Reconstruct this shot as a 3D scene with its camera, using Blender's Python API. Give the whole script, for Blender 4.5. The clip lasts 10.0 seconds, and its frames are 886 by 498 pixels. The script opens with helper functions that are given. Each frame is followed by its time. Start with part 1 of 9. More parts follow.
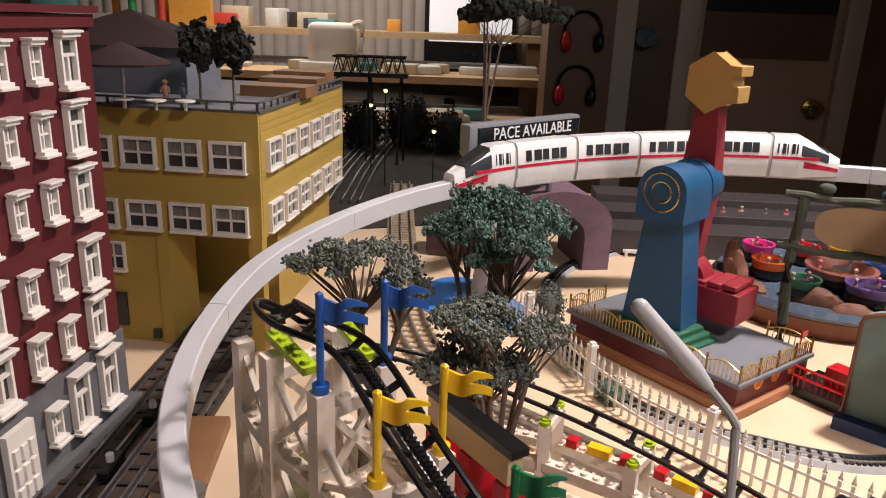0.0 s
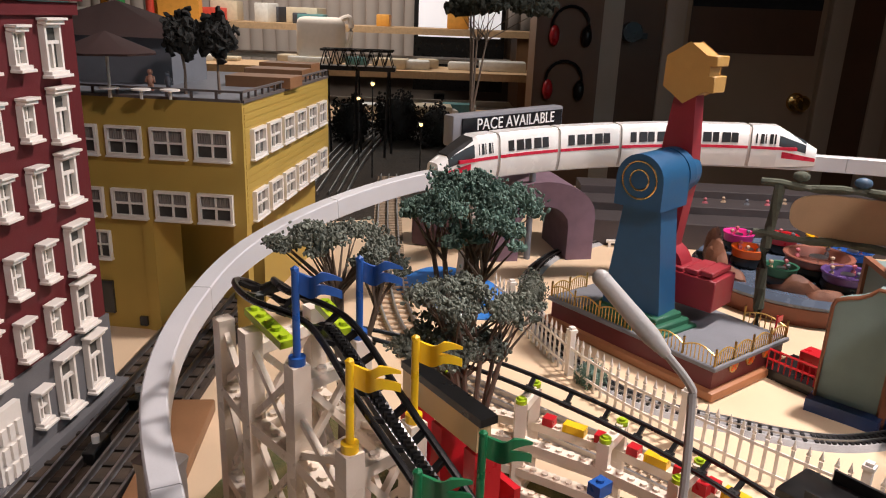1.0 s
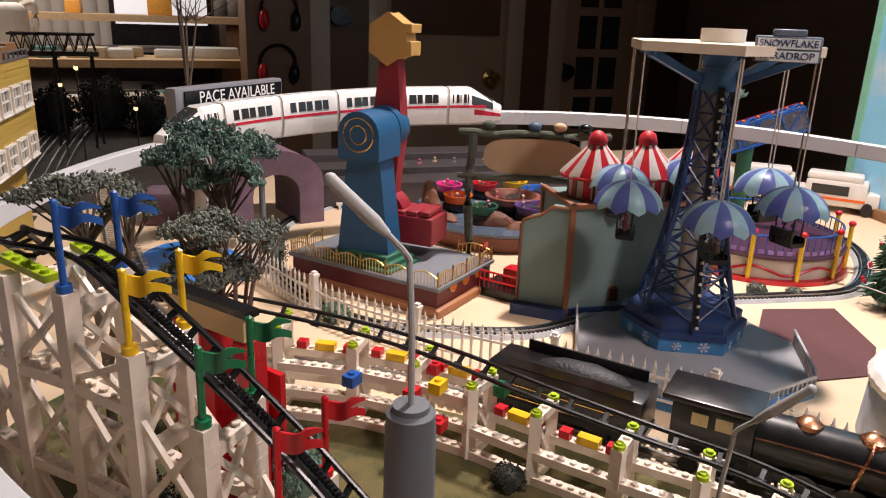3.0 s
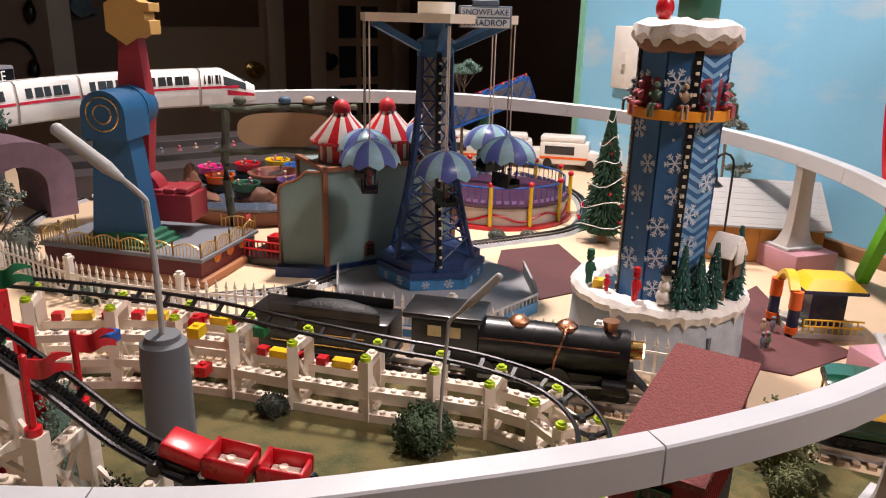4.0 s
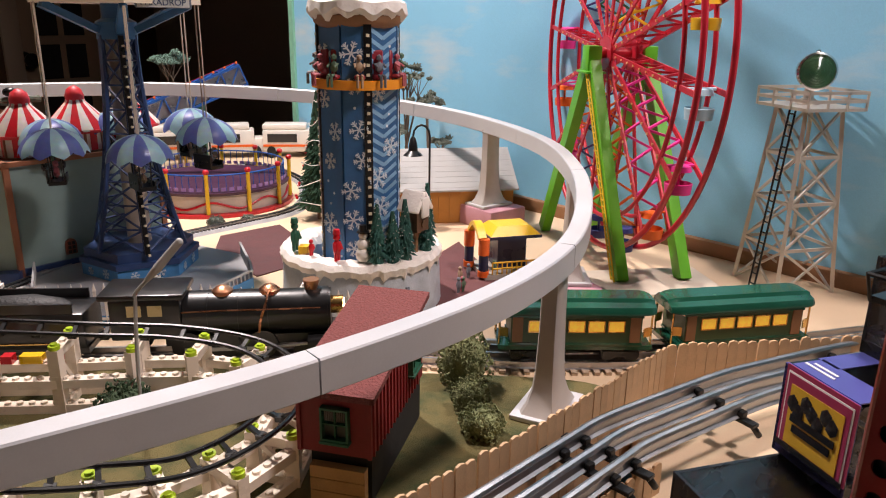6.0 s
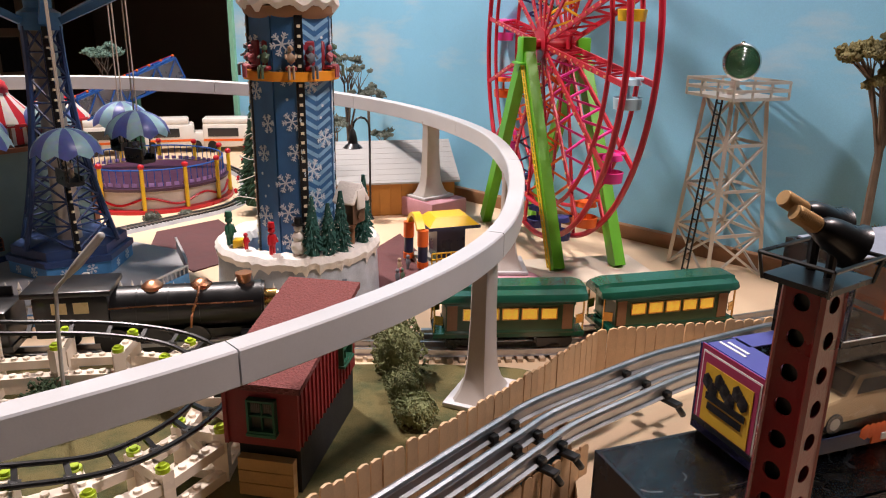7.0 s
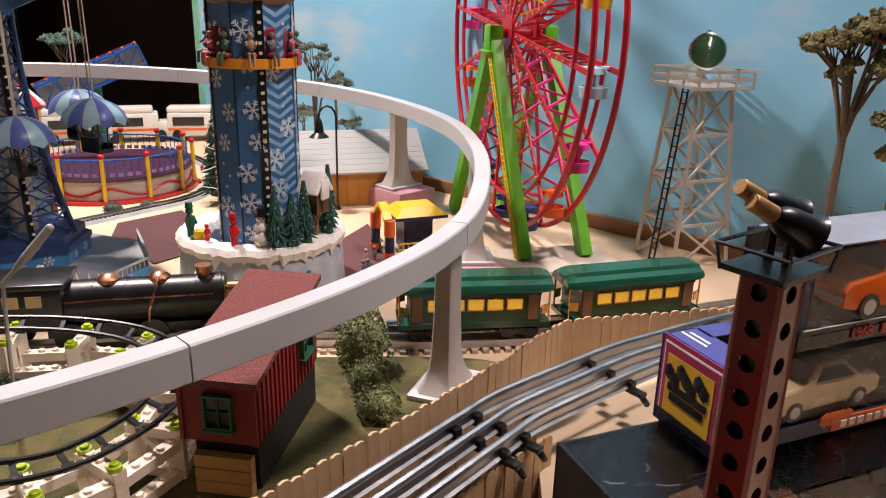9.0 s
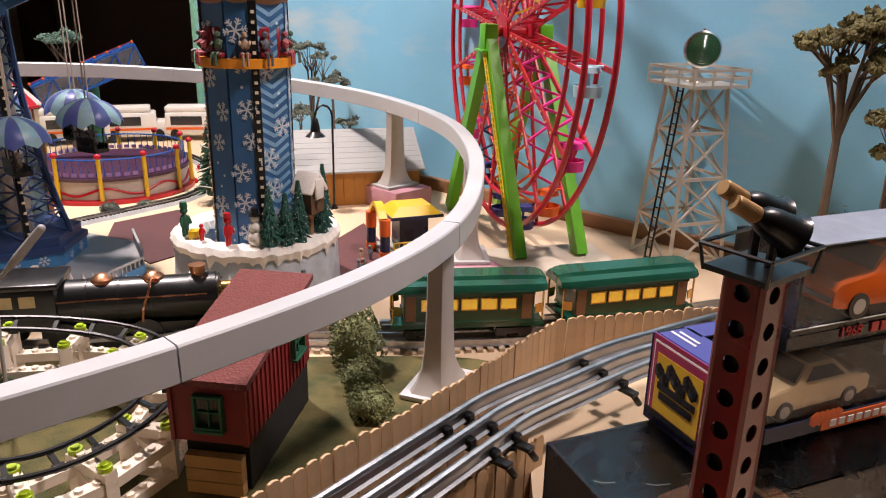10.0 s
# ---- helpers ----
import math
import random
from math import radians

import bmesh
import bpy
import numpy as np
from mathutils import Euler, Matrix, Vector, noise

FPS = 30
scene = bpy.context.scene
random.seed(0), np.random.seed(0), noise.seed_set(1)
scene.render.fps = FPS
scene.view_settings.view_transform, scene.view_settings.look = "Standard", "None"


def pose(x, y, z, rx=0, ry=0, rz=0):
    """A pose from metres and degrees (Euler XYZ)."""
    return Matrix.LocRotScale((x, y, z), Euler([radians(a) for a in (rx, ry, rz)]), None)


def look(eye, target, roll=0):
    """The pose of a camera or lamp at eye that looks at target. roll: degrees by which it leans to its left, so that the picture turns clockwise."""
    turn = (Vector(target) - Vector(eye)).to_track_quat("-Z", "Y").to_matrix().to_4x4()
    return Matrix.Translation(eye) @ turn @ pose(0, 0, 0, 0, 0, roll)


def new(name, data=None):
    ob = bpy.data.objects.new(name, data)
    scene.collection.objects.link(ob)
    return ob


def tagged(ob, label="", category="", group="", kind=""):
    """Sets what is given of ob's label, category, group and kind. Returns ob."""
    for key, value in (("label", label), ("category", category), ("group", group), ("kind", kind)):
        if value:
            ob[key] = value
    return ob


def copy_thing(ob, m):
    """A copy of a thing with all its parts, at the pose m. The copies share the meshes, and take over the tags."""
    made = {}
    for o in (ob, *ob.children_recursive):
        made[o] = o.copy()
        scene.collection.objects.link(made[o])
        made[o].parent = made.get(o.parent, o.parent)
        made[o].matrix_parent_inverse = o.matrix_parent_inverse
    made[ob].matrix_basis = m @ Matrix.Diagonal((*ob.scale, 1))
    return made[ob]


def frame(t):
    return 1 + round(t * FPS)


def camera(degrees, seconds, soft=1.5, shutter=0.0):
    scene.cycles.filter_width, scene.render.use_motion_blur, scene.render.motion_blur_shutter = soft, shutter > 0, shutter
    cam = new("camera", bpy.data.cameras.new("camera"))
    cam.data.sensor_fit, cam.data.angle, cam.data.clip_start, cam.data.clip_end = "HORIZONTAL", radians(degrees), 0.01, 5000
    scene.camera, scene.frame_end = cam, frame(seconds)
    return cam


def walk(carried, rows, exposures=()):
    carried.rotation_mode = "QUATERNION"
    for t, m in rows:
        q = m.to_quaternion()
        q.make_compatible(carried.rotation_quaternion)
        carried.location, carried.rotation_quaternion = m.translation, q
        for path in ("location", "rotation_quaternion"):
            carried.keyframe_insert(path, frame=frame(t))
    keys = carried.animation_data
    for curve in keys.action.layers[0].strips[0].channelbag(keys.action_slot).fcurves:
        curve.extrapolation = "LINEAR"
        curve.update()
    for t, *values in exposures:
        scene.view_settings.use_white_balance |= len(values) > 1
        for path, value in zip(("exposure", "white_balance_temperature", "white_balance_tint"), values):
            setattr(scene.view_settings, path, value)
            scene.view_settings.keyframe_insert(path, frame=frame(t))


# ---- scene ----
cam = camera(61.9, 10.0, 1.1)
METRES, EYE, TILT, LEAN, TURN = 0.3, 0.3373, -17.432, -2.004, 0.025
ROWS = [
    (0.0, 0.0, 0.0, 0.0, 0.0, 0.0, 0.0),
    (0.5, 0.0055, -0.0227, -0.0109, -0.03, -0.12, -0.03),
    (1.0, 0.0298, -0.0394, -0.0309, -0.66, -0.27, 0.12),
    (1.5, 0.064, -0.0743, -0.0601, -2.68, -0.47, 0.75),
    (2.0, 0.0576, -0.1247, -0.0776, -7.33, -0.83, 2.08),
    (3.5, -0.0529, -0.3893, -0.2317, -29.39, -3.46, 8.8),
    (4.0, -0.0437, -0.5128, -0.3003, -37.75, -5.1, 11.04),
    (4.5, -0.0391, -0.5936, -0.3412, -44.61, -6.61, 12.66),
    (5.0, -0.0345, -0.6477, -0.3672, -50.02, -7.86, 13.71),
    (5.5, -0.0252, -0.6802, -0.3981, -54.29, -8.91, 14.49),
    (6.0, -0.0241, -0.6999, -0.4186, -57.34, -9.72, 15.0),
    (7.5, 0.0054, -0.76, -0.4496, -62.13, -11.69, 15.32),
    (8.0, 0.0142, -0.7524, -0.4522, -62.68, -12.05, 15.28),
    (8.5, 0.0236, -0.75, -0.4496, -63.05, -12.33, 15.22),
    (9.0, 0.0275, -0.7585, -0.4528, -63.25, -12.49, 15.2),
    (9.5, 0.0337, -0.7677, -0.4574, -63.29, -12.58, 15.23),
    (10.0, 0.0369, -0.7776, -0.455, -63.18, -12.61, 15.32),
]
walk(cam, [(t, pose(0, 0, EYE, TILT, LEAN, TURN) @ pose(METRES * x, METRES * y, METRES * z, 90 + pitch, roll, yaw)) for t, x, y, z, yaw, pitch, roll in ROWS])

# ---- world and lights ----
world = bpy.data.worlds.new("world")
scene.world = world
world.use_nodes = True
world.node_tree.nodes["Background"].inputs["Color"].default_value = (1.0, 0.86, 0.72, 1)
world.node_tree.nodes["Background"].inputs["Strength"].default_value = 0.008


def area_lamp(name, eye, target, size, watts, colour, spread=180.0):
    data = bpy.data.lights.new(name, "AREA")
    data.shape, data.size, data.energy, data.color = "DISK", size, watts, colour
    data.spread = math.radians(spread)
    ob = new(name, data)
    ob.matrix_world = look(eye, target)
    return ob


area_lamp("ceiling_lamp_front", (0.600, -0.460, 1.180), (0.520, 0.000, 0.05), 0.15, 6.6, (1.0, 0.82, 0.80), 130.0)
area_lamp("ceiling_lamp_back", (0.708, 0.743, 1.253), (0.492, 0.412, 0.003), 0.12, 18.0, (1.0, 0.87, 0.84), 142.0)
area_lamp("workshop_lamp", (-0.632, 3.323, 1.192), (-0.586, 3.590, -0.115), 0.8, 19.0, (1.0, 0.93, 0.86))

# ---- materials ----
MATS = {}


def mat(name, colour, rough=0.5, metal=0.0, vary=0.12, scale=60.0, bump=0.15, fine=900.0, emit=0.0, trans=0.0, coat=0.0, alpha=1.0):
    """A surface with coarse and fine variation of colour, gloss and relief."""
    if name in MATS:
        return MATS[name]
    m = bpy.data.materials.new(name)
    m.use_nodes = True
    nt = m.node_tree
    n, l = nt.nodes, nt.links
    b = n["Principled BSDF"]
    tc = n.new("ShaderNodeTexCoord")
    a = n.new("ShaderNodeTexNoise")
    a.inputs["Scale"].default_value, a.inputs["Detail"].default_value = scale, 4
    l.new(tc.outputs["Object"], a.inputs["Vector"])
    f = n.new("ShaderNodeTexNoise")
    f.inputs["Scale"].default_value, f.inputs["Detail"].default_value = fine, 2
    l.new(tc.outputs["Object"], f.inputs["Vector"])
    info = n.new("ShaderNodeObjectInfo")
    add = n.new("ShaderNodeMath")
    add.operation = "MULTIPLY_ADD"
    l.new(f.outputs["Fac"], add.inputs[0])
    add.inputs[1].default_value = 0.4
    l.new(a.outputs["Fac"], add.inputs[2])
    rnd = n.new("ShaderNodeMath")
    rnd.operation = "MULTIPLY_ADD"
    l.new(info.outputs["Random"], rnd.inputs[0])
    rnd.inputs[1].default_value = 0.25
    l.new(add.outputs[0], rnd.inputs[2])
    ramp = n.new("ShaderNodeValToRGB")
    c = Vector(colour)
    ramp.color_ramp.elements[0].position, ramp.color_ramp.elements[1].position = 0.45, 1.05
    ramp.color_ramp.elements[0].color = (*(c * (1 - vary)), 1)
    ramp.color_ramp.elements[1].color = (*[min(1, v) for v in c * (1 + vary)], 1)
    l.new(rnd.outputs[0], ramp.inputs["Fac"])
    l.new(ramp.outputs["Color"], b.inputs["Base Color"])
    mr = n.new("ShaderNodeMapRange")
    mr.inputs["To Min"].default_value, mr.inputs["To Max"].default_value = max(0.02, rough - 0.12), min(1, rough + 0.12)
    l.new(a.outputs["Fac"], mr.inputs["Value"])
    l.new(mr.outputs["Result"], b.inputs["Roughness"])
    b.inputs["Metallic"].default_value = metal
    if bump:
        bp = n.new("ShaderNodeBump")
        bp.inputs["Strength"].default_value, bp.inputs["Distance"].default_value = bump, 0.002
        l.new(add.outputs[0], bp.inputs["Height"])
        l.new(bp.outputs["Normal"], b.inputs["Normal"])
    if emit:
        b.inputs["Emission Color"].default_value, b.inputs["Emission Strength"].default_value = (*colour, 1), emit
    b.inputs["Transmission Weight"].default_value = trans
    b.inputs["Coat Weight"].default_value = coat
    b.inputs["Alpha"].default_value = alpha
    MATS[name] = m
    return m


def stripes(name, c1, c2, count, axis="angle", rough=0.5):
    """Alternating stripes: round the z axis, or along x."""
    m = bpy.data.materials.new(name)
    m.use_nodes = True
    nt = m.node_tree
    n, l = nt.nodes, nt.links
    b = n["Principled BSDF"]
    tc = n.new("ShaderNodeTexCoord")
    sep = n.new("ShaderNodeSeparateXYZ")
    l.new(tc.outputs["Object"], sep.inputs[0])
    if axis == "angle":
        at = n.new("ShaderNodeMath")
        at.operation = "ARCTAN2"
        l.new(sep.outputs["Y"], at.inputs[0])
        l.new(sep.outputs["X"], at.inputs[1])
        src = at.outputs[0]
        k = count / (2 * math.pi)
    else:
        src = sep.outputs[axis]
        k = count
    mul = n.new("ShaderNodeMath")
    mul.operation = "MULTIPLY_ADD"
    l.new(src, mul.inputs[0])
    mul.inputs[1].default_value, mul.inputs[2].default_value = k, 100.0
    fr = n.new("ShaderNodeMath")
    fr.operation = "FRACT"
    l.new(mul.outputs[0], fr.inputs[0])
    ramp = n.new("ShaderNodeValToRGB")
    ramp.color_ramp.interpolation = "CONSTANT"
    ramp.color_ramp.elements[0].color = (*c1, 1)
    ramp.color_ramp.elements[1].position = 0.5
    ramp.color_ramp.elements[1].color = (*c2, 1)
    l.new(fr.outputs[0], ramp.inputs["Fac"])
    ns = n.new("ShaderNodeTexNoise")
    ns.inputs["Scale"].default_value = 150
    l.new(tc.outputs["Object"], ns.inputs["Vector"])
    mx = n.new("ShaderNodeMix")
    mx.data_type, mx.blend_type = "RGBA", "MULTIPLY"
    mx.inputs[0].default_value = 0.35
    l.new(ramp.outputs["Color"], mx.inputs[6])
    l.new(ns.outputs["Color"], mx.inputs[7])
    hsv = n.new("ShaderNodeHueSaturation")
    hsv.inputs["Saturation"].default_value, hsv.inputs["Value"].default_value = 1.05, 1.15
    l.new(mx.outputs[2], hsv.inputs["Color"])
    l.new(hsv.outputs["Color"], b.inputs["Base Color"])
    b.inputs["Roughness"].default_value = rough
    MATS[name] = m
    return m


WHITE = mat("white_plastic", (0.78, 0.74, 0.68), 0.38, vary=0.05, bump=0.03)
BEAM = mat("beam_grey", (0.53, 0.535, 0.55), 0.36, vary=0.06, scale=25, bump=0.04)
PYLON = mat("pylon_grey", (0.42, 0.385, 0.355), 0.45, vary=0.08, bump=0.05)
TABLE = mat("table_board", (0.66, 0.50, 0.33), 0.6, vary=0.09, scale=14, bump=0.06)
GRASS = mat("grass_mat", (0.085, 0.085, 0.03), 0.95, vary=0.55, scale=45, fine=1400, bump=1.0)
_rp = [k for k in GRASS.node_tree.nodes if k.type == "VALTORGB"][0].color_ramp
_rp.elements[0].color, _rp.elements[1].color = (0.018, 0.030, 0.008, 1), (0.14, 0.115, 0.04, 1)
_rp.elements[0].position, _rp.elements[1].position = 0.50, 1.0
_rp.elements.new(0.74).color = (0.050, 0.062, 0.017, 1)
BLUEWALL = mat("painted_sky", (0.23, 0.53, 0.74), 0.8, vary=0.14, scale=3.2, bump=0.03)
_n, _l = BLUEWALL.node_tree.nodes, BLUEWALL.node_tree.links
_cl = _n.new("ShaderNodeTexNoise")
_cl.inputs["Scale"].default_value, _cl.inputs["Detail"].default_value, _cl.inputs["Roughness"].default_value = 4.5, 6, 0.55
_mp = _n.new("ShaderNodeMapping")
_mp.inputs["Scale"].default_value = (0.8, 1.0, 2.4)
_tc = _n.new("ShaderNodeTexCoord")
_l.new(_tc.outputs["Object"], _mp.inputs["Vector"])
_l.new(_mp.outputs["Vector"], _cl.inputs["Vector"])
_rp = _n.new("ShaderNodeValToRGB")
_rp.color_ramp.elements[0].position, _rp.color_ramp.elements[1].position = 0.54, 0.74
_l.new(_cl.outputs["Fac"], _rp.inputs["Fac"])
_mx = _n.new("ShaderNodeMix")
_mx.data_type = "RGBA"
_l.new(_rp.outputs["Color"], _mx.inputs[0])
_old = [k for k in _n if k.type == "VALTORGB" and k != _rp][0]
_l.new(_old.outputs["Color"], _mx.inputs[6])
_mx.inputs[7].default_value = (0.62, 0.68, 0.70, 1)
_l.new(_mx.outputs[2], _n["Principled BSDF"].inputs["Base Color"])
DARKWOOD = mat("dark_wood", (0.09, 0.045, 0.022), 0.5, vary=0.3, scale=20)
BROWNWOOD = mat("brown_wood", (0.24, 0.12, 0.055), 0.55, vary=0.2, scale=25)
PALEWOOD = mat("pale_wood", (0.55, 0.36, 0.20), 0.6, vary=0.14, scale=90, bump=0.25)
DOORPAINT = mat("door_paint", (0.38, 0.27, 0.18), 0.45, vary=0.06, scale=6, bump=0.03)
FRAMEPAINT = mat("frame_paint", (0.46, 0.37, 0.28), 0.45, vary=0.06, scale=6, bump=0.03)
BLACK = mat("black_plastic", (0.006, 0.006, 0.0065), 0.3, vary=0.2, bump=0.03)
LOCO = mat("loco_black", (0.006, 0.006, 0.0065), 0.33, vary=0.3, bump=0.05, coat=0.3)
BRASS = mat("brass", (0.70, 0.45, 0.16), 0.25, 1.0, vary=0.1)
COPPER = mat("copper", (0.72, 0.34, 0.19), 0.28, 1.0, vary=0.1)
STEEL = mat("rail_steel", (0.42, 0.42, 0.43), 0.36, 1.0, vary=0.12)
GREENCAR = mat("car_green", (0.012, 0.085, 0.05), 0.22, vary=0.15, coat=0.4, bump=0.03)
OLIVE = mat("car_olive", (0.035, 0.075, 0.03), 0.4, vary=0.15)
LIT = mat("lit_window", (0.85, 0.46, 0.05), 0.5, vary=0.3, scale=300, emit=0.45)
BULB = mat("bulb", (1.0, 0.72, 0.35), 0.5, emit=14.0)
REDBRICK = mat("oxblood_brick", (0.095, 0.006, 0.009), 0.65, vary=0.15, scale=40, bump=0.2)
GREYBASE = mat("grey_stone", (0.12, 0.12, 0.125), 0.7, vary=0.1)
YELLOWWALL = mat("yellow_clapboard", (0.44, 0.30, 0.065), 0.55, vary=0.06, scale=25)
GLASSDARK = mat("dark_glass", (0.03, 0.03, 0.03), 0.1, vary=0.2, bump=0)
PANE = mat("grey_pane", (0.05, 0.05, 0.045), 0.35, vary=0.3, scale=120, bump=0)
CURTAIN = mat("curtain", (0.20, 0.18, 0.16), 0.9, vary=0.1)
WOODFRAME = mat("rust_wood", (0.17, 0.05, 0.025), 0.5, vary=0.2)
BLUEPAINT = mat("claw_blue", (0.012, 0.075, 0.17), 0.45, vary=0.12, bump=0.05)
REDPAINT = mat("claw_red", (0.26, 0.018, 0.028), 0.45, vary=0.12, bump=0.05)
TANPAINT = mat("claw_tan", (0.48, 0.27, 0.075), 0.5, vary=0.08)
GREENPAINT = mat("step_green", (0.02, 0.11, 0.06), 0.5, vary=0.1)
DECKGREY = mat("deck_grey", (0.17, 0.18, 0.20), 0.6, vary=0.1)
MAROON = mat("maroon", (0.12, 0.018, 0.02), 0.5, vary=0.15)
GOLD = mat("gold_rail", (0.62, 0.40, 0.12), 0.35, 0.6, vary=0.1)
TEAL = mat("house_teal", (0.17, 0.25, 0.24), 0.6, vary=0.08)
TENTRED = mat("tent_red", (0.55, 0.02, 0.03), 0.5, vary=0.08)
NAVY = mat("tower_navy", (0.02, 0.045, 0.13), 0.4, vary=0.2)
TOWERBLUE = mat("tower_blue", (0.032, 0.115, 0.26), 0.45, vary=0.3, scale=40)
SNOWBLUE = mat("snow_blue", (0.05, 0.20, 0.42), 0.5, vary=0.25, scale=90)
SNOW = mat("snow", (0.80, 0.76, 0.70), 0.85, vary=0.06, bump=0.5, fine=500)
ORANGE = mat("orange_ring", (0.80, 0.30, 0.02), 0.4, vary=0.06)
FWRED = mat("wheel_red", (0.48, 0.014, 0.032), 0.35, vary=0.1)
FWGREEN = mat("wheel_green", (0.12, 0.42, 0.02), 0.35, vary=0.08)
FWYELLOW = mat("wheel_yellow", (0.80, 0.50, 0.02), 0.35, vary=0.06)
FWORANGE = mat("wheel_orange", (0.75, 0.13, 0.015), 0.35, vary=0.08)
FWPINK = mat("wheel_pink", (0.75, 0.04, 0.28), 0.35, vary=0.08)
FWCYAN = mat("wheel_pale_blue", (0.42, 0.62, 0.72), 0.35, vary=0.05)
FWBLUE = mat("wheel_indigo", (0.04, 0.05, 0.20), 0.35, vary=0.1)
SILVER = mat("tower_silver", (0.56, 0.52, 0.46), 0.35, 0.35, vary=0.08)
PINKFOAM = mat("pink_foam", (0.52, 0.27, 0.32), 0.85, vary=0.1, bump=0.3)
MAUVE = mat("mauve_rock", (0.16, 0.10, 0.13), 0.85, vary=0.2, bump=0.3)
GREYCYL = mat("lamp_grey", (0.12, 0.13, 0.14), 0.6, vary=0.08)
LAMPGREY = mat("lamp_pole_grey", (0.36, 0.35, 0.33), 0.45, vary=0.08)
LEGO = mat("brick_white", (0.82, 0.72, 0.60), 0.3, vary=0.04, bump=0.02)
LIME = mat("brick_lime", (0.42, 0.58, 0.02), 0.3, vary=0.05, bump=0.02)
BRICKRED = mat("brick_red", (0.52, 0.012, 0.02), 0.3, vary=0.06, bump=0.02)
BRICKYEL = mat("brick_yellow", (0.85, 0.52, 0.015), 0.3, vary=0.05, bump=0.02)
BRICKBLUE = mat("brick_blue", (0.02, 0.10, 0.38), 0.3, vary=0.05, bump=0.02)
BRICKGREEN = mat("brick_green", (0.01, 0.16, 0.06), 0.3, vary=0.05, bump=0.02)
BRICKTAN = mat("brick_tan", (0.60, 0.43, 0.22), 0.35, vary=0.05, bump=0.02)
FOLIAGE = mat("sage_foliage", (0.13, 0.145, 0.115), 0.9, vary=0.5, scale=70, bump=0.8)
FOLIAGE2 = mat("teal_foliage", (0.10, 0.165, 0.13), 0.9, vary=0.5, scale=70, bump=0.8)
OLIVELEAF = mat("olive_foliage", (0.13, 0.115, 0.045), 0.9, vary=0.5, scale=80, bump=0.8)
DARKLEAF = mat("dark_foliage", (0.035, 0.04, 0.03), 0.9, vary=0.5, scale=70, bump=0.8)
BLACKLEAF = mat("black_foliage", (0.012, 0.012, 0.010), 0.95, vary=0.5, scale=70, bump=0.8)
FIR = mat("fir_green", (0.03, 0.105, 0.085), 0.9, vary=0.4, scale=200, bump=0.8)
TWIG = mat("twig_brown", (0.16, 0.12, 0.09), 0.9, vary=0.25)
REDROOF = mat("red_shingle", (0.19, 0.055, 0.05), 0.95, vary=0.25, scale=600, bump=0.8)
REDSIDING = mat("red_siding", (0.23, 0.02, 0.022), 0.6, vary=0.15)
HUTBASE = mat("black_base", (0.012, 0.012, 0.012), 0.8, vary=0.2)
CRATE = mat("crate_wood", (0.42, 0.25, 0.10), 0.7, vary=0.2)
ROADGREY = mat("roadbed_grey", (0.36, 0.36, 0.36), 0.8, vary=0.2, bump=0.4)
ROADRED = mat("brick_path", (0.10, 0.035, 0.035), 0.8, vary=0.2, bump=0.3)
SHEDROOF = mat("shed_roof", (0.36, 0.36, 0.35), 0.7, vary=0.1)
SHEDWALL = mat("shed_wall", (0.42, 0.18, 0.03), 0.6, vary=0.12)
POND = mat("pond_blue", (0.05, 0.22, 0.62), 0.15, vary=0.1)
FLOORMAT = mat("floor_dark", (0.06, 0.045, 0.035), 0.7, vary=0.2, scale=8)
PAPER = mat("label_white", (0.8, 0.8, 0.78), 0.5, vary=0.03, bump=0)
CLEAR = mat("clear_film", (0.95, 0.95, 0.95), 0.06, vary=0.02, bump=0)
_n, _l = CLEAR.node_tree.nodes, CLEAR.node_tree.links
_tr, _gl, _mx = _n.new("ShaderNodeBsdfTransparent"), _n.new("ShaderNodeBsdfGlossy"), _n.new("ShaderNodeMixShader")
_gl.inputs["Roughness"].default_value, _mx.inputs[0].default_value = 0.08, 0.07
_wr = _n.new("ShaderNodeTexNoise")
_wr.inputs["Scale"].default_value = 60.0
_bp = _n.new("ShaderNodeBump")
_bp.inputs["Strength"].default_value, _bp.inputs["Distance"].default_value = 0.35, 0.002
_l.new(_wr.outputs["Fac"], _bp.inputs["Height"])
_l.new(_bp.outputs["Normal"], _gl.inputs["Normal"])
_l.new(_tr.outputs[0], _mx.inputs[1])
_l.new(_gl.outputs[0], _mx.inputs[2])
_l.new(_mx.outputs[0], _n["Material Output"].inputs["Surface"])
TUBETIE = mat("tie_black", (0.02, 0.02, 0.02), 0.35, 0.3, vary=0.2)
SKIN = mat("figure_pink", (0.60, 0.30, 0.20), 0.6, vary=0.1)


# ---- building helpers ----
def B():
    return bmesh.new()


def box(bm, cx, cy, cz, sx, sy, sz, m=None):
    t = Matrix.Translation((cx, cy, cz)) @ Matrix.Diagonal((sx, sy, sz, 1))
    bmesh.ops.create_cube(bm, size=1, matrix=(m @ t) if m else t)


def cyl(bm, x, y, z, r, h, r2=None, seg=16, m=None):
    t = Matrix.Translation((x, y, z + h / 2))
    bmesh.ops.create_cone(bm, cap_ends=True, segments=seg, radius1=r, radius2=r if r2 is None else max(r2, 1e-5), depth=h, matrix=(m @ t) if m else t)


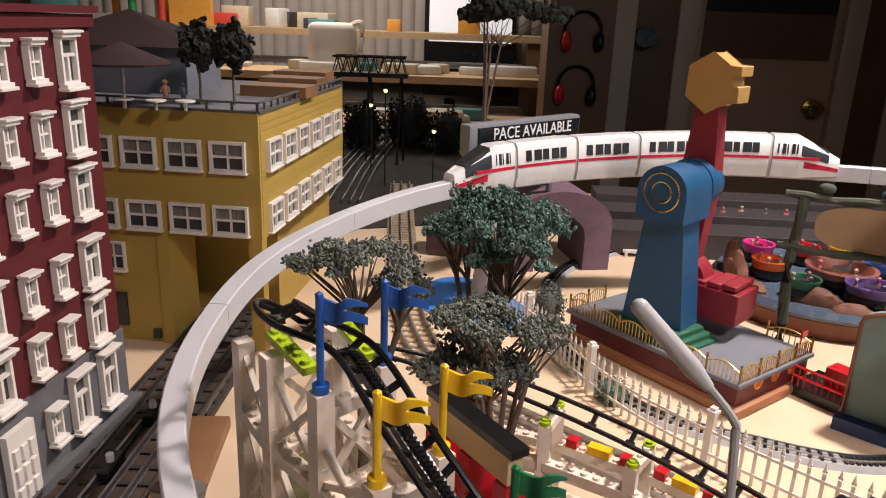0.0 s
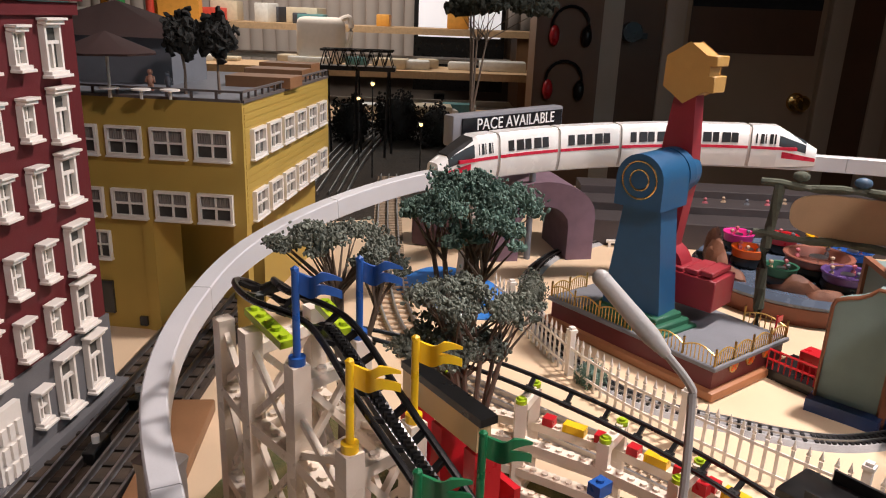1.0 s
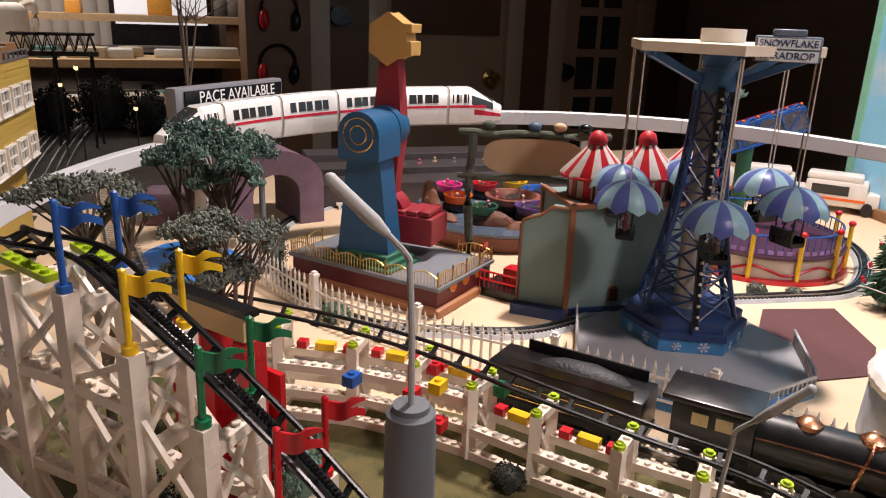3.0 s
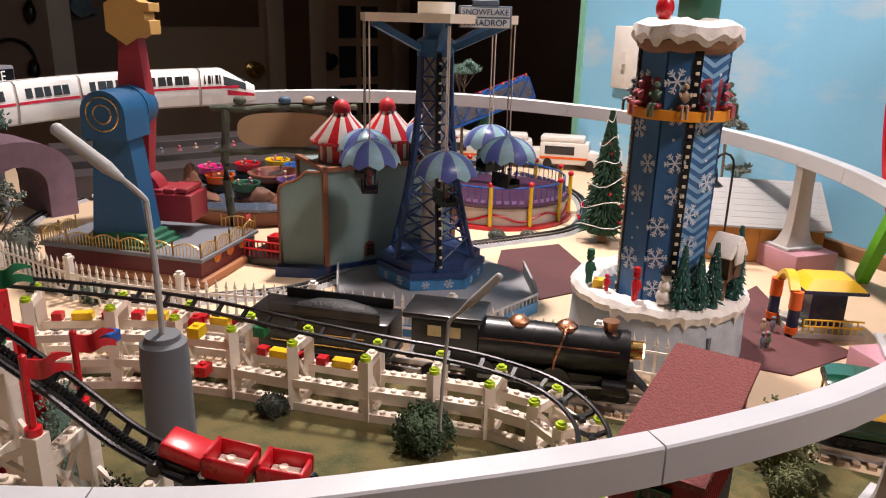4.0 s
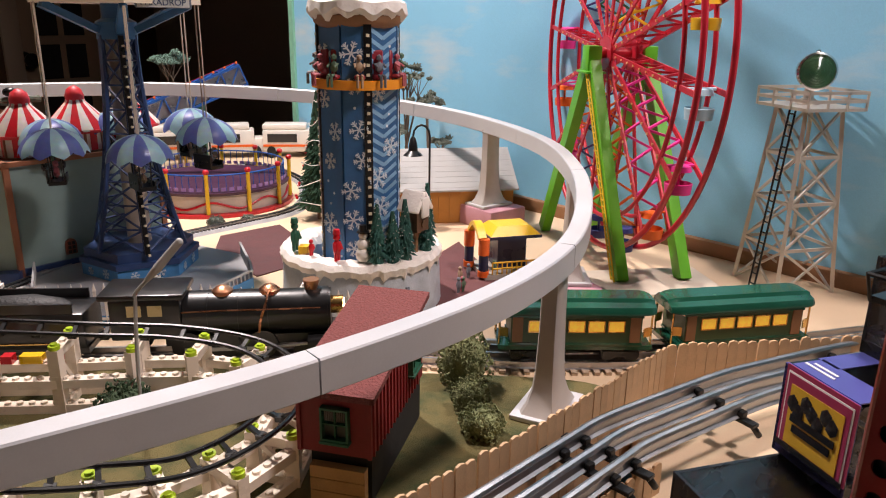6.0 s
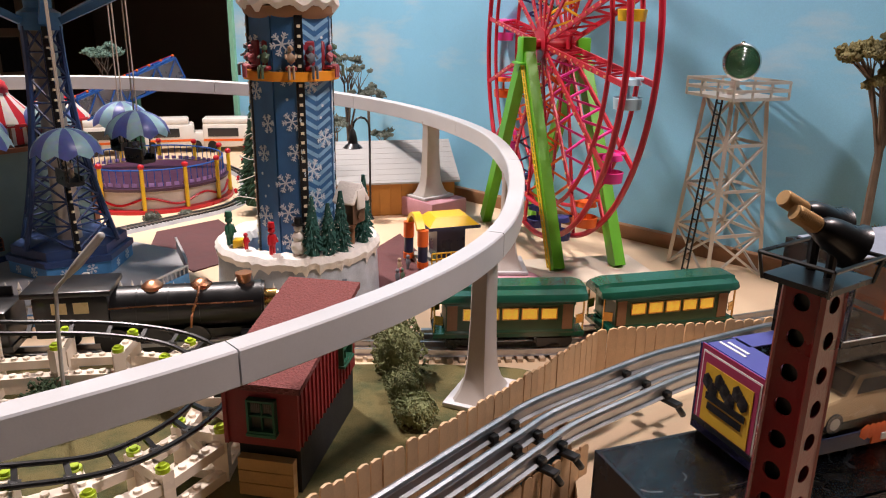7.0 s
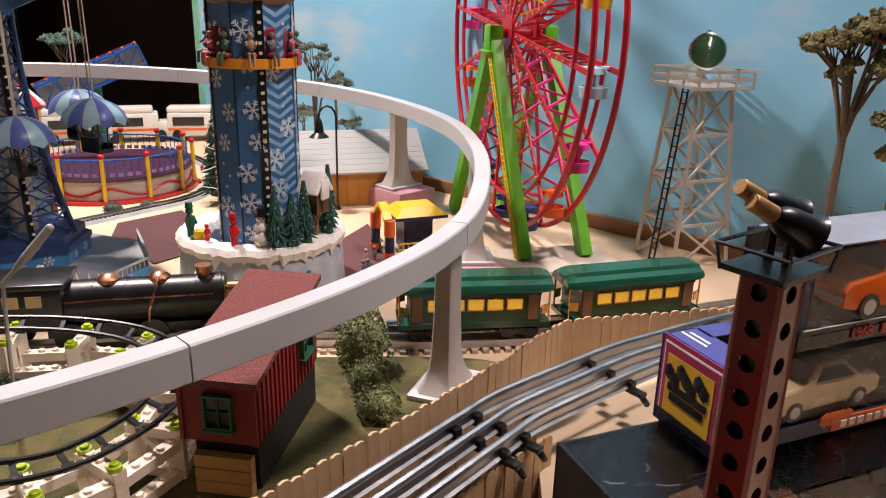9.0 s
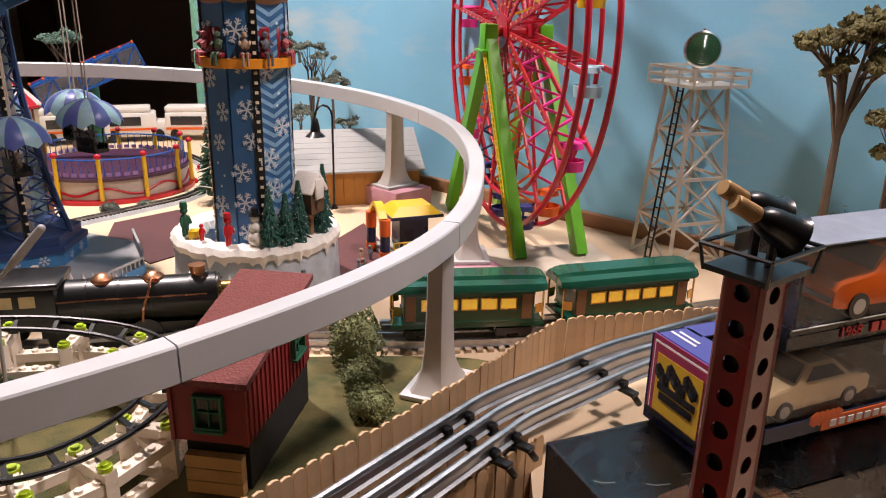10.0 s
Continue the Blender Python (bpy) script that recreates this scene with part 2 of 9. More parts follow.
def rod(bm, a, b, r, seg=6, r2=None):
    a, b = Vector(a), Vector(b)
    d = b - a
    m = Matrix.Translation((a + b) / 2) @ d.to_track_quat("Z", "Y").to_matrix().to_4x4()
    bmesh.ops.create_cone(bm, cap_ends=True, segments=seg, radius1=r, radius2=r if r2 is None else r2, depth=d.length, matrix=m)


def beam(bm, a, b, w, h):
    """A square bar from a to b."""
    a, b = Vector(a), Vector(b)
    d = b - a
    up = "Y" if abs(d.normalized().z) < 0.95 else "X"
    m = Matrix.Translation((a + b) / 2) @ d.to_track_quat("X", "Z").to_matrix().to_4x4() @ Matrix.Diagonal((d.length, w, h, 1))
    bmesh.ops.create_cube(bm, size=1, matrix=m)


def ball(bm, x, y, z, r, sx=1, sy=1, sz=1, sub=2):
    bmesh.ops.create_icosphere(bm, subdivisions=sub, radius=r, matrix=Matrix.Translation((x, y, z)) @ Matrix.Diagonal((sx, sy, sz, 1)))


def smooth(pts, n=8, closed=False):
    """Points on a smooth curve through pts."""
    p = [Vector(q) for q in pts]
    out = []
    k = len(p)
    for i in range(k if closed else k - 1):
        a, b, c, d = (p[(i + j) % k] if closed else p[min(max(i + j, 0), k - 1)] for j in (-1, 0, 1, 2))
        for s in range(n):
            t = s / n
            out.append(0.5 * (2 * b + (c - a) * t + (2 * a - 5 * b + 4 * c - d) * t * t + (3 * b - a - 3 * c + d) * t ** 3))
    if not closed:
        out.append(p[-1])
    return out


def sweep(bm, pts, profile, closed=False):
    """Draws a closed profile of (side, up) along pts; up stays upright."""
    n, k = len(pts), len(profile)
    rings = []
    for i, q in enumerate(pts):
        a = pts[(i - 1) % n] if closed or i else q
        b = pts[(i + 1) % n] if closed or i < n - 1 else q
        d = (Vector(b) - Vector(a)).normalized()
        side = d.cross(Vector((0, 0, 1)))
        side = side.normalized() if side.length > 1e-6 else Vector((1, 0, 0))
        up = side.cross(d)
        rings.append([bm.verts.new(Vector(q) + side * u + up * v) for u, v in profile])
    for i in range(n if closed else n - 1):
        r, s = rings[i], rings[(i + 1) % n]
        for j in range(k):
            bm.faces.new((r[j], r[(j + 1) % k], s[(j + 1) % k], s[j]))
    if not closed:
        bm.faces.new(rings[0])
        bm.faces.new(rings[-1][::-1])


def circle(r, n=6):
    return [(r * math.cos(2 * math.pi * i / n), r * math.sin(2 * math.pi * i / n)) for i in range(n)]


def tube(bm, pts, r, seg=6, closed=False):
    sweep(bm, [Vector(p) for p in pts], circle(r, seg), closed)


def lathe(bm, prof, seg=24, x=0, y=0, z=0):
    rings = []
    for r, h in prof:
        r = max(r, 1e-5)
        rings.append([bm.verts.new((x + r * math.cos(2 * math.pi * i / seg), y + r * math.sin(2 * math.pi * i / seg), z + h)) for i in range(seg)])
    for a, b in zip(rings, rings[1:]):
        for i in range(seg):
            bm.faces.new((a[i], a[(i + 1) % seg], b[(i + 1) % seg], b[i]))
    bm.faces.new(rings[0][::-1])
    bm.faces.new(rings[-1])


def prism(bm, poly, z0, z1, m=None):
    lo = [bm.verts.new((x, y, z0)) for x, y in poly]
    hi = [bm.verts.new((x, y, z1)) for x, y in poly]
    k = len(poly)
    bm.faces.new(lo[::-1])
    bm.faces.new(hi)
    for i in range(k):
        bm.faces.new((lo[i], lo[(i + 1) % k], hi[(i + 1) % k], hi[i]))
    if m:
        bmesh.ops.transform(bm, matrix=m, verts=lo + hi)


def soften(bm, w, seg=2):
    bmesh.ops.bevel(bm, geom=[e for e in bm.edges if e.is_manifold and e.calc_face_angle() > 0.5], offset=w, segments=seg, profile=0.5, affect="EDGES")


def to_mesh(name, bm, material, shade=True):
    bmesh.ops.recalc_face_normals(bm, faces=bm.faces)
    me = bpy.data.meshes.new(name)
    bm.to_mesh(me)
    bm.free()
    for mm in material if isinstance(material, (list, tuple)) else [material]:
        me.materials.append(mm)
    if shade:
        for p in me.polygons:
            p.use_smooth = True
        me.set_sharp_from_angle(angle=radians(38))
    return me


def part(name, bm, material, parent, label="", m=None):
    ob = new(name, to_mesh(name, bm, material))
    ob.parent = parent
    if m:
        ob.matrix_basis = m
    if label:
        tagged(ob, label=label)
    return ob


def thing(name, m, label, category, group="", kind=""):
    ob = new(name)
    ob.empty_display_size = 0.01
    ob.matrix_world = m
    return tagged(ob, label, category, group, kind)


def solid(name, bm, material, label, category, group="", kind="", m=None):
    ob = new(name, to_mesh(name, bm, material))
    if m:
        ob.matrix_world = m
    return tagged(ob, label, category, group, kind)


def facing(x, y, z, ux, uy):
    """A pose at x, y, z with its own x axis along (ux, uy)."""
    return pose(x, y, z, 0, 0, math.degrees(math.atan2(uy, ux)))


def words(text, size, parent, material, m, name="lettering", extrude=0.0004):
    """Raised lettering; its x axis reads along m's x, upright along m's y."""
    cu = bpy.data.curves.new(name, "FONT")
    cu.body, cu.size, cu.extrude = text, size, extrude
    cu.align_x, cu.align_y = "CENTER", "CENTER"
    tmp = bpy.data.objects.new(name, cu)
    me = bpy.data.meshes.new_from_object(tmp)
    bpy.data.objects.remove(tmp)
    me.materials.clear()
    me.materials.append(material)
    ob = new(name, me)
    ob.parent = parent
    ob.matrix_basis = m
    return ob


# ---- the room and the layout tables ----
WALL_A, WALL_D = Vector((1.025, 0.260)), Vector((0.270, 0.963)).normalized()   # a point of the painted wall, and its way to the back


def on_wall(s, z=0.0, off=0.0):
    """A point s metres along the painted wall, off metres in front of it."""
    p = WALL_A + WALL_D * s
    return Vector((p.x - WALL_D.y * off, p.y + WALL_D.x * off, z))


bm = B()
prism(bm, [(-4, -3), (4, -3), (4, 6), (-4, 6)], -0.95, -0.90)
solid("floor", bm, FLOORMAT, "dark brown workshop floor under the layout tables", "floor", kind="structure")
# unseen ceiling, added with a dark tone so that less light bounces
bm = B()
prism(bm, [(-4, -3), (4, -3), (4, 6), (-4, 6)], 1.55, 1.60)
solid("ceiling", bm, mat("ceiling_paint", (0.30, 0.27, 0.23), 0.9, scale=4), "plain unseen ceiling above the layout, toned dark to cut bounced light", "ceiling", kind="structure")
w = facing(WALL_A.x, WALL_A.y, 0, WALL_D.x, WALL_D.y)
bm = B()
box(bm, -0.59, -0.03, 0.25, 2.42, 0.05, 2.4)
wall_blue = solid("wall_painted_sky", bm, BLUEWALL, "wall painted sky blue with faint clouds behind the layout", "wall", kind="structure", m=w)
bm = B()
box(bm, 0.628, -0.028, 0.25, 0.016, 0.056, 2.4)
solid("trim_green_edge", bm, mat("edge_green", (0.22, 0.50, 0.36), 0.7), "pale green painted edge of the blue wall", "trim", kind="structure", m=w)
bm = B()
box(bm, -0.55, 0.0, 0.008, 2.40, 0.012, 0.020)
soften(bm, 0.002)
solid("baseboard", bm, BROWNWOOD, "narrow brown wooden strip where table meets wall", "baseboard", kind="structure", m=w)
# walls added to close the room; their dark tone holds down bounced light
for nm, x0, y0, x1, y1 in (("wall_left", -2.6, -2.5, -2.6, 5.5), ("wall_front", -2.6, -2.5, 2.6, -2.5), ("wall_far", -2.6, 4.6, 0.7, 4.6), ("wall_right", 2.4, -2.5, 2.4, 2.74)):
    bq = B()
    d = Vector((x1 - x0, y1 - y0))
    box(bq, d.length / 2, 0.05, 0.3, d.length, 0.1, 2.5)
    solid(nm, bq, mat("room_paint", (0.20, 0.16, 0.13), 0.8, scale=5), "plain added room wall, toned dark to cut bounced light", "wall", kind="structure", m=facing(x0, y0, 0, d.x, d.y))
bm.free()

table = thing("layout_table", pose(0, 0, 0), "large beige board table that carries the model village", "table", kind="structure")
bm = B()
prism(bm, [(-1.1, -0.02), (0.250, -0.042), (0.537, -0.115), (0.640, -0.26), (0.835, -0.42), (0.985, 0.12), (1.027, 0.27), (1.285, 1.19), (1.35, 1.45), (0.12, 1.5), (0.05, 2.35), (-1.1, 2.35)], -0.045, 0.0)
part("tabletop", bm, TABLE, table)
for lx, ly in ((-0.9, 0.1), (-0.9, 1.4), (0.5, 0.0), (1.1, 1.4)):
    bm = B()
    box(bm, lx, ly, -0.475, 0.08, 0.08, 0.85)
    part("leg", bm, BROWNWOOD, table)
table2 = thing("near_table", pose(0, 0, 0), "beige board table in front of the wooden picket strip", "table", kind="structure")
bm = B()
prism(bm, [(-0.3, -0.375), (0.372, -0.156), (0.490, -0.108), (0.532, -0.120), (0.625, -0.262), (0.825, -0.45), (0.60, -1.1), (-0.4, -1.1)], -0.04, -0.002)
part("tabletop", bm, TABLE, table2)
for lx, ly in ((0.4, -0.3), (0.5, -1.0), (-0.3, -1.0)):
    bm = B()
    box(bm, lx, ly, -0.47, 0.08, 0.08, 0.86)
    part("leg", bm, BROWNWOOD, table2)

# grass, paths and roadbed on the board
bm = B()
edge = smooth([(-0.13, 0.30, 0), (-0.135, 0.45, 0), (-0.05, 0.545, 0), (0.07, 0.48, 0), (0.17, 0.43, 0), (0.25, 0.355, 0), (0.33, 0.27, 0), (0.39, 0.17, 0), (0.44, 0.08, 0), (0.485, 0.0, 0), (0.512, -0.07, 0), (0.475, -0.094, 0), (0.38, -0.068, 0), (0.26, -0.033, 0), (0.12, -0.02, 0), (0.0, 0.08, 0)], 6, True)
prism(bm, [(p.x, p.y) for p in edge], 0.0, 0.004)
solid("grass_mat", bm, GRASS, "olive green scatter grass under the toy coaster", "grass", kind="structure")

# ---- the monorail ----
LOOP = [(-0.103, 0.266, 0.129), (-0.14, 0.359, 0.132), (-0.153, 0.461, 0.137), (-0.141, 0.584, 0.144), (-0.084, 0.707, 0.153), (0.011, 0.813, 0.162), (0.151, 0.887, 0.171), (0.32, 0.919, 0.178), (0.487, 0.896, 0.181), (0.623, 0.841, 0.182), (0.758, 0.74, 0.18), (0.856, 0.608, 0.174), (0.915, 0.485, 0.167), (0.928, 0.36, 0.159), (0.902, 0.241, 0.1505), (0.807, 0.1135, 0.146), (0.69, 0.028, 0.141), (0.568, -0.028, 0.135), (0.463, -0.055, 0.131), (0.36, -0.051, 0.128), (0.25, -0.022, 0.126), (0.152, 0.019, 0.125), (0.058, 0.071, 0.124), (-0.042, 0.159, 0.125)]
loop = smooth(LOOP, 8, True)
LOOPLEN = sum((loop[(i + 1) % len(loop)] - loop[i]).length for i in range(len(loop)))


def on_loop(s):
    """The place and the way at s metres along the monorail beam."""
    s %= LOOPLEN
    for i in range(len(loop)):
        a, b = loop[i], loop[(i + 1) % len(loop)]
        d = (b - a).length
        if s <= d:
            return a.lerp(b, s / d), (b - a).normalized()
        s -= d


mono = thing("monorail_beam", pose(0, 0, 0), "pale grey plastic monorail beam that loops round the village", "monorail track")
SEGS = 14
for k in range(SEGS):
    pts = [on_loop(LOOPLEN * (k + j / 12 + 0.0) / SEGS + 0.0004 * (1 if j == 0 else -1 if j == 12 else 0))[0] for j in range(13)]
    bm = B()
    w2, h = 0.0072, 0.0195
    sweep(bm, pts, [(-w2 + 0.001, 0), (w2 - 0.001, 0), (w2, -0.001), (w2, -h + 0.001), (w2 - 0.001, -h), (-w2 + 0.001, -h), (-w2, -h + 0.001), (-w2, -0.001)])
    part("beam_section", bm, BEAM, mono)


def pylon(x, y, z0, ztop, ang, label):
    """A flared pylon with a wide foot and a slim neck."""
    t = thing("monorail_pylon", pose(x, y, z0, 0, 0, ang), label, "pylon", "pylons of the monorail")
    h = ztop - z0
    bm = B()
    prof = [(0.024, 0.004), (0.019, 0.010), (0.0145, 0.10 * h + 0.010), (0.0128, 0.30 * h), (0.0112, 0.6 * h), (0.0108, 0.93 * h), (0.0124, h)]
    rings = []
    for r, zz in prof:
        rings.append([bm.verts.new((sx * r * 0.62, sy * r, zz)) for sx, sy in ((-1, -0.8), (-0.8, -1), (0.8, -1), (1, -0.8), (1, 0.8), (0.8, 1), (-0.8, 1), (-1, 0.8))])
    for a, b in zip(rings, rings[1:]):
        for i in range(8):
            bm.faces.new((a[i], a[(i + 1) % 8], b[(i + 1) % 8], b[i]))
    bm.faces.new(rings[0][::-1])
    bm.faces.new(rings[-1])
    part("column", bm, PYLON, t)
    bm = B()
    box(bm, 0, 0, 0.002, 0.040, 0.056, 0.004)
    soften(bm, 0.0012)
    part("foot_plate", bm, BEAM, t)
    return t


pylon(0.456, -0.052, 0.004, 0.1145, -85, "grey flared monorail pylon standing on the grass")
pylon(0.906, 0.238, 0.028, 0.135, 70, "grey flared monorail pylon standing on a pink foam block")
pylon(-0.122, 0.310, 0.002, 0.1135, 75, "grey flared monorail pylon beside the toy coaster")
pylon(0.691, 0.0285, 0.022, 0.1245, -60, "grey flared monorail pylon on a pink foam block")
pylon(0.060, 0.842, 0.002, 0.148, 35, "grey flared monorail pylon under the parked monorail train")
pylon(0.610, 0.848, 0.002, 0.165, -30, "grey flared monorail pylon behind the striped tents")


def foam(x, y, sx, sy, sz, ang, material, label):
    bm = B()
    box(bm, 0, 0, sz / 2, sx, sy, sz)
    soften(bm, 0.002)
    return solid("foam_block", bm, material, label, "foam block", "foam blocks under the pylons", m=pose(x, y, 0, 0, 0, ang))


foam(0.908, 0.236, 0.075, 0.066, 0.028, 70, PINKFOAM, "dusty pink foam block under a pylon")
foam(0.672, 0.022, 0.055, 0.068, 0.022, -28, PINKFOAM, "pink foam block under a pylon beside the wheel")

# the train on the beam
bm_s = 0.0
best = min(range(len(loop)), key=lambda i: (loop[i].xy - Vector((0.011, 0.813))).length)
S0 = sum((loop[i + 1] - loop[i]).length for i in range(best))
train = thing("monorail_train", pose(0, 0, 0), "white monorail train with a red stripe, parked on the beam", "monorail train")
MONOWHITE = mat("mono_white", (0.80, 0.79, 0.76), 0.25, vary=0.03, bump=0.01, coat=0.4)
MONORED = mat("mono_red", (0.55, 0.02, 0.05), 0.3, vary=0.05, bump=0.01)


def mono_section(bm, s0, s1, prof, scale0=1.0, scale1=1.0, n=6):
    rings = []
    for j in range(n + 1):
        f = j / n
        p, d = on_loop(s0 + (s1 - s0) * f)
        side = d.cross(Vector((0, 0, 1))).normalized()
        k = scale0 + (scale1 - scale0) * f
        rings.append([bm.verts.new(p + side * u * (0.35 + 0.65 * k) + Vector((0, 0, (v + 0.010) * k - 0.010))) for u, v in prof])
    for a, b in zip(rings, rings[1:]):
        for i in range(len(prof)):
            bm.faces.new((a[i], a[(i + 1) % len(prof)], b[(i + 1) % len(prof)], b[i]))
    bm.faces.new(rings[0][::-1])
    bm.faces.new(rings[-1])


BODY = [(-0.0155, -0.016), (-0.0185, -0.004), (-0.0185, 0.010), (-0.015, 0.030), (-0.011, 0.0345), (0.011, 0.0345), (0.015, 0.030), (0.0185, 0.010), (0.0185, -0.004), (0.0155, -0.016)]
BAND = [(-0.0189, 0.0065), (-0.0187, 0.0100), (0.0187, 0.0100), (0.0189, 0.0065)]
TRAINLEN, CARS = 0.505, 6
cl = TRAINLEN / CARS
for k in range(CARS):
    a, b = S0 + k * cl + 0.002, S0 + (k + 1) * cl - 0.002
    bm = B()
    if k == 0:
        mono_section(bm, a, a + cl * 0.62, BODY, 0.42, 1.0)
        mono_section(bm, a + cl * 0.62, b, BODY, 1.0, 1.0)
    elif k == CARS - 1:
        mono_section(bm, a, a + cl * 0.38, BODY)
        mono_section(bm, a + cl * 0.38, b, BODY, 1.0, 0.42)
    else:
        mono_section(bm, a, b, BODY)
    car = part("coach", bm, MONOWHITE, train)
    bm = B()
    mono_section(bm, a + (cl * 0.3 if k == 0 else 0), b - (cl * 0.3 if k == CARS - 1 else 0), BAND)
    part("red_stripe", bm, MONORED, car, "red stripe")
    w0, w1 = (a + cl * 0.62, b - 0.004) if k == 0 else (a + 0.004, a + cl * 0.38) if k == CARS - 1 else (a + 0.010, b - 0.010)
    nwin = 5
    for j in range(nwin):
        bm = B()
        f0, f1 = w0 + (w1 - w0) * j / nwin + 0.0008, w0 + (w1 - w0) * (j + 1) / nwin - (0.0008 if j % 2 else 0.003)
        mono_section(bm, f0, f1, [(-0.0188, 0.0135), (-0.0161, 0.0255), (0.0161, 0.0255), (0.0188, 0.0135)], n=1)
        part("window", bm, GLASSDARK, car, "dark window")
    if k in (0, CARS - 1):
        bm = B()
        g0 = (a + cl * 0.16, a + cl * 0.56) if k == 0 else (b - cl * 0.56, b - cl * 0.16)
        mono_section(bm, g0[0], g0[1], [(-0.0186, 0.012), (-0.0165, 0.025), (-0.011, 0.0352), (0.011, 0.0352), (0.0165, 0.025), (0.0186, 0.012)], 0.60 if k == 0 else 0.96, 0.96 if k == 0 else 0.60, 4)
        part("windscreen", bm, GLASSDARK, car, "black wrap-round windscreen")
        bm = B()
        g1 = (a + 0.001, a + cl * 0.5) if k == 0 else (b - cl * 0.5, b - 0.001)
        mono_section(bm, g1[0], g1[1], [(-0.0190, -0.003), (-0.0190, 0.006), (0.0190, 0.006), (0.0190, -0.003)], 0.45 if k == 0 else 0.9, 0.9 if k == 0 else 0.45, 4)
        part("nose_band", bm, MONORED, car, "red nose band")
    if k < CARS - 1:
        bm = B()
        mono_section(bm, b - 0.0005, b + 0.0045, [(u * 0.93, v * 0.93) for u, v in BODY], n=2)
        part("gangway", bm, PYLON, train, "grey rubber gangway")


# ---- the tall house and the yellow building ----
def window_unit(parent, m, w, h, bars=(1, 2), hood=True, material=None):
    """A sash window: frame, sill, panes and bars; its own x along the wall, z up, y out of the wall (minus)."""
    fm = material or WHITE
    t = w * (0.12 if hood else 0.075)
    ob = [(-w / 2, 0), (w / 2, 0), (w / 2, h), (-w / 2, h)]
    cols, rows = [-w / 2 + t] + [-w / 2 + w * i / bars[1] for i in range(1, bars[1])] + [w / 2 - t], [t] + [h * i / bars[0] for i in range(1, bars[0])] + [h - t]
    bar = t * (0.42 if hood else 0.30)
    if bars[1] == 1:
        rows = [t, h * 0.62, h - t]
    bm = B()
    for sx in (-1, 1):
        box(bm, sx * (w - t) / 2, -0.0015, h / 2, t, 0.005, h)
    for z in (t / 2, h - t / 2):
        box(bm, 0, -0.0015, z, w - 2 * t, 0.005, t)
    win = part("window", bm, fm, parent, "", m)
    bm = B()
    for x in cols[1:-1]:
        box(bm, x, -0.0010, h / 2, 2 * bar, 0.003, h - 2 * t)
    for z in rows[1:-1]:
        box(bm, 0, -0.0012, z, w - 2 * t, 0.0032, 2.4 * bar)
    if bars[1] == 1:
        box(bm, 0, -0.0010, (t + h * 0.62) / 2, 2.4 * bar, 0.003, h * 0.62 - t)
    part("glazing_bar", bm, fm, win)
    bm = B()
    if hood:
        box(bm, 0, -0.0035, h + 0.0012, w * 1.12, 0.007, 0.0030)
        box(bm, 0, -0.0045, h + 0.0036, w * 1.26, 0.009, 0.0020)
        soften(bm, 0.0003, 1)
        part("hood", bm, fm, win)
        bm = B()
        box(bm, 0, -0.0035, -0.0012, w * 1.10, 0.007, 0.0030)
        box(bm, 0, -0.0045, -0.0034, w * 1.26, 0.009, 0.0022)
    else:
        box(bm, 0, -0.002, -0.001, w * 1.06, 0.006, 0.002)
    soften(bm, 0.0003, 1)
    part("sill", bm, fm, win)
    bm = B()
    box(bm, 0, 0.0006, h / 2, w * 0.96, 0.001, h * 0.96)
    part("pane", bm, PANE, win, "grey window pane")
    if not hood:
        bm = B()
        fold = [[bm.verts.new((-w * 0.45 + w * 0.90 * k / 26, -0.0002 + 0.0008 * (k % 2) - 0.0008, z)) for k in range(27)] for z in (h * 0.54, h * 0.95)]
        for k in range(26):
            bm.faces.new((fold[0][k], fold[0][k + 1], fold[1][k + 1], fold[1][k]))
        part("curtain", bm, CURTAIN, win)
    return win


red = thing("brick_apartment_house", pose(-0.2667, 0.5796, 0, 0, 0, 83.4), "tall oxblood apartment house with white sash windows and grey ground floor", "model building")
# own x: back along +y (0 at the far corner), own y: to the left (away from the village)
bm = B()
box(bm, -0.17, 0.11, 0.1994, 0.34, 0.22, 0.2552)
part("upper_wall", bm, REDBRICK, red)
bm = B()
box(bm, -0.17, 0.11, 0.0425, 0.344, 0.224, 0.0650)
box(bm, -0.17, 0.11, 0.005, 0.36, 0.24, 0.010)
part("ground_floor", bm, GREYBASE, red)
bm = B()
box(bm, -0.17, 0.11, 0.3335, 0.352, 0.232, 0.005)
box(bm, -0.17, 0.11, 0.3255, 0.346, 0.226, 0.009)
part("cornice", bm, REDBRICK, red)
for zf in (0.2818, 0.2334, 0.1854, 0.1294, 0.0819):
    for xw, wide in ((-0.0343, True), (-0.0726, False), (-0.1075, False), (-0.146, True), (-0.183, False), (-0.218, False), (-0.256, True), (-0.293, False)):
        window_unit(red, pose(xw, -0.001, zf + (0.0 if wide else 0.0062), 0, 0, 0), 0.0198 if wide else 0.0132, 0.0330 if wide else 0.0225, (2, 1) if wide else (2, 2))
for xw, zf, wide in ((-0.0303, 0.0245, True), (-0.0691, 0.0245, True), (-0.102, 0.032, False), (-0.185, 0.032, False)):
    window_unit(red, pose(xw, -0.003, zf, 0, 0, 0), 0.0205 if wide else 0.0135, 0.042 if wide else 0.022, (2, 1) if wide else (2, 2))
bm = B()
box(bm, -0.142, -0.0055, 0.034, 0.028, 0.005, 0.060)
for i in range(3):
    for j in range(3):
        box(bm, -0.150 + 0.008 * i, -0.009, 0.016 + 0.015 * j, 0.005, 0.002, 0.011)
part("door", bm, WHITE, red, "white panelled front door")

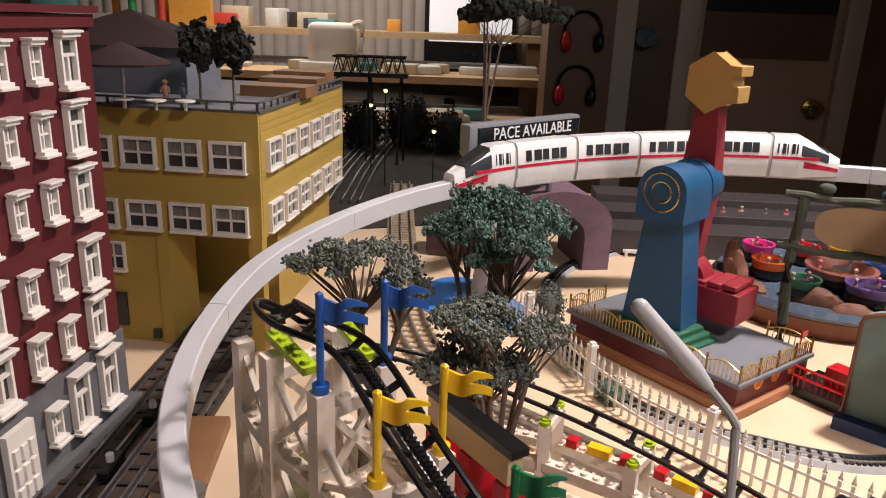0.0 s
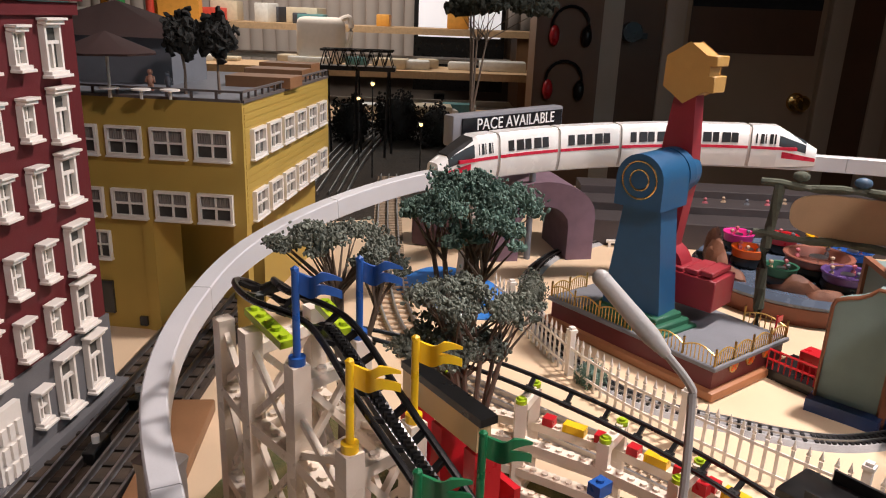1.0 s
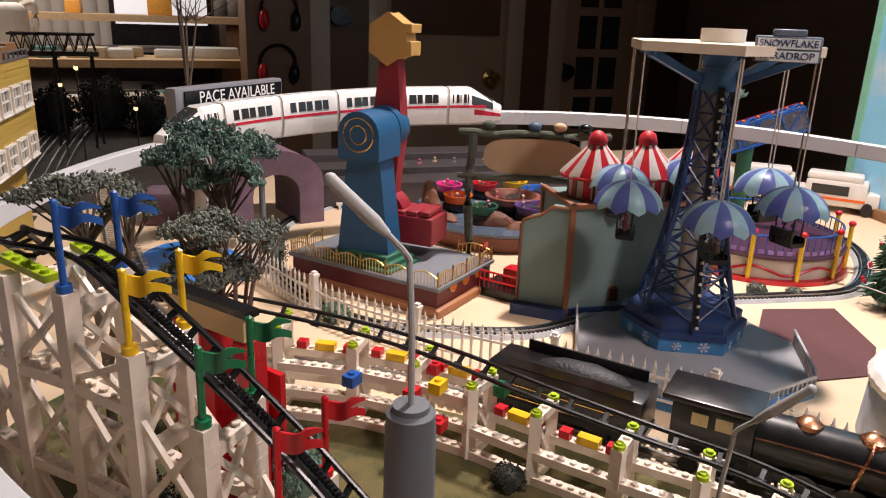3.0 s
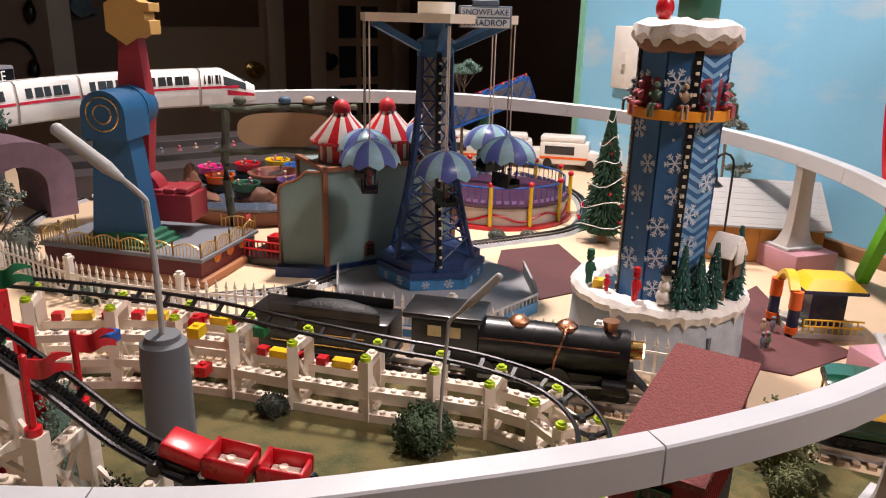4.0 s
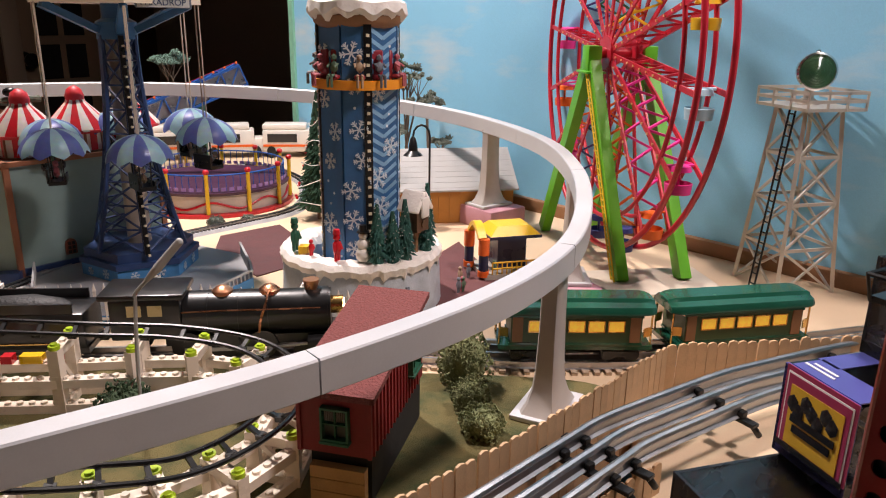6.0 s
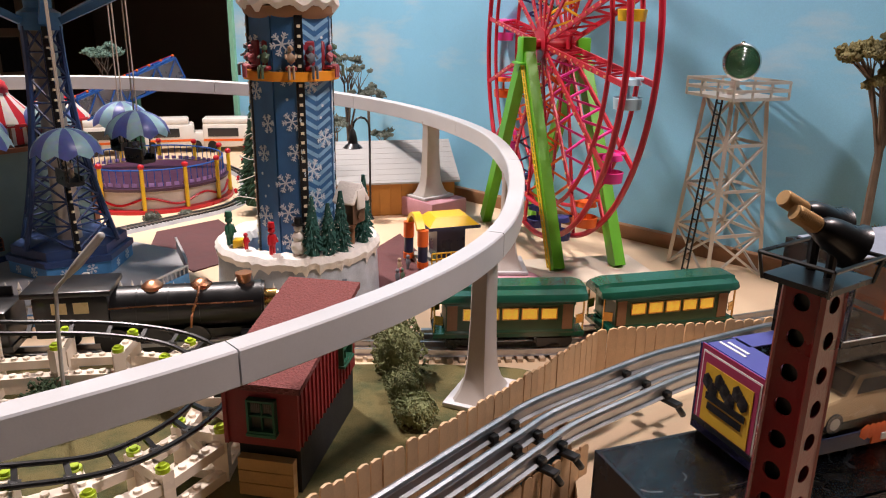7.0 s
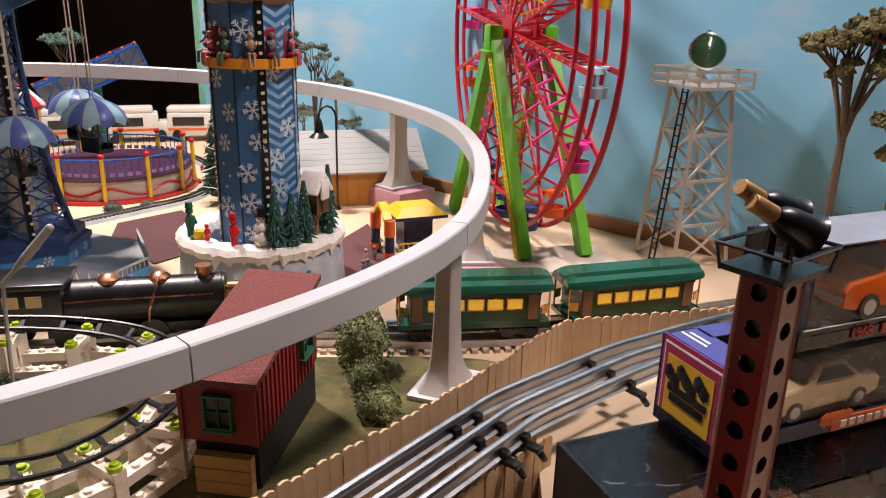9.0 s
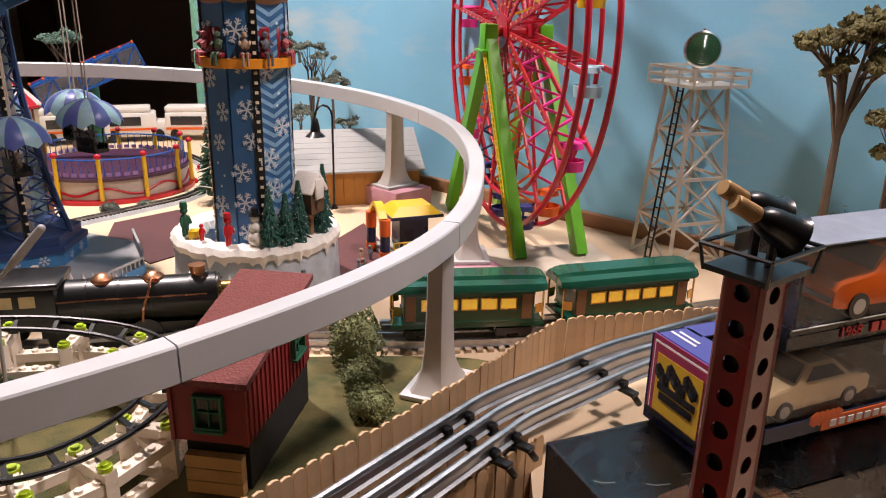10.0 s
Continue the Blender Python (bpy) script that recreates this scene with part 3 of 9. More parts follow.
yb = thing("yellow_building", pose(-0.1713, 0.6991, 0, 0, 0, -7.1), "yellow clapboard building on stilts with white windows and roof terrace", "model building")
# own x to the right (0 at the near corner), own y to the back
BYL, BYD, BYZ, BYT = 0.30, 0.3146, 0.1199, 0.2440
sk = 0.0
bm = B()
lo = [(-BYL, 0.0), (0, 0), (sk * BYD, BYD), (-BYL + sk * BYD, BYD)]
prism(bm, lo, BYZ, BYT)
part("upper_storey", bm, YELLOWWALL, yb)
for k in range(17):
    bm = B()
    z0 = BYZ + 0.004 + k * 0.0069
    prism(bm, [(0.0002, 0.004), (0.0006, 0.004), (0.0006 + sk * (BYD - 0.004), BYD - 0.004), (0.0002 + sk * (BYD - 0.004), BYD - 0.004)], z0, z0 + 0.0050)
    part("clapboard", bm, YELLOWWALL, yb)
bm = B()
prism(bm, [(-BYL, 0.10), (-0.02, 0.10), (-0.02, BYD), (-BYL, BYD)], 0, BYZ)
part("lower_storey", bm, YELLOWWALL, yb)
for nm, cx, cy, sx_, sy_ in (("corner_pillar", -0.008, 0.008, 0.014, 0.014), ("pier", -0.105, 0.03, 0.012, 0.06), ("porch_wall", -0.155, 0.02, 0.09, 0.036)):
    bm = B()
    box(bm, cx, cy, BYZ / 2, sx_, sy_, BYZ)
    part(nm, bm, YELLOWWALL, yb)
bm = B()
box(bm, -0.165, 0.0006, 0.035, 0.032, 0.004, 0.036)
part("doorway", bm, GLASSDARK, yb, "dark doorway")
bm = B()
box(bm, -0.118, 0.0006, 0.010, 0.008, 0.004, 0.010)
part("vent", bm, GLASSDARK, yb, "small dark vent")
for zf in (0.1875, 0.1245):
    for xw in (-0.0305, -0.0753, -0.1208, -0.166):
        window_unit(yb, pose(xw, -0.0005, zf), 0.036, 0.0295, (2, 2), False)
    for k in range(6):
        yy = 0.035 + 0.0475 * k
        window_unit(yb, pose(sk * yy + 0.0012, yy, zf, 0, 0, 90), 0.037, 0.0295, (2, 2), False)
window_unit(yb, pose(-0.158, 0.0015, 0.078), 0.024, 0.030, (2, 2), False)
bm = B()
for a, b in (((-BYL, 0.003), (-0.001, 0.003)), ((-0.001, 0.003), (sk * BYD - 0.002, BYD))):
    d = Vector((b[0] - a[0], b[1] - a[1]))
    nposts = 12 if abs(d.x) > 0.1 else 16
    beam(bm, (a[0], a[1], BYT + 0.010), (b[0], b[1], BYT + 0.010), 0.003, 0.002)
    beam(bm, (a[0], a[1], BYT + 0.001), (b[0], b[1], BYT + 0.001), 0.005, 0.003)
    for k in range(nposts + 1):
        box(bm, a[0] + d.x * k / nposts, a[1] + d.y * k / nposts, BYT + 0.005, 0.0022, 0.0022, 0.011)
part("roof_railing", bm, mat("railing_grey", (0.10, 0.085, 0.08), 0.6), yb, "dark grey roof railing")
bm = B()
prism(bm, [(-BYL + 0.004, 0.006), (-0.005, 0.006), (sk * BYD - 0.006, BYD - 0.006), (-BYL + 0.03, BYD - 0.006)], BYT, BYT + 0.002)
part("roof_deck", bm, DECKGREY, yb)
bm = B()
box(bm, -0.205, 0.155, BYT + 0.027, 0.17, 0.09, 0.050)
part("roof_house", bm, DECKGREY, yb, "grey roof-top house")
bm = B()
c = Vector((-0.205, 0.155, BYT + 0.090))
vs = [bm.verts.new((-0.205 + sx * 0.10, 0.155 + sy * 0.06, BYT + 0.052)) for sx, sy in ((-1, -1), (1, -1), (1, 1), (-1, 1))]
tip = bm.verts.new(c)
for i in range(4):
    bm.faces.new((vs[i], vs[(i + 1) % 4], tip))
bm.faces.new(vs[::-1])
part("hip_roof", bm, mat("roof_brown", (0.035, 0.016, 0.014), 0.8, vary=0.2), yb, "dark brown hip roof")
for k in range(3):
    bm = B()
    box(bm, -0.03 - 0.02 * k, 0.15 + 0.11 * k, BYT + 0.008, 0.075, 0.045, 0.012)
    part("planter", bm, BROWNWOOD, yb)


# ---- the rides ----
def rider(bm, x, y, z, s=1.0):
    """A plain seated toy figure."""
    ball(bm, x, y, z + 0.0085 * s, 0.0042 * s, 0.8, 0.8, 1.25, 1)
    ball(bm, x, y, z + 0.0165 * s, 0.0030 * s, sub=1)


# big wheel: own x along the wheel's plane, own y along the axle
fw = thing("ferris_wheel", facing(0.8394, 0.042, 0, 0.764, 0.645), "red toy ferris wheel with rainbow gondolas on green legs", "ferris wheel")
HUB, RW, HALF = 0.246, 0.2206, 0.015
bm = B()
box(bm, -0.138, 0, 0.011, 0.080, 0.132, 0.022)
soften(bm, 0.004)
part("base_slab", bm, mat("wheel_base", (0.58, 0.50, 0.40), 0.6, vary=0.08), fw, "cream base slab")
for sy in (-1, 1):
    for sx in (-1, 1):
        bm = B()
        beam(bm, (sx * 0.139, sy * 0.0345, 0.021 if sx < 0 else 0.003), (sx * 0.007, sy * 0.033, HUB - 0.012), 0.012, 0.017)
        part("leg", bm, FWGREEN, fw, "bright green leg")
    bm = B()
    box(bm, 0, sy * 0.033, HUB - 0.006, 0.022, 0.016, 0.028)
    box(bm, 0, sy * 0.033, HUB - 0.021, 0.036, 0.024, 0.003)
    soften(bm, 0.0015)
    part("hub_block", bm, FWGREEN, fw)
bm = B()
ly = 0.0425
for off in (-0.0042, 0.0042):
    rod(bm, (-0.137 + off, ly, 0.022), (-0.008 + off, ly - 0.002, HUB - 0.020), 0.0011, 5)
for k in range(34):
    f = (k + 0.5) / 34
    c = Vector((-0.137, ly, 0.022)).lerp(Vector((-0.008, ly - 0.002, HUB - 0.020)), f)
    rod(bm, c + Vector((-0.0042, 0, 0)), c + Vector((0.0042, 0, 0)), 0.0008, 4)
part("ladder", bm, FWYELLOW, fw, "yellow ladder up the leg")
bm = B()
rod(bm, (0, -0.036, HUB), (0, 0.036, HUB), 0.006, 12)
for sy in (-1, 1):
    rod(bm, (0, sy * HALF - 0.003, HUB), (0, sy * HALF + 0.003, HUB), 0.019, 20)
part("axle", bm, FWRED, fw)
NSP = 16
for sy in (-1, 1):
    bm = B()
    for rr, tk in ((RW, 0.0031), (RW * 0.84, 0.0024)):
        bq = B()
        lathe(bq, [(rr + tk * math.cos(2 * math.pi * i / 10), tk * math.sin(2 * math.pi * i / 10)) for i in range(11)], 96)
        bmesh.ops.delete(bq, geom=[f for f in bq.faces if len(f.verts) > 4], context="FACES_ONLY")
        bmesh.ops.transform(bq, matrix=pose(0, sy * HALF, HUB, 90, 0, 0), verts=bq.verts)
        me = bpy.data.meshes.new("ring")
        bq.to_mesh(me)
        bq.free()
        bm.from_mesh(me)
        bpy.data.meshes.remove(me)
    part("rim", bm, FWRED, fw)
for k in range(NSP):
    a = 2 * math.pi * (k + 0.30) / NSP
    ca, sa = math.cos(a), math.sin(a)
    for sy in (-1, 1):
        bm = B()
        beam(bm, (0.016 * ca, sy * HALF, HUB + 0.016 * sa), (RW * ca, sy * HALF, HUB + RW * sa), 0.0022, 0.0052)
        part("spoke", bm, FWRED, fw)
RAINBOW = [FWYELLOW, FWCYAN, FWPINK, FWORANGE, FWBLUE, MATS["step_green"], FWORANGE, FWYELLOW, FWPINK, FWCYAN, FWORANGE, FWYELLOW]
for k in range(NSP):
    a = 2 * math.pi * (k + 0.30) / NSP
    ca, sa = math.cos(a), math.sin(a)
    colour = RAINBOW[(k * 5 + 3) % 12]
    bm = B()
    for j in range(9):
        r0, r1 = 0.03 + j * 0.0185, 0.03 + (j + 1) * 0.0185
        sg = 1 if j % 2 else -1
        beam(bm, (r0 * ca, -sg * HALF * 0.95, HUB + r0 * sa), (r1 * ca, sg * HALF * 0.95, HUB + r1 * sa), 0.0024, 0.0024)
    part("lattice", bm, [FWRED, FWBLUE, MATS["step_green"], MATS["step_green"], FWYELLOW, FWORANGE, FWYELLOW, FWRED, FWRED, FWPINK, FWPINK, FWORANGE, FWORANGE, FWBLUE, FWORANGE, FWPINK][k], fw)
    gx, gz = RW * 0.90 * ca, HUB + RW * 0.90 * sa
    g = [FWPINK, FWORANGE, FWBLUE, FWBLUE, FWYELLOW, FWCYAN, FWRED, FWYELLOW, FWCYAN, FWPINK, FWORANGE, FWBLUE, FWBLUE, FWBLUE, FWPINK, FWORANGE][k]
    bm = B()
    lathe(bm, [(0.0015, -0.026), (0.0125, -0.026), (0.0135, -0.016), (0.0125, -0.0155), (0.0110, -0.022), (0.001, -0.022)], 14, gx, 0, gz)
    gon = part("gondola", bm, g, fw)
    bm = B()
    rod(bm, (gx, 0, gz - 0.022), (gx, 0, gz), 0.0016, 5)
    lathe(bm, [(0.001, 0.003), (0.010, 0.001), (0.0118, -0.004), (0.001, -0.001)], 12, gx, 0, gz)
    rod(bm, (gx, -HALF, gz + 0.001), (gx, HALF, gz + 0.001), 0.0016, 6)
    part("canopy", bm, g, gon)
BULBGOLD = mat("bulb_gold", (0.85, 0.55, 0.25), 0.3, vary=0.05)
for k in range(NSP):
    a = 2 * math.pi * (k + 0.30) / NSP
    for sy in (-1, 1):
        bm = B()
        for j in range(10):
            r = 0.03 + j * 0.0168
            box(bm, r * math.cos(a), sy * (HALF + 0.0018), HUB + r * math.sin(a), 0.0020, 0.0014, 0.0020)
        tagged(part("bulb_string", bm, BULBGOLD, fw, "small gold bulbs along the spokes"), kind="stuff")
bm = B()
for k in range(9):
    x = -0.128 + 0.004 * k
    rod(bm, (x, 0.052, 0.0), (x, 0.052, 0.018), 0.0008, 4)
rod(bm, (-0.130, 0.052, 0.018), (-0.094, 0.052, 0.018), 0.0012, 5)
rod(bm, (-0.130, 0.052, 0.001), (-0.094, 0.052, 0.001), 0.0012, 5)
part("railing", bm, FWYELLOW, fw, "low yellow railing")

# drop tower
DT = (0.5744, 0.2104)
dt = thing("drop_tower_ride", pose(*DT, 0), "blue snowflake drop tower with snowy base and ring of riders", "tower ride")
bm = B()
lathe(bm, [(0.002, 0), (0.082, 0), (0.080, 0.042), (0.077, 0.054), (0.056, 0.056), (0.050, 0.048), (0.046, 0.028), (0.002, 0.026)], 48)
part("base", bm, mat("icy_base", (0.40, 0.44, 0.48), 0.7, vary=0.25, scale=60, bump=0.4), dt, "icy grey round base")
bm = B()
seg = 160
rings = []
for r, z, dz in ((0.0808, 0.050, 0.012), (0.0826, 0.055, 0.003), (0.079, 0.0595, 0.0), (0.067, 0.061, 0), (0.056, 0.058, 0), (0.051, 0.051, 0)):
    rings.append([bm.verts.new(((r + 0.0006 * math.sin(i * 1.9)) * math.cos(2 * math.pi * i / seg), (r + 0.0006 * math.sin(i * 1.9)) * math.sin(2 * math.pi * i / seg),
                               z - dz * (0.15 + 0.85 * max(0.0, noise.noise(Vector((i * 0.45, 3.1, 0.0))) * 1.6) ** 1.2) + 0.0008 * math.sin(i * 0.7))) for i in range(seg)])
for a, b in zip(rings, rings[1:]):
    for i in range(seg):
        bm.faces.new((a[i], a[(i + 1) % seg], b[(i + 1) % seg], b[i]))
part("snow_rim", bm, SNOW, dt, "white snow rim with dripping edge")
bm = B()
TR = 0.0385
sh = [(0.95 * TR * math.cos(radians(32 + 45 * (k // 2) * 2 + (18 if k % 2 else -18))), 0.95 * TR * math.sin(radians(32 + 45 * (k // 2) * 2 + (18 if k % 2 else -18)))) for k in range(8)]
prism(bm, sh, 0.026, 0.276)
part("shaft", bm, mat("shaft_dark", (0.02, 0.03, 0.06), 0.5), dt, "dark tower shaft")
SNOWFLAKEW = mat("flake_white", (0.62, 0.68, 0.72), 0.6, vary=0.05, bump=0)


def snowflake(bm, cx, cz, r, y=-0.0006):
    for k in range(6):
        a = radians(60 * k + 10)
        d = Vector((math.cos(a), 0, math.sin(a)))
        beam(bm, (cx, y, cz), (cx + d.x * r, y, cz + d.z * r), 0.0004, r * 0.13)
        for f in (0.5, 0.75):
            for s in (-1, 1):
                e = Vector((math.cos(a + s * 0.9), 0, math.sin(a + s * 0.9))) * r * 0.32
                p = Vector((cx, y, cz)) + d * r * f
                beam(bm, p, p + e, 0.0004, r * 0.10)


rng = random.Random(4)
for k in range(8):
    a = 45 * k + 32
    half = 27 if k % 2 else 18
    wp, wr = 2 * TR * math.sin(radians(half)) * 0.96, TR * math.cos(radians(half))
    pan = part("panel", B(), TOWERBLUE, dt, "", pose(wr * math.cos(radians(a)), wr * math.sin(radians(a)), 0, 0, 0, a + 90))
    bm = B()
    box(bm, 0, 0, 0.152, wp, 0.0025, 0.248)
    pan.data = to_mesh("panel", bm, TOWERBLUE)
    bm = B()
    z = 0.055
    while z < 0.258:
        if rng.random() < 0.6:
            snowflake(bm, rng.uniform(-0.25, 0.25) * wp, z + 0.009, rng.uniform(0.008, 0.0112), -0.0018)
            z += 0.029
        else:
            cyl(bm, 0, 0, -0.0002, 0.0014, 0.0004, seg=8, m=Matrix.Translation((rng.uniform(-0.4, 0.4) * wp, -0.0015, z)) @ pose(0, 0, 0, 90, 0, 0))
            z += 0.011
    if k in (5, 6):
        bq = B()
        for j in range(27):
            for s in (-1, 1):
                beam(bq, (0, -0.0014, 0.028 + j * 0.0090), (s * wp * 0.47, -0.0014, 0.037 + j * 0.0090), 0.0003, 0.0036)
        part("chevron_stripe", bq, mat("ice_blue", (0.20, 0.38, 0.55), 0.5, vary=0.2, scale=60), pan, "pale blue chevron stripes")
    part("snowflake_pattern", bm, SNOWFLAKEW, pan, "white snowflakes and dots")
    bm = B()
    m2 = pose((TR - 0.0012) * math.cos(radians(a + 18)), (TR - 0.0012) * math.sin(radians(a + 18)), 0, 0, 0, a + 18)
    for j in range(28):
        box(bm, 0.0032, 0, 0.03 + 0.0087 * j, 0.001, 0.0030, 0.0026, m2)
    if k % 2:
        bm.free()
        continue
    bq = B()
    box(bq, 0.0006, 0, 0.152, 0.004, 0.0075, 0.246, m2)
    part("lamp_rail", bq, BLACK, dt, "black rail between the panels")
    part("light_strip", bm, mat("lens_cream", (0.7, 0.6, 0.42), 0.3), dt, "strip of small cream lights")
bm = B()
lathe(bm, [(0.034, 0.2165), (0.0448, 0.2165), (0.0448, 0.225), (0.034, 0.225)], 40)
part("seat_ring", bm, ORANGE, dt, "orange seat ring")
for k in range(12):
    a = radians(30 * k + 5 + 4 * (k % 2))
    seat = part("seat", B(), FWRED, dt, "red seat", pose(0.0400 * math.cos(a), 0.0400 * math.sin(a), 0.225, 0, 0, math.degrees(a) - 90))
    bm = B()
    box(bm, 0, -0.004, 0.013, 0.0128, 0.003, 0.028)
    box(bm, 0, 0.001, 0.003, 0.010, 0.009, 0.004)
    soften(bm, 0.0012, 1)
    seat.data = to_mesh("seat", bm, REDPAINT)
    bm = B()
    ball(bm, 0, 0.001, 0.012, 0.0045, 0.95, 0.75, 1.3, 1)
    ball(bm, 0, 0.001, 0.0205, 0.0031, sub=1)
    for s in (-1, 1):
        rod(bm, (s * 0.002, 0.004, 0.005), (s * 0.002, 0.0085, 0.004), 0.0014, 5)
        rod(bm, (s * 0.002, 0.0085, 0.004), (s * 0.002, 0.0085, -0.006), 0.0013, 5)
        rod(bm, (s * 0.0045, 0.001, 0.015), (s * 0.004, 0.006, 0.012), 0.0011, 5)
    part("rider_figure", bm, [mat("rider_grey", (0.14, 0.15, 0.17), 0.6), mat("rider_rose", (0.45, 0.12, 0.14), 0.6), mat("rider_green", (0.10, 0.16, 0.10), 0.6), mat("rider_tan", (0.42, 0.30, 0.2), 0.6)][k % 4], seat)
bm = B()
lathe(bm, [(0.034, 0.270), (0.038, 0.272), (0.0415, 0.276), (0.0425, 0.282), (0.028, 0.284)], 40)
part("crown", bm, BROWNWOOD, dt)
bm = B()
rings = []
seg = 72
for r, z, dz in ((0.0415, 0.280, 0.003), (0.0468, 0.286, 0.0025), (0.0455, 0.294, 0), (0.036, 0.2985, 0), (0.018, 0.2995, 0), (0.0005, 0.300, 0)):
    rings.append([bm.verts.new((r * (1 + 0.02 * math.sin(i * 1.3)) * math.cos(2 * math.pi * i / seg), r * (1 + 0.02 * math.sin(i * 1.3)) * math.sin(2 * math.pi * i / seg), z - dz * math.sin(i * 1.1) + 0.0012 * math.sin(i * 0.5))) for i in range(seg)])
for a, b in zip(rings, rings[1:]):
    for i in range(seg):
        bm.faces.new((a[i], a[(i + 1) % seg], b[(i + 1) % seg], b[i]))
part("snow_cap", bm, SNOW, dt, "thick white snow cap")
bm = B()
box(bm, 0.007, -0.004, 0.316, 0.031, 0.024, 0.036)
soften(bm, 0.003)
part("top_hut", bm, GREENPAINT, dt, "small green hut on the cap")
bm = B()
ball(bm, -0.021, 0.011, 0.308, 0.008, 1, 1, 1.3)
ball(bm, -0.021, 0.011, 0.322, 0.0055)
part("top_figure", bm, BRICKRED, dt, "plain red toy figure")
bm = B()
for sgn, x0, y0, x1, y1 in ((1, -0.158, 0.012, -0.036, -0.036), (1, -0.036, -0.036, -0.028, -0.075)):
    for k in range(6):
        f = k / 5
        box(bm, x0 + (x1 - x0) * f, y0 + (y1 - y0) * f, 0.017, 0.004, 0.004, 0.034)
    beam(bm, (x0, y0, 0.033), (x1, y1, 0.033), 0.003, 0.003)
    beam(bm, (x0, y0, 0.018), (x1, y1, 0.018), 0.003, 0.0025)
    beam(bm, (x0, y0, 0.025), (x1, y1, 0.025), 0.0012, 0.013)
part("queue_fence", bm, mat("fence_slate", (0.10, 0.13, 0.17), 0.5), dt, "slate blue queue fence")

# parachute ride
PD = (0.501, 0.4685)
pd = thing("parachute_ride", pose(*PD, 0, 0, 0, 0), "navy lattice parachute tower with striped umbrellas", "tower ride")
hexa = lambda r, o=0: [(r * math.cos(radians(60 * i + o)), r * math.sin(radians(60 * i + o))) for i in range(6)]
bm = B()
prism(bm, hexa(0.062, 30), 0.006, 0.020)
part("hex_base", bm, SNOWBLUE, pd, "blue snowflake base")
for k in range(6):
    a = radians(60 * k)
    for fx, fz, fr in ((0.012, 0, 0.0055), (-0.014, -0.001, 0.0045)):
        bm = B()
        snowflake(bm, fx, fz, fr)
        part("snowflake", bm, SNOWFLAKEW, pd, "", pose(0.0540 * math.cos(a), 0.0540 * math.sin(a), 0.0135, 0, 0, 60 * k + 90))
bm = B()
prism(bm, hexa(0.064, 30), 0.020, 0.026)
prism(bm, hexa(0.058, 30), 0.026, 0.036)
part("hex_step", bm, NAVY, pd)
legs_lo, legs_mid, legs_hi = hexa(0.050, 0), hexa(0.036, 0), hexa(0.019, 0)


def leg_at(k, f):
    """The leg k's place at the share f of the tower's height, which flares to its foot."""
    r = 0.0185 + 0.033 * (1 - f) ** 2.1
    return Vector((r * math.cos(radians(60 * k)), r * math.sin(radians(60 * k)), 0.034 + f * 0.225))


for k in range(6):
    bm = B()
    tube(bm, [leg_at(k, j / 12) for j in range(13)], 0.0026, 6)
    part("leg", bm, NAVY, pd)
    bm = B()
    for j in range(9):
        f0, f1 = j / 9, (j + 1) / 9
        rod(bm, leg_at(k, f0), leg_at(k + 1, f1), 0.0013, 5)
        rod(bm, leg_at(k + 1, f0), leg_at(k, f1), 0.0013, 5)
        rod(bm, leg_at(k, f0), leg_at(k + 1, f0), 0.0011, 5)
    part("lattice", bm, NAVY, pd)
bm = B()
cyl(bm, 0, 0, 0.03, 0.0125, 0.235, seg=20)
part("core", bm, mat("core_steel", (0.42, 0.38, 0.33), 0.4, 0.4), pd, "grey metal core")
bm = B()
for k in range(22):
    c = leg_at(4, k / 22) * 1.04
    box(bm, c.x, c.y - 0.0042, leg_at(4, k / 22).z, 0.0026, 0.002, 0.0022)
part("light_strip", bm, MATS["lens_cream"], pd)
bm = B()
sweep(bm, [leg_at(4, k / 22) * 1.0 + Vector((leg_at(4, k / 22).x * 0.04, leg_at(4, k / 22).y * 0.04 - 0.0018, 0)) for k in range(23)], [(-0.0026, -0.001), (0.0026, -0.001), (0.0026, 0.001), (-0.0026, 0.001)])
part("lamp_rail", bm, BLACK, pd, "black lamp rail up the leg")
bm = B()
lathe(bm, [(0.020, 0.255), (0.020, 0.272), (0.013, 0.276), (0.013, 0.292), (0.002, 0.292)], 20)
for k in range(6):
    a = radians(60 * k)
    bq = B()
    beam(bq, (0.021 * math.cos(a), 0.021 * math.sin(a), 0.264), (0.078 * math.cos(a), 0.078 * math.sin(a), 0.289), 0.006, 0.007)
    part("arm", bq, TOWERBLUE, pd, "teal blue arm")
part("arm_collar", bm, TOWERBLUE, pd)
bm = B()
prism(bm, hexa(0.090, 0), 0.290, 0.2985)
soften(bm, 0.0008, 1)
part("deck", bm, mat("deck_cream", (0.72, 0.62, 0.48), 0.45, vary=0.05), pd, "cream hexagonal top deck")
bm = B()
cyl(bm, 0, 0, 0.2985, 0.020, 0.012, seg=24)
part("deck_drum", bm, SILVER, pd)
um = stripes("umbrella", (0.46, 0.66, 0.72), (0.17, 0.21, 0.50), 6, rough=0.35)
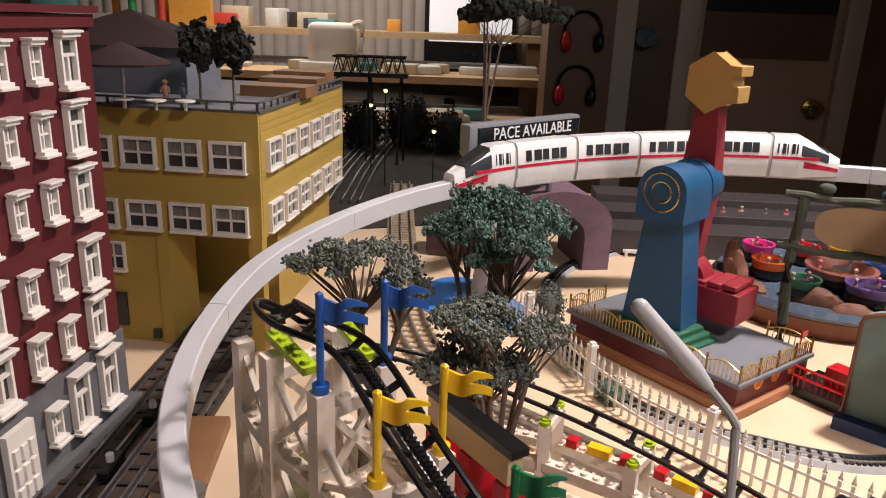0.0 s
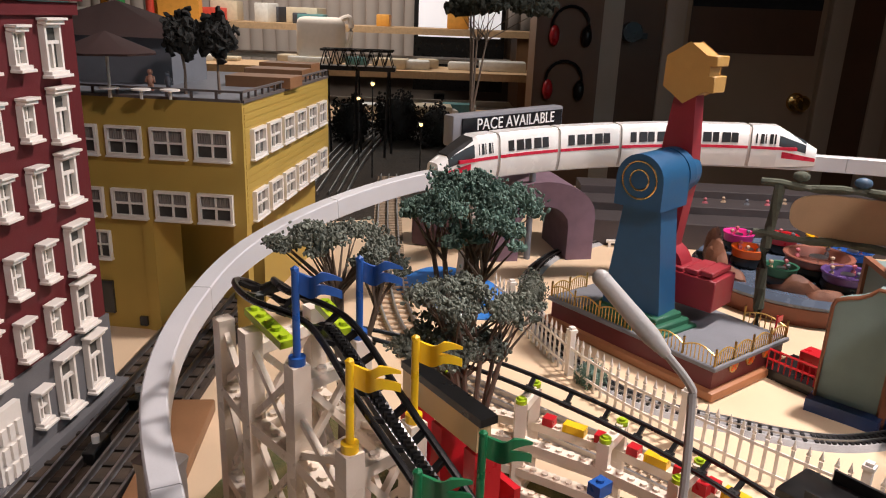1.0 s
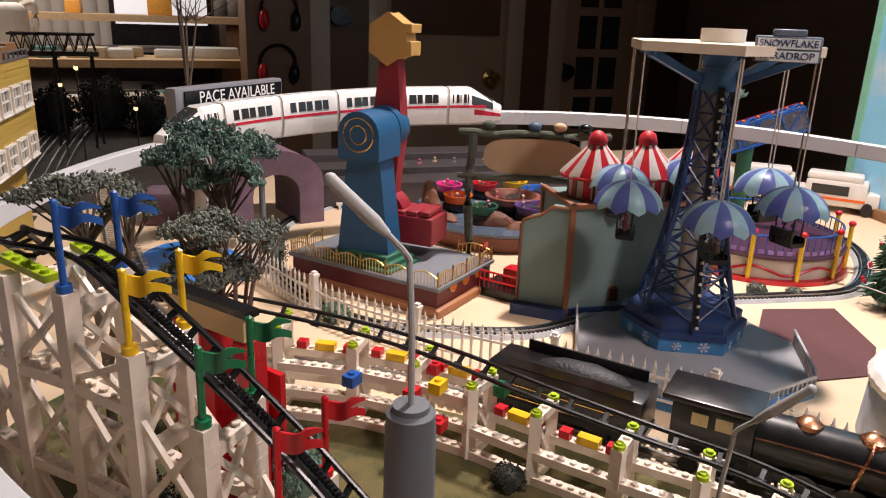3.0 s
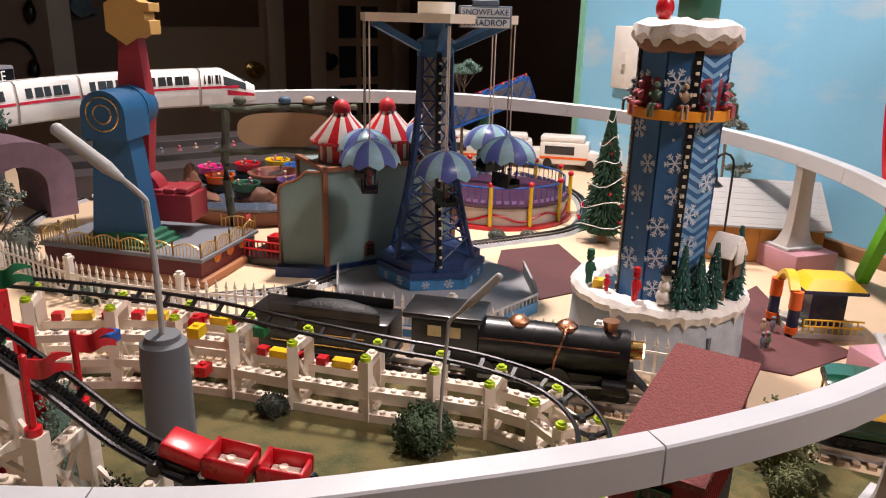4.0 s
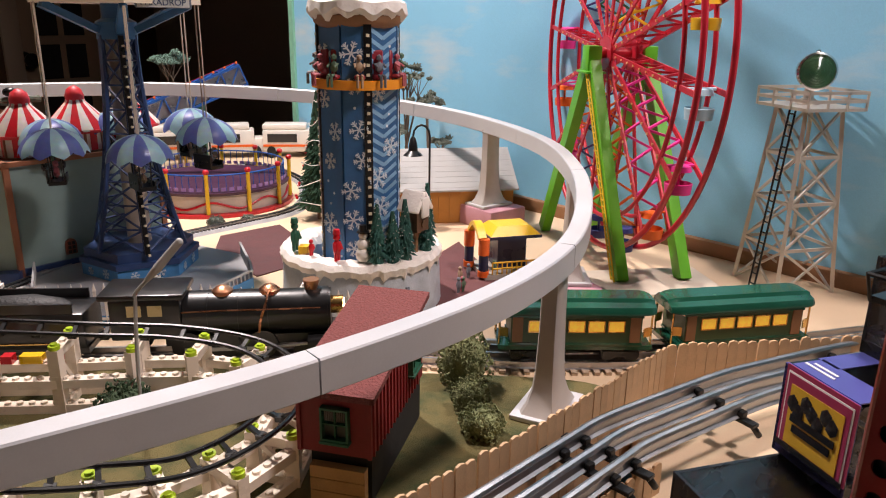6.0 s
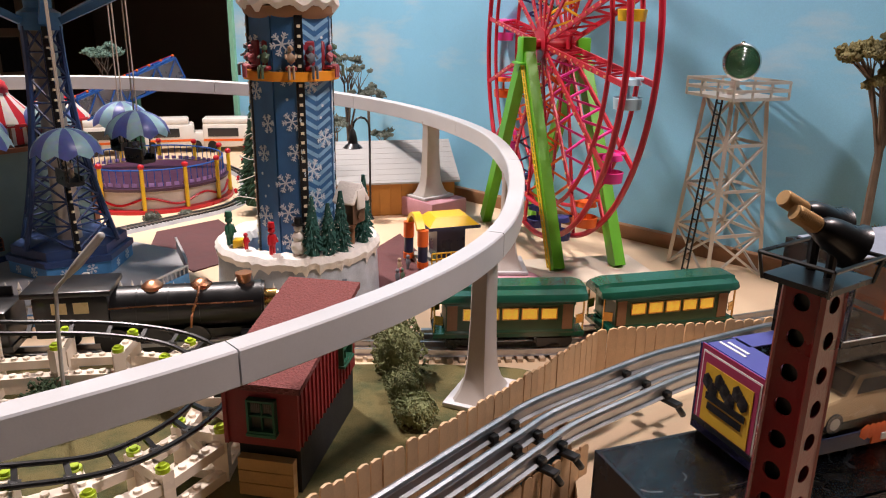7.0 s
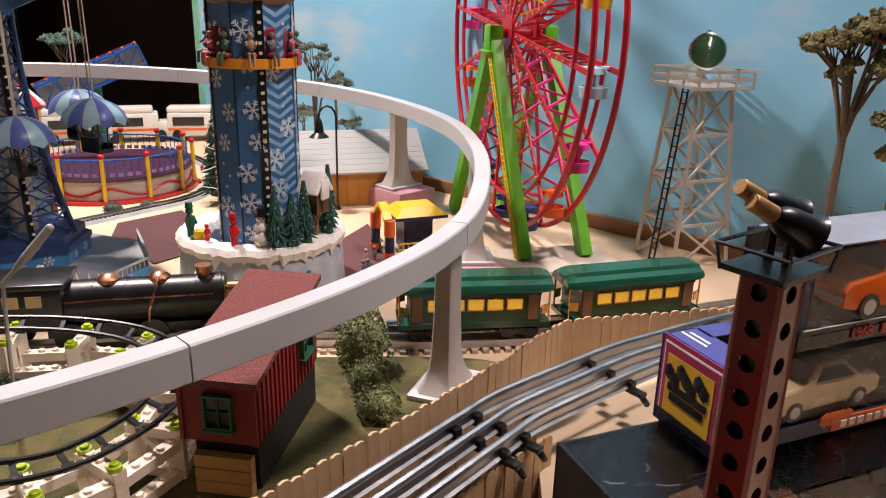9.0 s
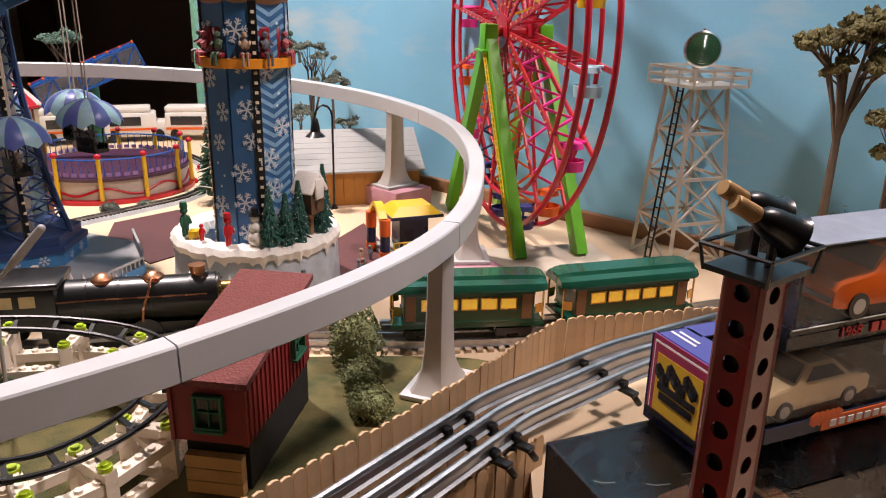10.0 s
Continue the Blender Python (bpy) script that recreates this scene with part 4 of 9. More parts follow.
for k in range(6):
    a = radians(60 * k)
    ux, uy = 0.0853 * math.cos(a), 0.0853 * math.sin(a)
    zt = (0.176, 0.174, 0.171, 0.172, 0.1675, 0.1755)[k]
    car = part("umbrella", B(), um, pd, "blue and pale green striped umbrella", pose(ux, uy, zt, 0, 0, 18 * k))
    bm = B()
    seg = 40
    rings = []
    for j in range(8):
        th = radians(2 + j * 11.2)
        sc = 1.0 if j < 7 else 0.99
        rings.append([bm.verts.new((0.0335 * math.sin(th) * (1 - 0.05 * (j / 7) * (0.5 + 0.5 * math.cos(10 * 2 * math.pi * i / seg))) * math.cos(2 * math.pi * i / seg),
                                    0.0335 * math.sin(th) * (1 - 0.05 * (j / 7) * (0.5 + 0.5 * math.cos(10 * 2 * math.pi * i / seg))) * math.sin(2 * math.pi * i / seg),
                                    -0.029 * (1 - math.cos(th)) + (0.0025 * math.cos(10 * 2 * math.pi * i / seg) * max(0, j - 5) / 2))) for i in range(seg)])
    for p, q in zip(rings, rings[1:]):
        for i in range(seg):
            bm.faces.new((p[i], p[(i + 1) % seg], q[(i + 1) % seg], q[i]))
    bmesh.ops.solidify(bm, geom=bm.faces[:], thickness=0.0008)
    car.data = to_mesh("umbrella", bm, um)
    bm = B()
    for off in (-0.0025, 0.0025):
        rod(bm, (off, 0, 0), (off, 0, 0.120), 0.0008, 5)
    part("cable", bm, mat("cable_tan", (0.50, 0.42, 0.34), 0.5), car)
    bm = B()
    box(bm, 0, 0, -0.053, 0.026, 0.016, 0.004)
    bs = part("bench_seat", bm, BLACK, car, "small dark hanging bench")
    for nm, y, z, dy, dz in (("bench_back", 0.008, -0.046, 0.002, 0.014), ("bench_front", -0.008, -0.050, 0.0015, 0.008)):
        bm = B()
        box(bm, 0, y, z, 0.026, dy, dz)
        part(nm, bm, BLACK, car)
    for sx in (-1, 1):
        for sy in (-1, 1):
            bm = B()
            rod(bm, (sx * 0.010, sy * 0.005, -0.052), (sx * 0.011, sy * 0.006, -0.016), 0.0008, 4)
            part("hanger", bm, BLACK, car)
    bm = B()
    rider(bm, -0.005, 0, -0.052)
    rider(bm, 0.005, 0.001, -0.052)
    part("rider_figure", bm, [MATS["rider_tan"], BRICKRED, MATS["rider_green"], MATS["rider_rose"], MATS["rider_tan"], MATS["rider_grey"]][k], bs)
sign = part("sign_board", B(), TOWERBLUE, pd, "slate blue ride sign", pose(-0.004, -0.0815, 0.2965, 0, 0, -38))
bm = B()
box(bm, 0, 0, 0, 0.052, 0.004, 0.021)
box(bm, 0, 0, 0.013, 0.026, 0.004, 0.006)
soften(bm, 0.001, 1)
sign.data = to_mesh("sign_board", bm, MATS["fence_slate"])
bm = B()
box(bm, 0, -0.0022, 0.0045, 0.048, 0.001, 0.0085)
box(bm, 0, -0.0022, -0.0055, 0.048, 0.001, 0.0085)
part("panel", bm, mat("sign_pale", (0.55, 0.58, 0.56), 0.5), sign)
words("SNOWFLAKE", 0.0078, sign, NAVY, pose(0, -0.0028, 0.0045, 90, 0, 0))
words("PARADROP", 0.0082, sign, NAVY, pose(0, -0.0028, -0.0055, 90, 0, 0))
plat = part("platform", B(), DECKGREY, pd, "grey ride platform")
bm = B()
prism(bm, [(-0.083, 0.072), (-0.165, -0.060), (-0.085, -0.160), (0.027, -0.146), (0.044, -0.126), (0.092, -0.060), (0.089, 0.0145), (0.02, 0.085)], 0.0, 0.006)
plat.data = to_mesh("platform", bm, mat("platform_grey", (0.32, 0.32, 0.33), 0.5, vary=0.1))
bm = B()
rail = [(-0.165, -0.060), (-0.085, -0.160), (0.027, -0.146), (0.044, -0.126), (0.092, -0.060)]
for a, b in zip(rail, rail[1:]):
    d = Vector(b) - Vector(a)
    kk = int(d.length / 0.006)
    for j in range(kk):
        box(bm, a[0] + d.x * j / kk, a[1] + d.y * j / kk, 0.013, 0.0012, 0.0012, 0.014)
    beam(bm, (*a, 0.0205), (*b, 0.0205), 0.0025, 0.002)
rail = [(-0.083, 0.072), (-0.165, -0.060)]
d = Vector(rail[1]) - Vector(rail[0])
for j in range(14):
    box(bm, rail[0][0] + d.x * j / 13, rail[0][1] + d.y * j / 13, 0.012, 0.0016, 0.0016, 0.014)
beam(bm, (*rail[0], 0.019), (*rail[1], 0.019), 0.002, 0.002)
part("railing", bm, mat("rail_pale", (0.42, 0.42, 0.42), 0.5), plat)
bm = B()
prism(bm, [(-0.085, -0.1615), (0.027, -0.1475), (0.027, -0.146), (-0.085, -0.160)], 0.0005, 0.0125)
part("front_panel", bm, SNOWBLUE, plat, "blue snowflake front")
bm = B()
prism(bm, [(-0.166, -0.061), (-0.086, -0.161), (-0.085, -0.160), (-0.165, -0.060)], 0.0005, 0.0125)
part("front_panel", bm, SNOWBLUE, plat, "blue snowflake front")

# searchlight tower: own x along the wall
stw = thing("searchlight_tower", facing(0.868, -0.158, 0, 0.697, 0.717) @ Matrix.Scale(1.06, 4), "silver lattice searchlight tower with round green lens", "model tower")
HT = 0.186
cor = lambda f: [Vector((sx * (0.034 - 0.013 * f), sy * (0.034 - 0.013 * f), HT * f)) for sx, sy in ((-1, -1), (1, -1), (1, 1), (-1, 1))]
for k in range(4):
    bm = B()
    beam(bm, cor(0)[k], cor(1)[k], 0.0038, 0.0038)
    part("leg", bm, SILVER, stw)
for j in range(4):
    c0, c1 = cor(j / 4), cor((j + 1) / 4)
    for k in range(4):
        for p, q, w in ((c0[k], c1[(k + 1) % 4], 0.0018), (c0[(k + 1) % 4], c1[k], 0.0018)) + (((c0[k], c0[(k + 1) % 4], 0.0026),) if j else ()):
            bm = B()
            beam(bm, p, q, 0.0020, w * 1.25)
            part("brace", bm, SILVER, stw)
bm = B()
box(bm, 0, 0, HT + 0.001, 0.074, 0.066, 0.003)
for sx in (-1, 1):
    for z in (0.009, 0.017):
        box(bm, sx * 0.037, 0, HT + z, 0.0016, 0.066, 0.003)
    for y in (-0.033, -0.011, 0.011, 0.033):
        box(bm, sx * 0.037, y, HT + 0.009, 0.0016, 0.002, 0.018)
for sy in (-1, 1):
    for z in (0.009, 0.017):
        box(bm, 0, sy * 0.033, HT + z, 0.074, 0.0016, 0.003)
    for x in (-0.037, -0.013, 0.013, 0.037):
        box(bm, x, sy * 0.033, HT + 0.009, 0.002, 0.0016, 0.018)
part("platform", bm, SILVER, stw)
bm = B()
for sx in (-1, 1):
    rod(bm, (-0.006 + sx * 0.0042, 0.042, 0.0), (-0.006 + sx * 0.0042, 0.024, HT), 0.0011, 5)
for k in range(17):
    f = (k + 0.5) / 17
    rod(bm, (-0.0102, 0.042 - 0.018 * f, HT * f), (-0.0018, 0.042 - 0.018 * f, HT * f), 0.0008, 4)
part("ladder", bm, BLACK, stw, "thin black ladder")
bm = B()
lathe(bm, [(0.012, 0), (0.010, 0.004), (0.005, 0.007), (0.0045, 0.016), (0.007, 0.018)], 16, 0.004, 0, HT + 0.002)
sl = part("lamp_mount", bm, SILVER, stw)
AIM = pose(0.0, 0.0, HT + 0.035, 90, 0, 239)
bm = B()
lathe(bm, [(0.0005, -0.014), (0.006, -0.0135), (0.012, -0.011), (0.0165, -0.006), (0.0175, 0.001), (0.0180, 0.002), (0.0175, 0.003), (0.0175, 0.010), (0.0182, 0.011), (0.0165, 0.0125)], 32)
cyl(bm, 0, 0.018, 0.0, 0.0022, 0.003, seg=8)
lamp = part("searchlight", bm, mat("chrome", (0.62, 0.62, 0.60), 0.12, 1.0, bump=0.0), sl, "chrome searchlight drum", AIM)
bm = B()
lathe(bm, [(0.0165, 0.0115)] + [(0.0165 * (1 - i / 13), 0.0120 + 0.0035 * (i / 13) + 0.0007 * (i % 2)) for i in range(1, 13)] + [(0.0004, 0.0158)], 32)
part("lens", bm, mat("lens_green", (0.10, 0.34, 0.16), 0.08, trans=0.75, bump=0.0), lamp, "green ribbed glass lens")

# ---- claw ride on its stage ----
cs = thing("claw_ride", facing(0.2742, 0.589, 0, 0.806, 0.592), "blue and red hammer ride on a maroon stage with gold rails", "fairground ride")
# own x: front corner to the right corner (0.150), own y: front corner to the back (0.228)
SX, SY, SZ = 0.129, 0.215, 0.0315
bm = B()
box(bm, SX / 2, SY / 2, SZ / 2, SX - 0.008, SY - 0.008, SZ - 0.004)
part("stage_wall", bm, MAROON, cs)
bm = B()
box(bm, SX / 2, SY / 2, 0.005, SX + 0.006, SY + 0.006, 0.010)
soften(bm, 0.003)
part("plinth", bm, mat("plinth_wood", (0.33, 0.14, 0.06), 0.5, vary=0.1), cs, "orange-brown plinth")
bm = B()
box(bm, SX / 2, SY / 2, SZ, SX, SY, 0.005)
soften(bm, 0.001, 1)
part("deck", bm, DECKGREY, cs)
for i in range(3):
    bm = B()
    cyl(bm, 0, 0, 0, 0.0075, 0.001, seg=20, m=pose(SX * (0.28 + 0.22 * i), 0.0035, 0.027, 90, 0, 0))
    p = part("porthole", bm, GOLD, cs)
    bm = B()
    for j in range(5):
        beam(bm, (0, 0, 0), (0.006 * math.cos(radians(72 * j + 90)), 0, 0.006 * math.sin(radians(72 * j + 90))), 0.001, 0.002)
    part("star", bm, FWORANGE, p, "", pose(SX * (0.28 + 0.22 * i), 0.0022, 0.027))


def scallop_rail(parent, x0, y0, x1, y1, z, bays):
    """A gold rail of arched bays on thin balusters."""
    a, b = Vector((x0, y0, z)), Vector((x1, y1, z))
    for k in range(bays):
        bm = B()
        p, q = a.lerp(b, k / bays), a.lerp(b, (k + 1) / bays)
        arc = [p.lerp(q, j / 8) + Vector((0, 0, 0.010 + 0.006 * math.sin(math.pi * j / 8))) for j in range(9)]
        tube(bm, arc, 0.0008, 5)
        rod(bm, p, p + Vector((0, 0, 0.018)), 0.0012, 6)
        rod(bm, q, q + Vector((0, 0, 0.018)), 0.0012, 6)
        bay = part("gold_railing", bm, GOLD, parent, "gold scalloped railing")
        for j in range(1, 8):
            bm = B()
            rod(bm, p.lerp(q, j / 8), arc[j], 0.0006, 4)
            part("baluster", bm, GOLD, bay)


scallop_rail(cs, 0.003, 0.003, SX - 0.003, 0.003, SZ + 0.002, 4)
scallop_rail(cs, 0.003, 0.003, 0.003, SY - 0.003, SZ + 0.002, 6)
scallop_rail(cs, SX - 0.003, 0.003, SX - 0.003, 0.05, SZ + 0.002, 1)
scallop_rail(cs, 0.003, SY - 0.003, 0.06, SY - 0.003, SZ + 0.002, 2)
bm = B()
for r, z in ((0.033, 0.006), (0.027, 0.012), (0.021, 0.018)):
    box(bm, 0.037, 0.117, SZ + z / 2, 2 * r, 2 * r + 0.032, z)
soften(bm, 0.0015, 1)
part("steps", bm, GREENPAINT, cs, "green stepped foot")
tw = part("tower", B(), BLUEPAINT, cs, "blue tapered tower", pose(0.036, 0.119, SZ + 0.016, 0, 0, -81))
bm = B()
vs0 = [bm.verts.new((sx * 0.033, sy * 0.017, 0)) for sx, sy in ((-1, -1), (1, -1), (1, 1), (-1, 1))]
vs1 = [bm.verts.new((sx * 0.0200, sy * 0.0165, 0.115)) for sx, sy in ((-1, -1), (1, -1), (1, 1), (-1, 1))]
for i in range(4):
    bm.faces.new((vs0[i], vs0[(i + 1) % 4], vs1[(i + 1) % 4], vs1[i]))
bm.faces.new(vs0[::-1])
bm.faces.new(vs1)
hd = []
for i in range(13):
    a = math.pi * i / 12
    hd.append((0.0255 * math.cos(a), 0.0255 * math.sin(a) + 0.028))
hd = [(0.0255, 0.0)] + hd + [(-0.0255, 0.0)]
f0 = [bm.verts.new((x, -0.028, 0.110 + z)) for x, z in hd]
f1 = [bm.verts.new((x, 0.026, 0.110 + z)) for x, z in hd]
bm.faces.new(f0)
bm.faces.new(f1[::-1])
for i in range(len(hd)):
    bm.faces.new((f0[i], f0[(i + 1) % len(hd)], f1[(i + 1) % len(hd)], f1[i]))
soften(bm, 0.001, 1)
tw.data = to_mesh("tower", bm, BLUEPAINT)
bm = B()
for r in (0.0184, 0.0100):
    tube(bm, [Vector((r * math.cos(2 * math.pi * i / 40), -0.0282, 0.138 + r * math.sin(2 * math.pi * i / 40))) for i in range(40)], 0.0010, 5, True)
part("target_ring", bm, BRASS, tw, "thin brass rings")
bm = B()
cyl(bm, 0, 0, 0, 0.0265, 0.014, r2=0.0262, seg=36, m=pose(0, 0.025, 0.138, -90, 0, 0))
cyl(bm, 0, 0, 0, 0.0245, 0.020, r2=0.0220, seg=36, m=pose(0, 0.039, 0.138, -90, 0, 0))
part("motor_drum", bm, BLUEPAINT, tw)
arm = part("swing_arm", B(), REDPAINT, tw, "red swing arm", pose(0.0, 0.050, 0.138, 0, 1, 0))
bm = B()
v0 = [bm.verts.new((sx * 0.019, sy * 0.010, 0.0)) for sx, sy in ((-1, -1), (1, -1), (1, 1), (-1, 1))]
v1 = [bm.verts.new((sx * 0.011, sy * 0.009, 0.082)) for sx, sy in ((-1, -1), (1, -1), (1, 1), (-1, 1))]
v2 = [bm.verts.new((sx * 0.010, sy * 0.008, -0.105)) for sx, sy in ((-1, -1), (1, -1), (1, 1), (-1, 1))]
for i in range(4):
    bm.faces.new((v0[i], v0[(i + 1) % 4], v1[(i + 1) % 4], v1[i]))
    bm.faces.new((v2[i], v2[(i + 1) % 4], v0[(i + 1) % 4], v0[i]))
bm.faces.new(v1)
bm.faces.new(v2[::-1])
soften(bm, 0.001, 1)
arm.data = to_mesh("swing_arm", bm, REDPAINT)
bm = B()
hexp = [(0.026 * math.cos(radians(60 * i + 30)), 0.029 * math.sin(radians(60 * i + 30))) for i in range(6)]
g0 = [bm.verts.new((x, -0.013, 0.100 + z)) for x, z in hexp]
g1 = [bm.verts.new((x, 0.013, 0.100 + z)) for x, z in hexp]
bm.faces.new(g0)
bm.faces.new(g1[::-1])
for i in range(6):
    bm.faces.new((g0[i], g0[(i + 1) % 6], g1[(i + 1) % 6], g1[i]))
box(bm, 0.024, 0, 0.113, 0.012, 0.0262, 0.010)
box(bm, 0.024, 0, 0.091, 0.012, 0.0262, 0.016)
soften(bm, 0.0008, 1)
part("counterweight", bm, TANPAINT, arm, "tan hexagonal counterweight")
bm = B()
cyl(bm, 0, 0, 0, 0.027, 0.024, seg=28, m=pose(0, -0.012, -0.103, -90, 0, 0))
part("passenger_drum", bm, REDPAINT, arm)
bm = B()
box(bm, 0.040, 0.004, -0.117, 0.056, 0.048, 0.034)
for k in range(3):
    box(bm, 0.024 + 0.016 * k, 0.004, -0.0985 + 0.0015 * k, 0.014, 0.044, 0.006)
soften(bm, 0.001, 1)
part("gondola", bm, REDPAINT, arm, "red passenger gondola")
bm = B()
rod(bm, (0.12, 0.012, SZ), (0.12, 0.012, SZ + 0.024), 0.0009, 5)
prism(bm, [(0.12, 0.0115), (0.131, 0.0115), (0.131, 0.0125), (0.12, 0.0125)], SZ + 0.016, SZ + 0.022)
part("pennant", bm, BRICKRED, cs, "small red pennant")

# ---- carnival house with striped tents ----
ch = thing("carnival_house", facing(0.4078, 0.5487, 0, 0.985, -0.17), "teal carnival house with brown trim under red striped tents", "model building")
CH = 0.127
bm = B()
box(bm, 0.085, 0.046, CH / 2 + 0.006, 0.17, 0.090, CH - 0.012)
part("body", bm, TEAL, ch)
bm = B()
box(bm, 0.085, 0.046, 0.006, 0.176, 0.096, 0.012)
part("plinth", bm, NAVY, ch)
bm = B()
for x, y in ((0, 0.001), (0.17, 0.001), (0, 0.091)):
    box(bm, x, y, CH / 2, 0.006, 0.006, CH)
box(bm, 0.085, 0, CH, 0.178, 0.006, 0.005)
box(bm, 0, 0.046, CH, 0.006, 0.098, 0.005)
part("trim", bm, mat("trim_copper", (0.25, 0.10, 0.05), 0.5), ch, "copper-brown corner trim")
wing = part("side_wall", B(), TEAL, ch, "teal side wall with curled top", pose(-0.002, 0.002, 0, 0, 0, 146))
bm = B()
pf = [(0, 0.0), (0.052, 0.0), (0.052, 0.100), (0.050, 0.106), (0.042, 0.110), (0.033, 0.113), (0.025, 0.118), (0.020, 0.124), (0, 0.124)]
a0 = [bm.verts.new((x, 0, z)) for x, z in pf]
a1 = [bm.verts.new((x, -0.012, z)) for x, z in pf]
bm.faces.new(a0)
bm.faces.new(a1[::-1])
for i in range(len(pf)):
    bm.faces.new((a0[i], a0[(i + 1) % len(pf)], a1[(i + 1) % len(pf)], a1[i]))
wing.data = to_mesh("side_wall", bm, TEAL)
bm = B()
tube(bm, [Vector((x, 0.001, z)) for x, z in pf[1:]], 0.0018, 5)
part("wall_trim", bm, MATS["trim_copper"], wing)
bm = B()
box(bm, 0.026, -0.002, 0.006, 0.060, 0.030, 0.012)
part("wing_plinth", bm, NAVY, wing)
dr = part("arched_window", B(), MAROON, ch, "small red arched window", pose(0.055, 0.000, 0.018))
bm = B()
ap = [(-0.006, 0), (0.006, 0), (0.006, 0.012)] + [(0.006 * math.cos(math.pi * i / 6), 0.012 + 0.006 * math.sin(math.pi * i / 6)) for i in range(1, 6)] + [(-0.006, 0.012)]
b0 = [bm.verts.new((x, -0.0015, z)) for x, z in ap]
b1 = [bm.verts.new((x, 0.001, z)) for x, z in ap]
bm.faces.new(b0)
bm.faces.new(b1[::-1])
for i in range(len(ap)):
    bm.faces.new((b0[i], b0[(i + 1) % len(ap)], b1[(i + 1) % len(ap)], b1[i]))
dr.data = to_mesh("arched_window", bm, WOODFRAME)
bm = B()
for sx in (-0.0024, 0.0024):
    for j in range(3):
        box(bm, sx, -0.0022, 0.003 + 0.005 * j, 0.003, 0.001, 0.0035)
part("pane", bm, GLASSDARK, dr)
tentm = stripes("tent_stripe", (0.80, 0.72, 0.66), (0.60, 0.03, 0.04), 9, rough=0.5)
for k in range(3):
    t = part("tent", B(), tentm, ch, "red and white striped tent", pose(0.038 + 0.059 * k, 0.040, CH, 0, 0, 12 * k))
    bm = B()
    o = [(0.0275 * math.cos(2 * math.pi * i / 8 + 0.39), 0.0275 * math.sin(2 * math.pi * i / 8 + 0.39)) for i in range(8)]
    prism(bm, o, 0.0, 0.030)
    t.data = to_mesh("tent", bm, tentm)
    bm = B()
    seg = 32
    rings = []
    for f, z in ((1.34, 0.0255), (1.33, 0.0285), (0.40, 0.056), (0.34, 0.060)):
        rings.append([bm.verts.new((0.0275 * f * math.cos(2 * math.pi * i / seg) * (1 - 0.04 * math.cos(8 * 2 * math.pi * i / seg)), 0.0275 * f * math.sin(2 * math.pi * i / seg) * (1 - 0.04 * math.cos(8 * 2 * math.pi * i / seg)), z)) for i in range(seg)])
    for a, b in zip(rings, rings[1:]):
        for i in range(seg):
            bm.faces.new((a[i], a[(i + 1) % seg], b[(i + 1) % seg], b[i]))
    bm.faces.new(rings[-1])
    bm.faces.new(rings[0][::-1])
    part("roof", bm, tentm, t)
    bm = B()
    lathe(bm, [(0.0345, 0.0235), (0.0372, 0.0235), (0.0376, 0.0268), (0.0345, 0.0268)], 32)
    part("eave_ring", bm, TENTRED, t, "red eave ring")
    bm = B()
    lathe(bm, [(0.010, 0.057), (0.0105, 0.063), (0.008, 0.070), (0.003, 0.0735), (0.0005, 0.074)], 16)
    part("cap", bm, TENTRED, t, "red tent cap")
    bm = B()
    for i in range(8):
        box(bm, o[i][0], o[i][1], 0.015, 0.0022, 0.0022, 0.030)
    lathe(bm, [(0.028, 0.0), (0.031, 0.0), (0.031, 0.0025), (0.028, 0.0025)], 8)
    part("post_frame", bm, MATS["trim_copper"], t)


# ---- toy brick roller coaster ----
STUD = 0.008
CIRCUIT = [(-0.0366, 0.3114, 0.1902), (-0.0082, 0.2703, 0.172), (0.0209, 0.24, 0.1457), (0.052, 0.2111, 0.1133), (0.0799, 0.1829, 0.0824), (0.1084, 0.1538, 0.0661), (0.1408, 0.1169, 0.0625), (0.1821, 0.0791, 0.055), (0.226, 0.058, 0.0463), (0.2815, 0.0552, 0.0467), (0.3282, 0.0838, 0.0478), (0.3446, 0.1337, 0.0508), (0.3237, 0.1863, 0.0564), (0.2814, 0.2387, 0.0619), (0.2331, 0.3052, 0.0672), (0.1919, 0.3652, 0.0725), (0.1374, 0.4164, 0.0805), (0.0605, 0.4609, 0.093), (-0.0108, 0.4743, 0.1065), (-0.0611, 0.4451, 0.1327), (-0.0778, 0.3995, 0.1709), (-0.0827, 0.3602, 0.1924), (-0.0696, 0.3328, 0.1949)]
circuit = smooth(CIRCUIT, 10, True)
coaster = thing("toy_roller_coaster", pose(0, 0, 0), "toy brick roller coaster with black rails on white brick trestles", "toy roller coaster")
GAUGE = 0.010


def offset_path(pts, off, dz=0.0):
    out = []
    n = len(pts)
    for i, p in enumerate(pts):
        d = (pts[(i + 1) % n] - pts[i - 1]).normalized()
        side = d.cross(Vector((0, 0, 1))).normalized()
        out.append(p + side * off + Vector((0, 0, dz)))
    return out


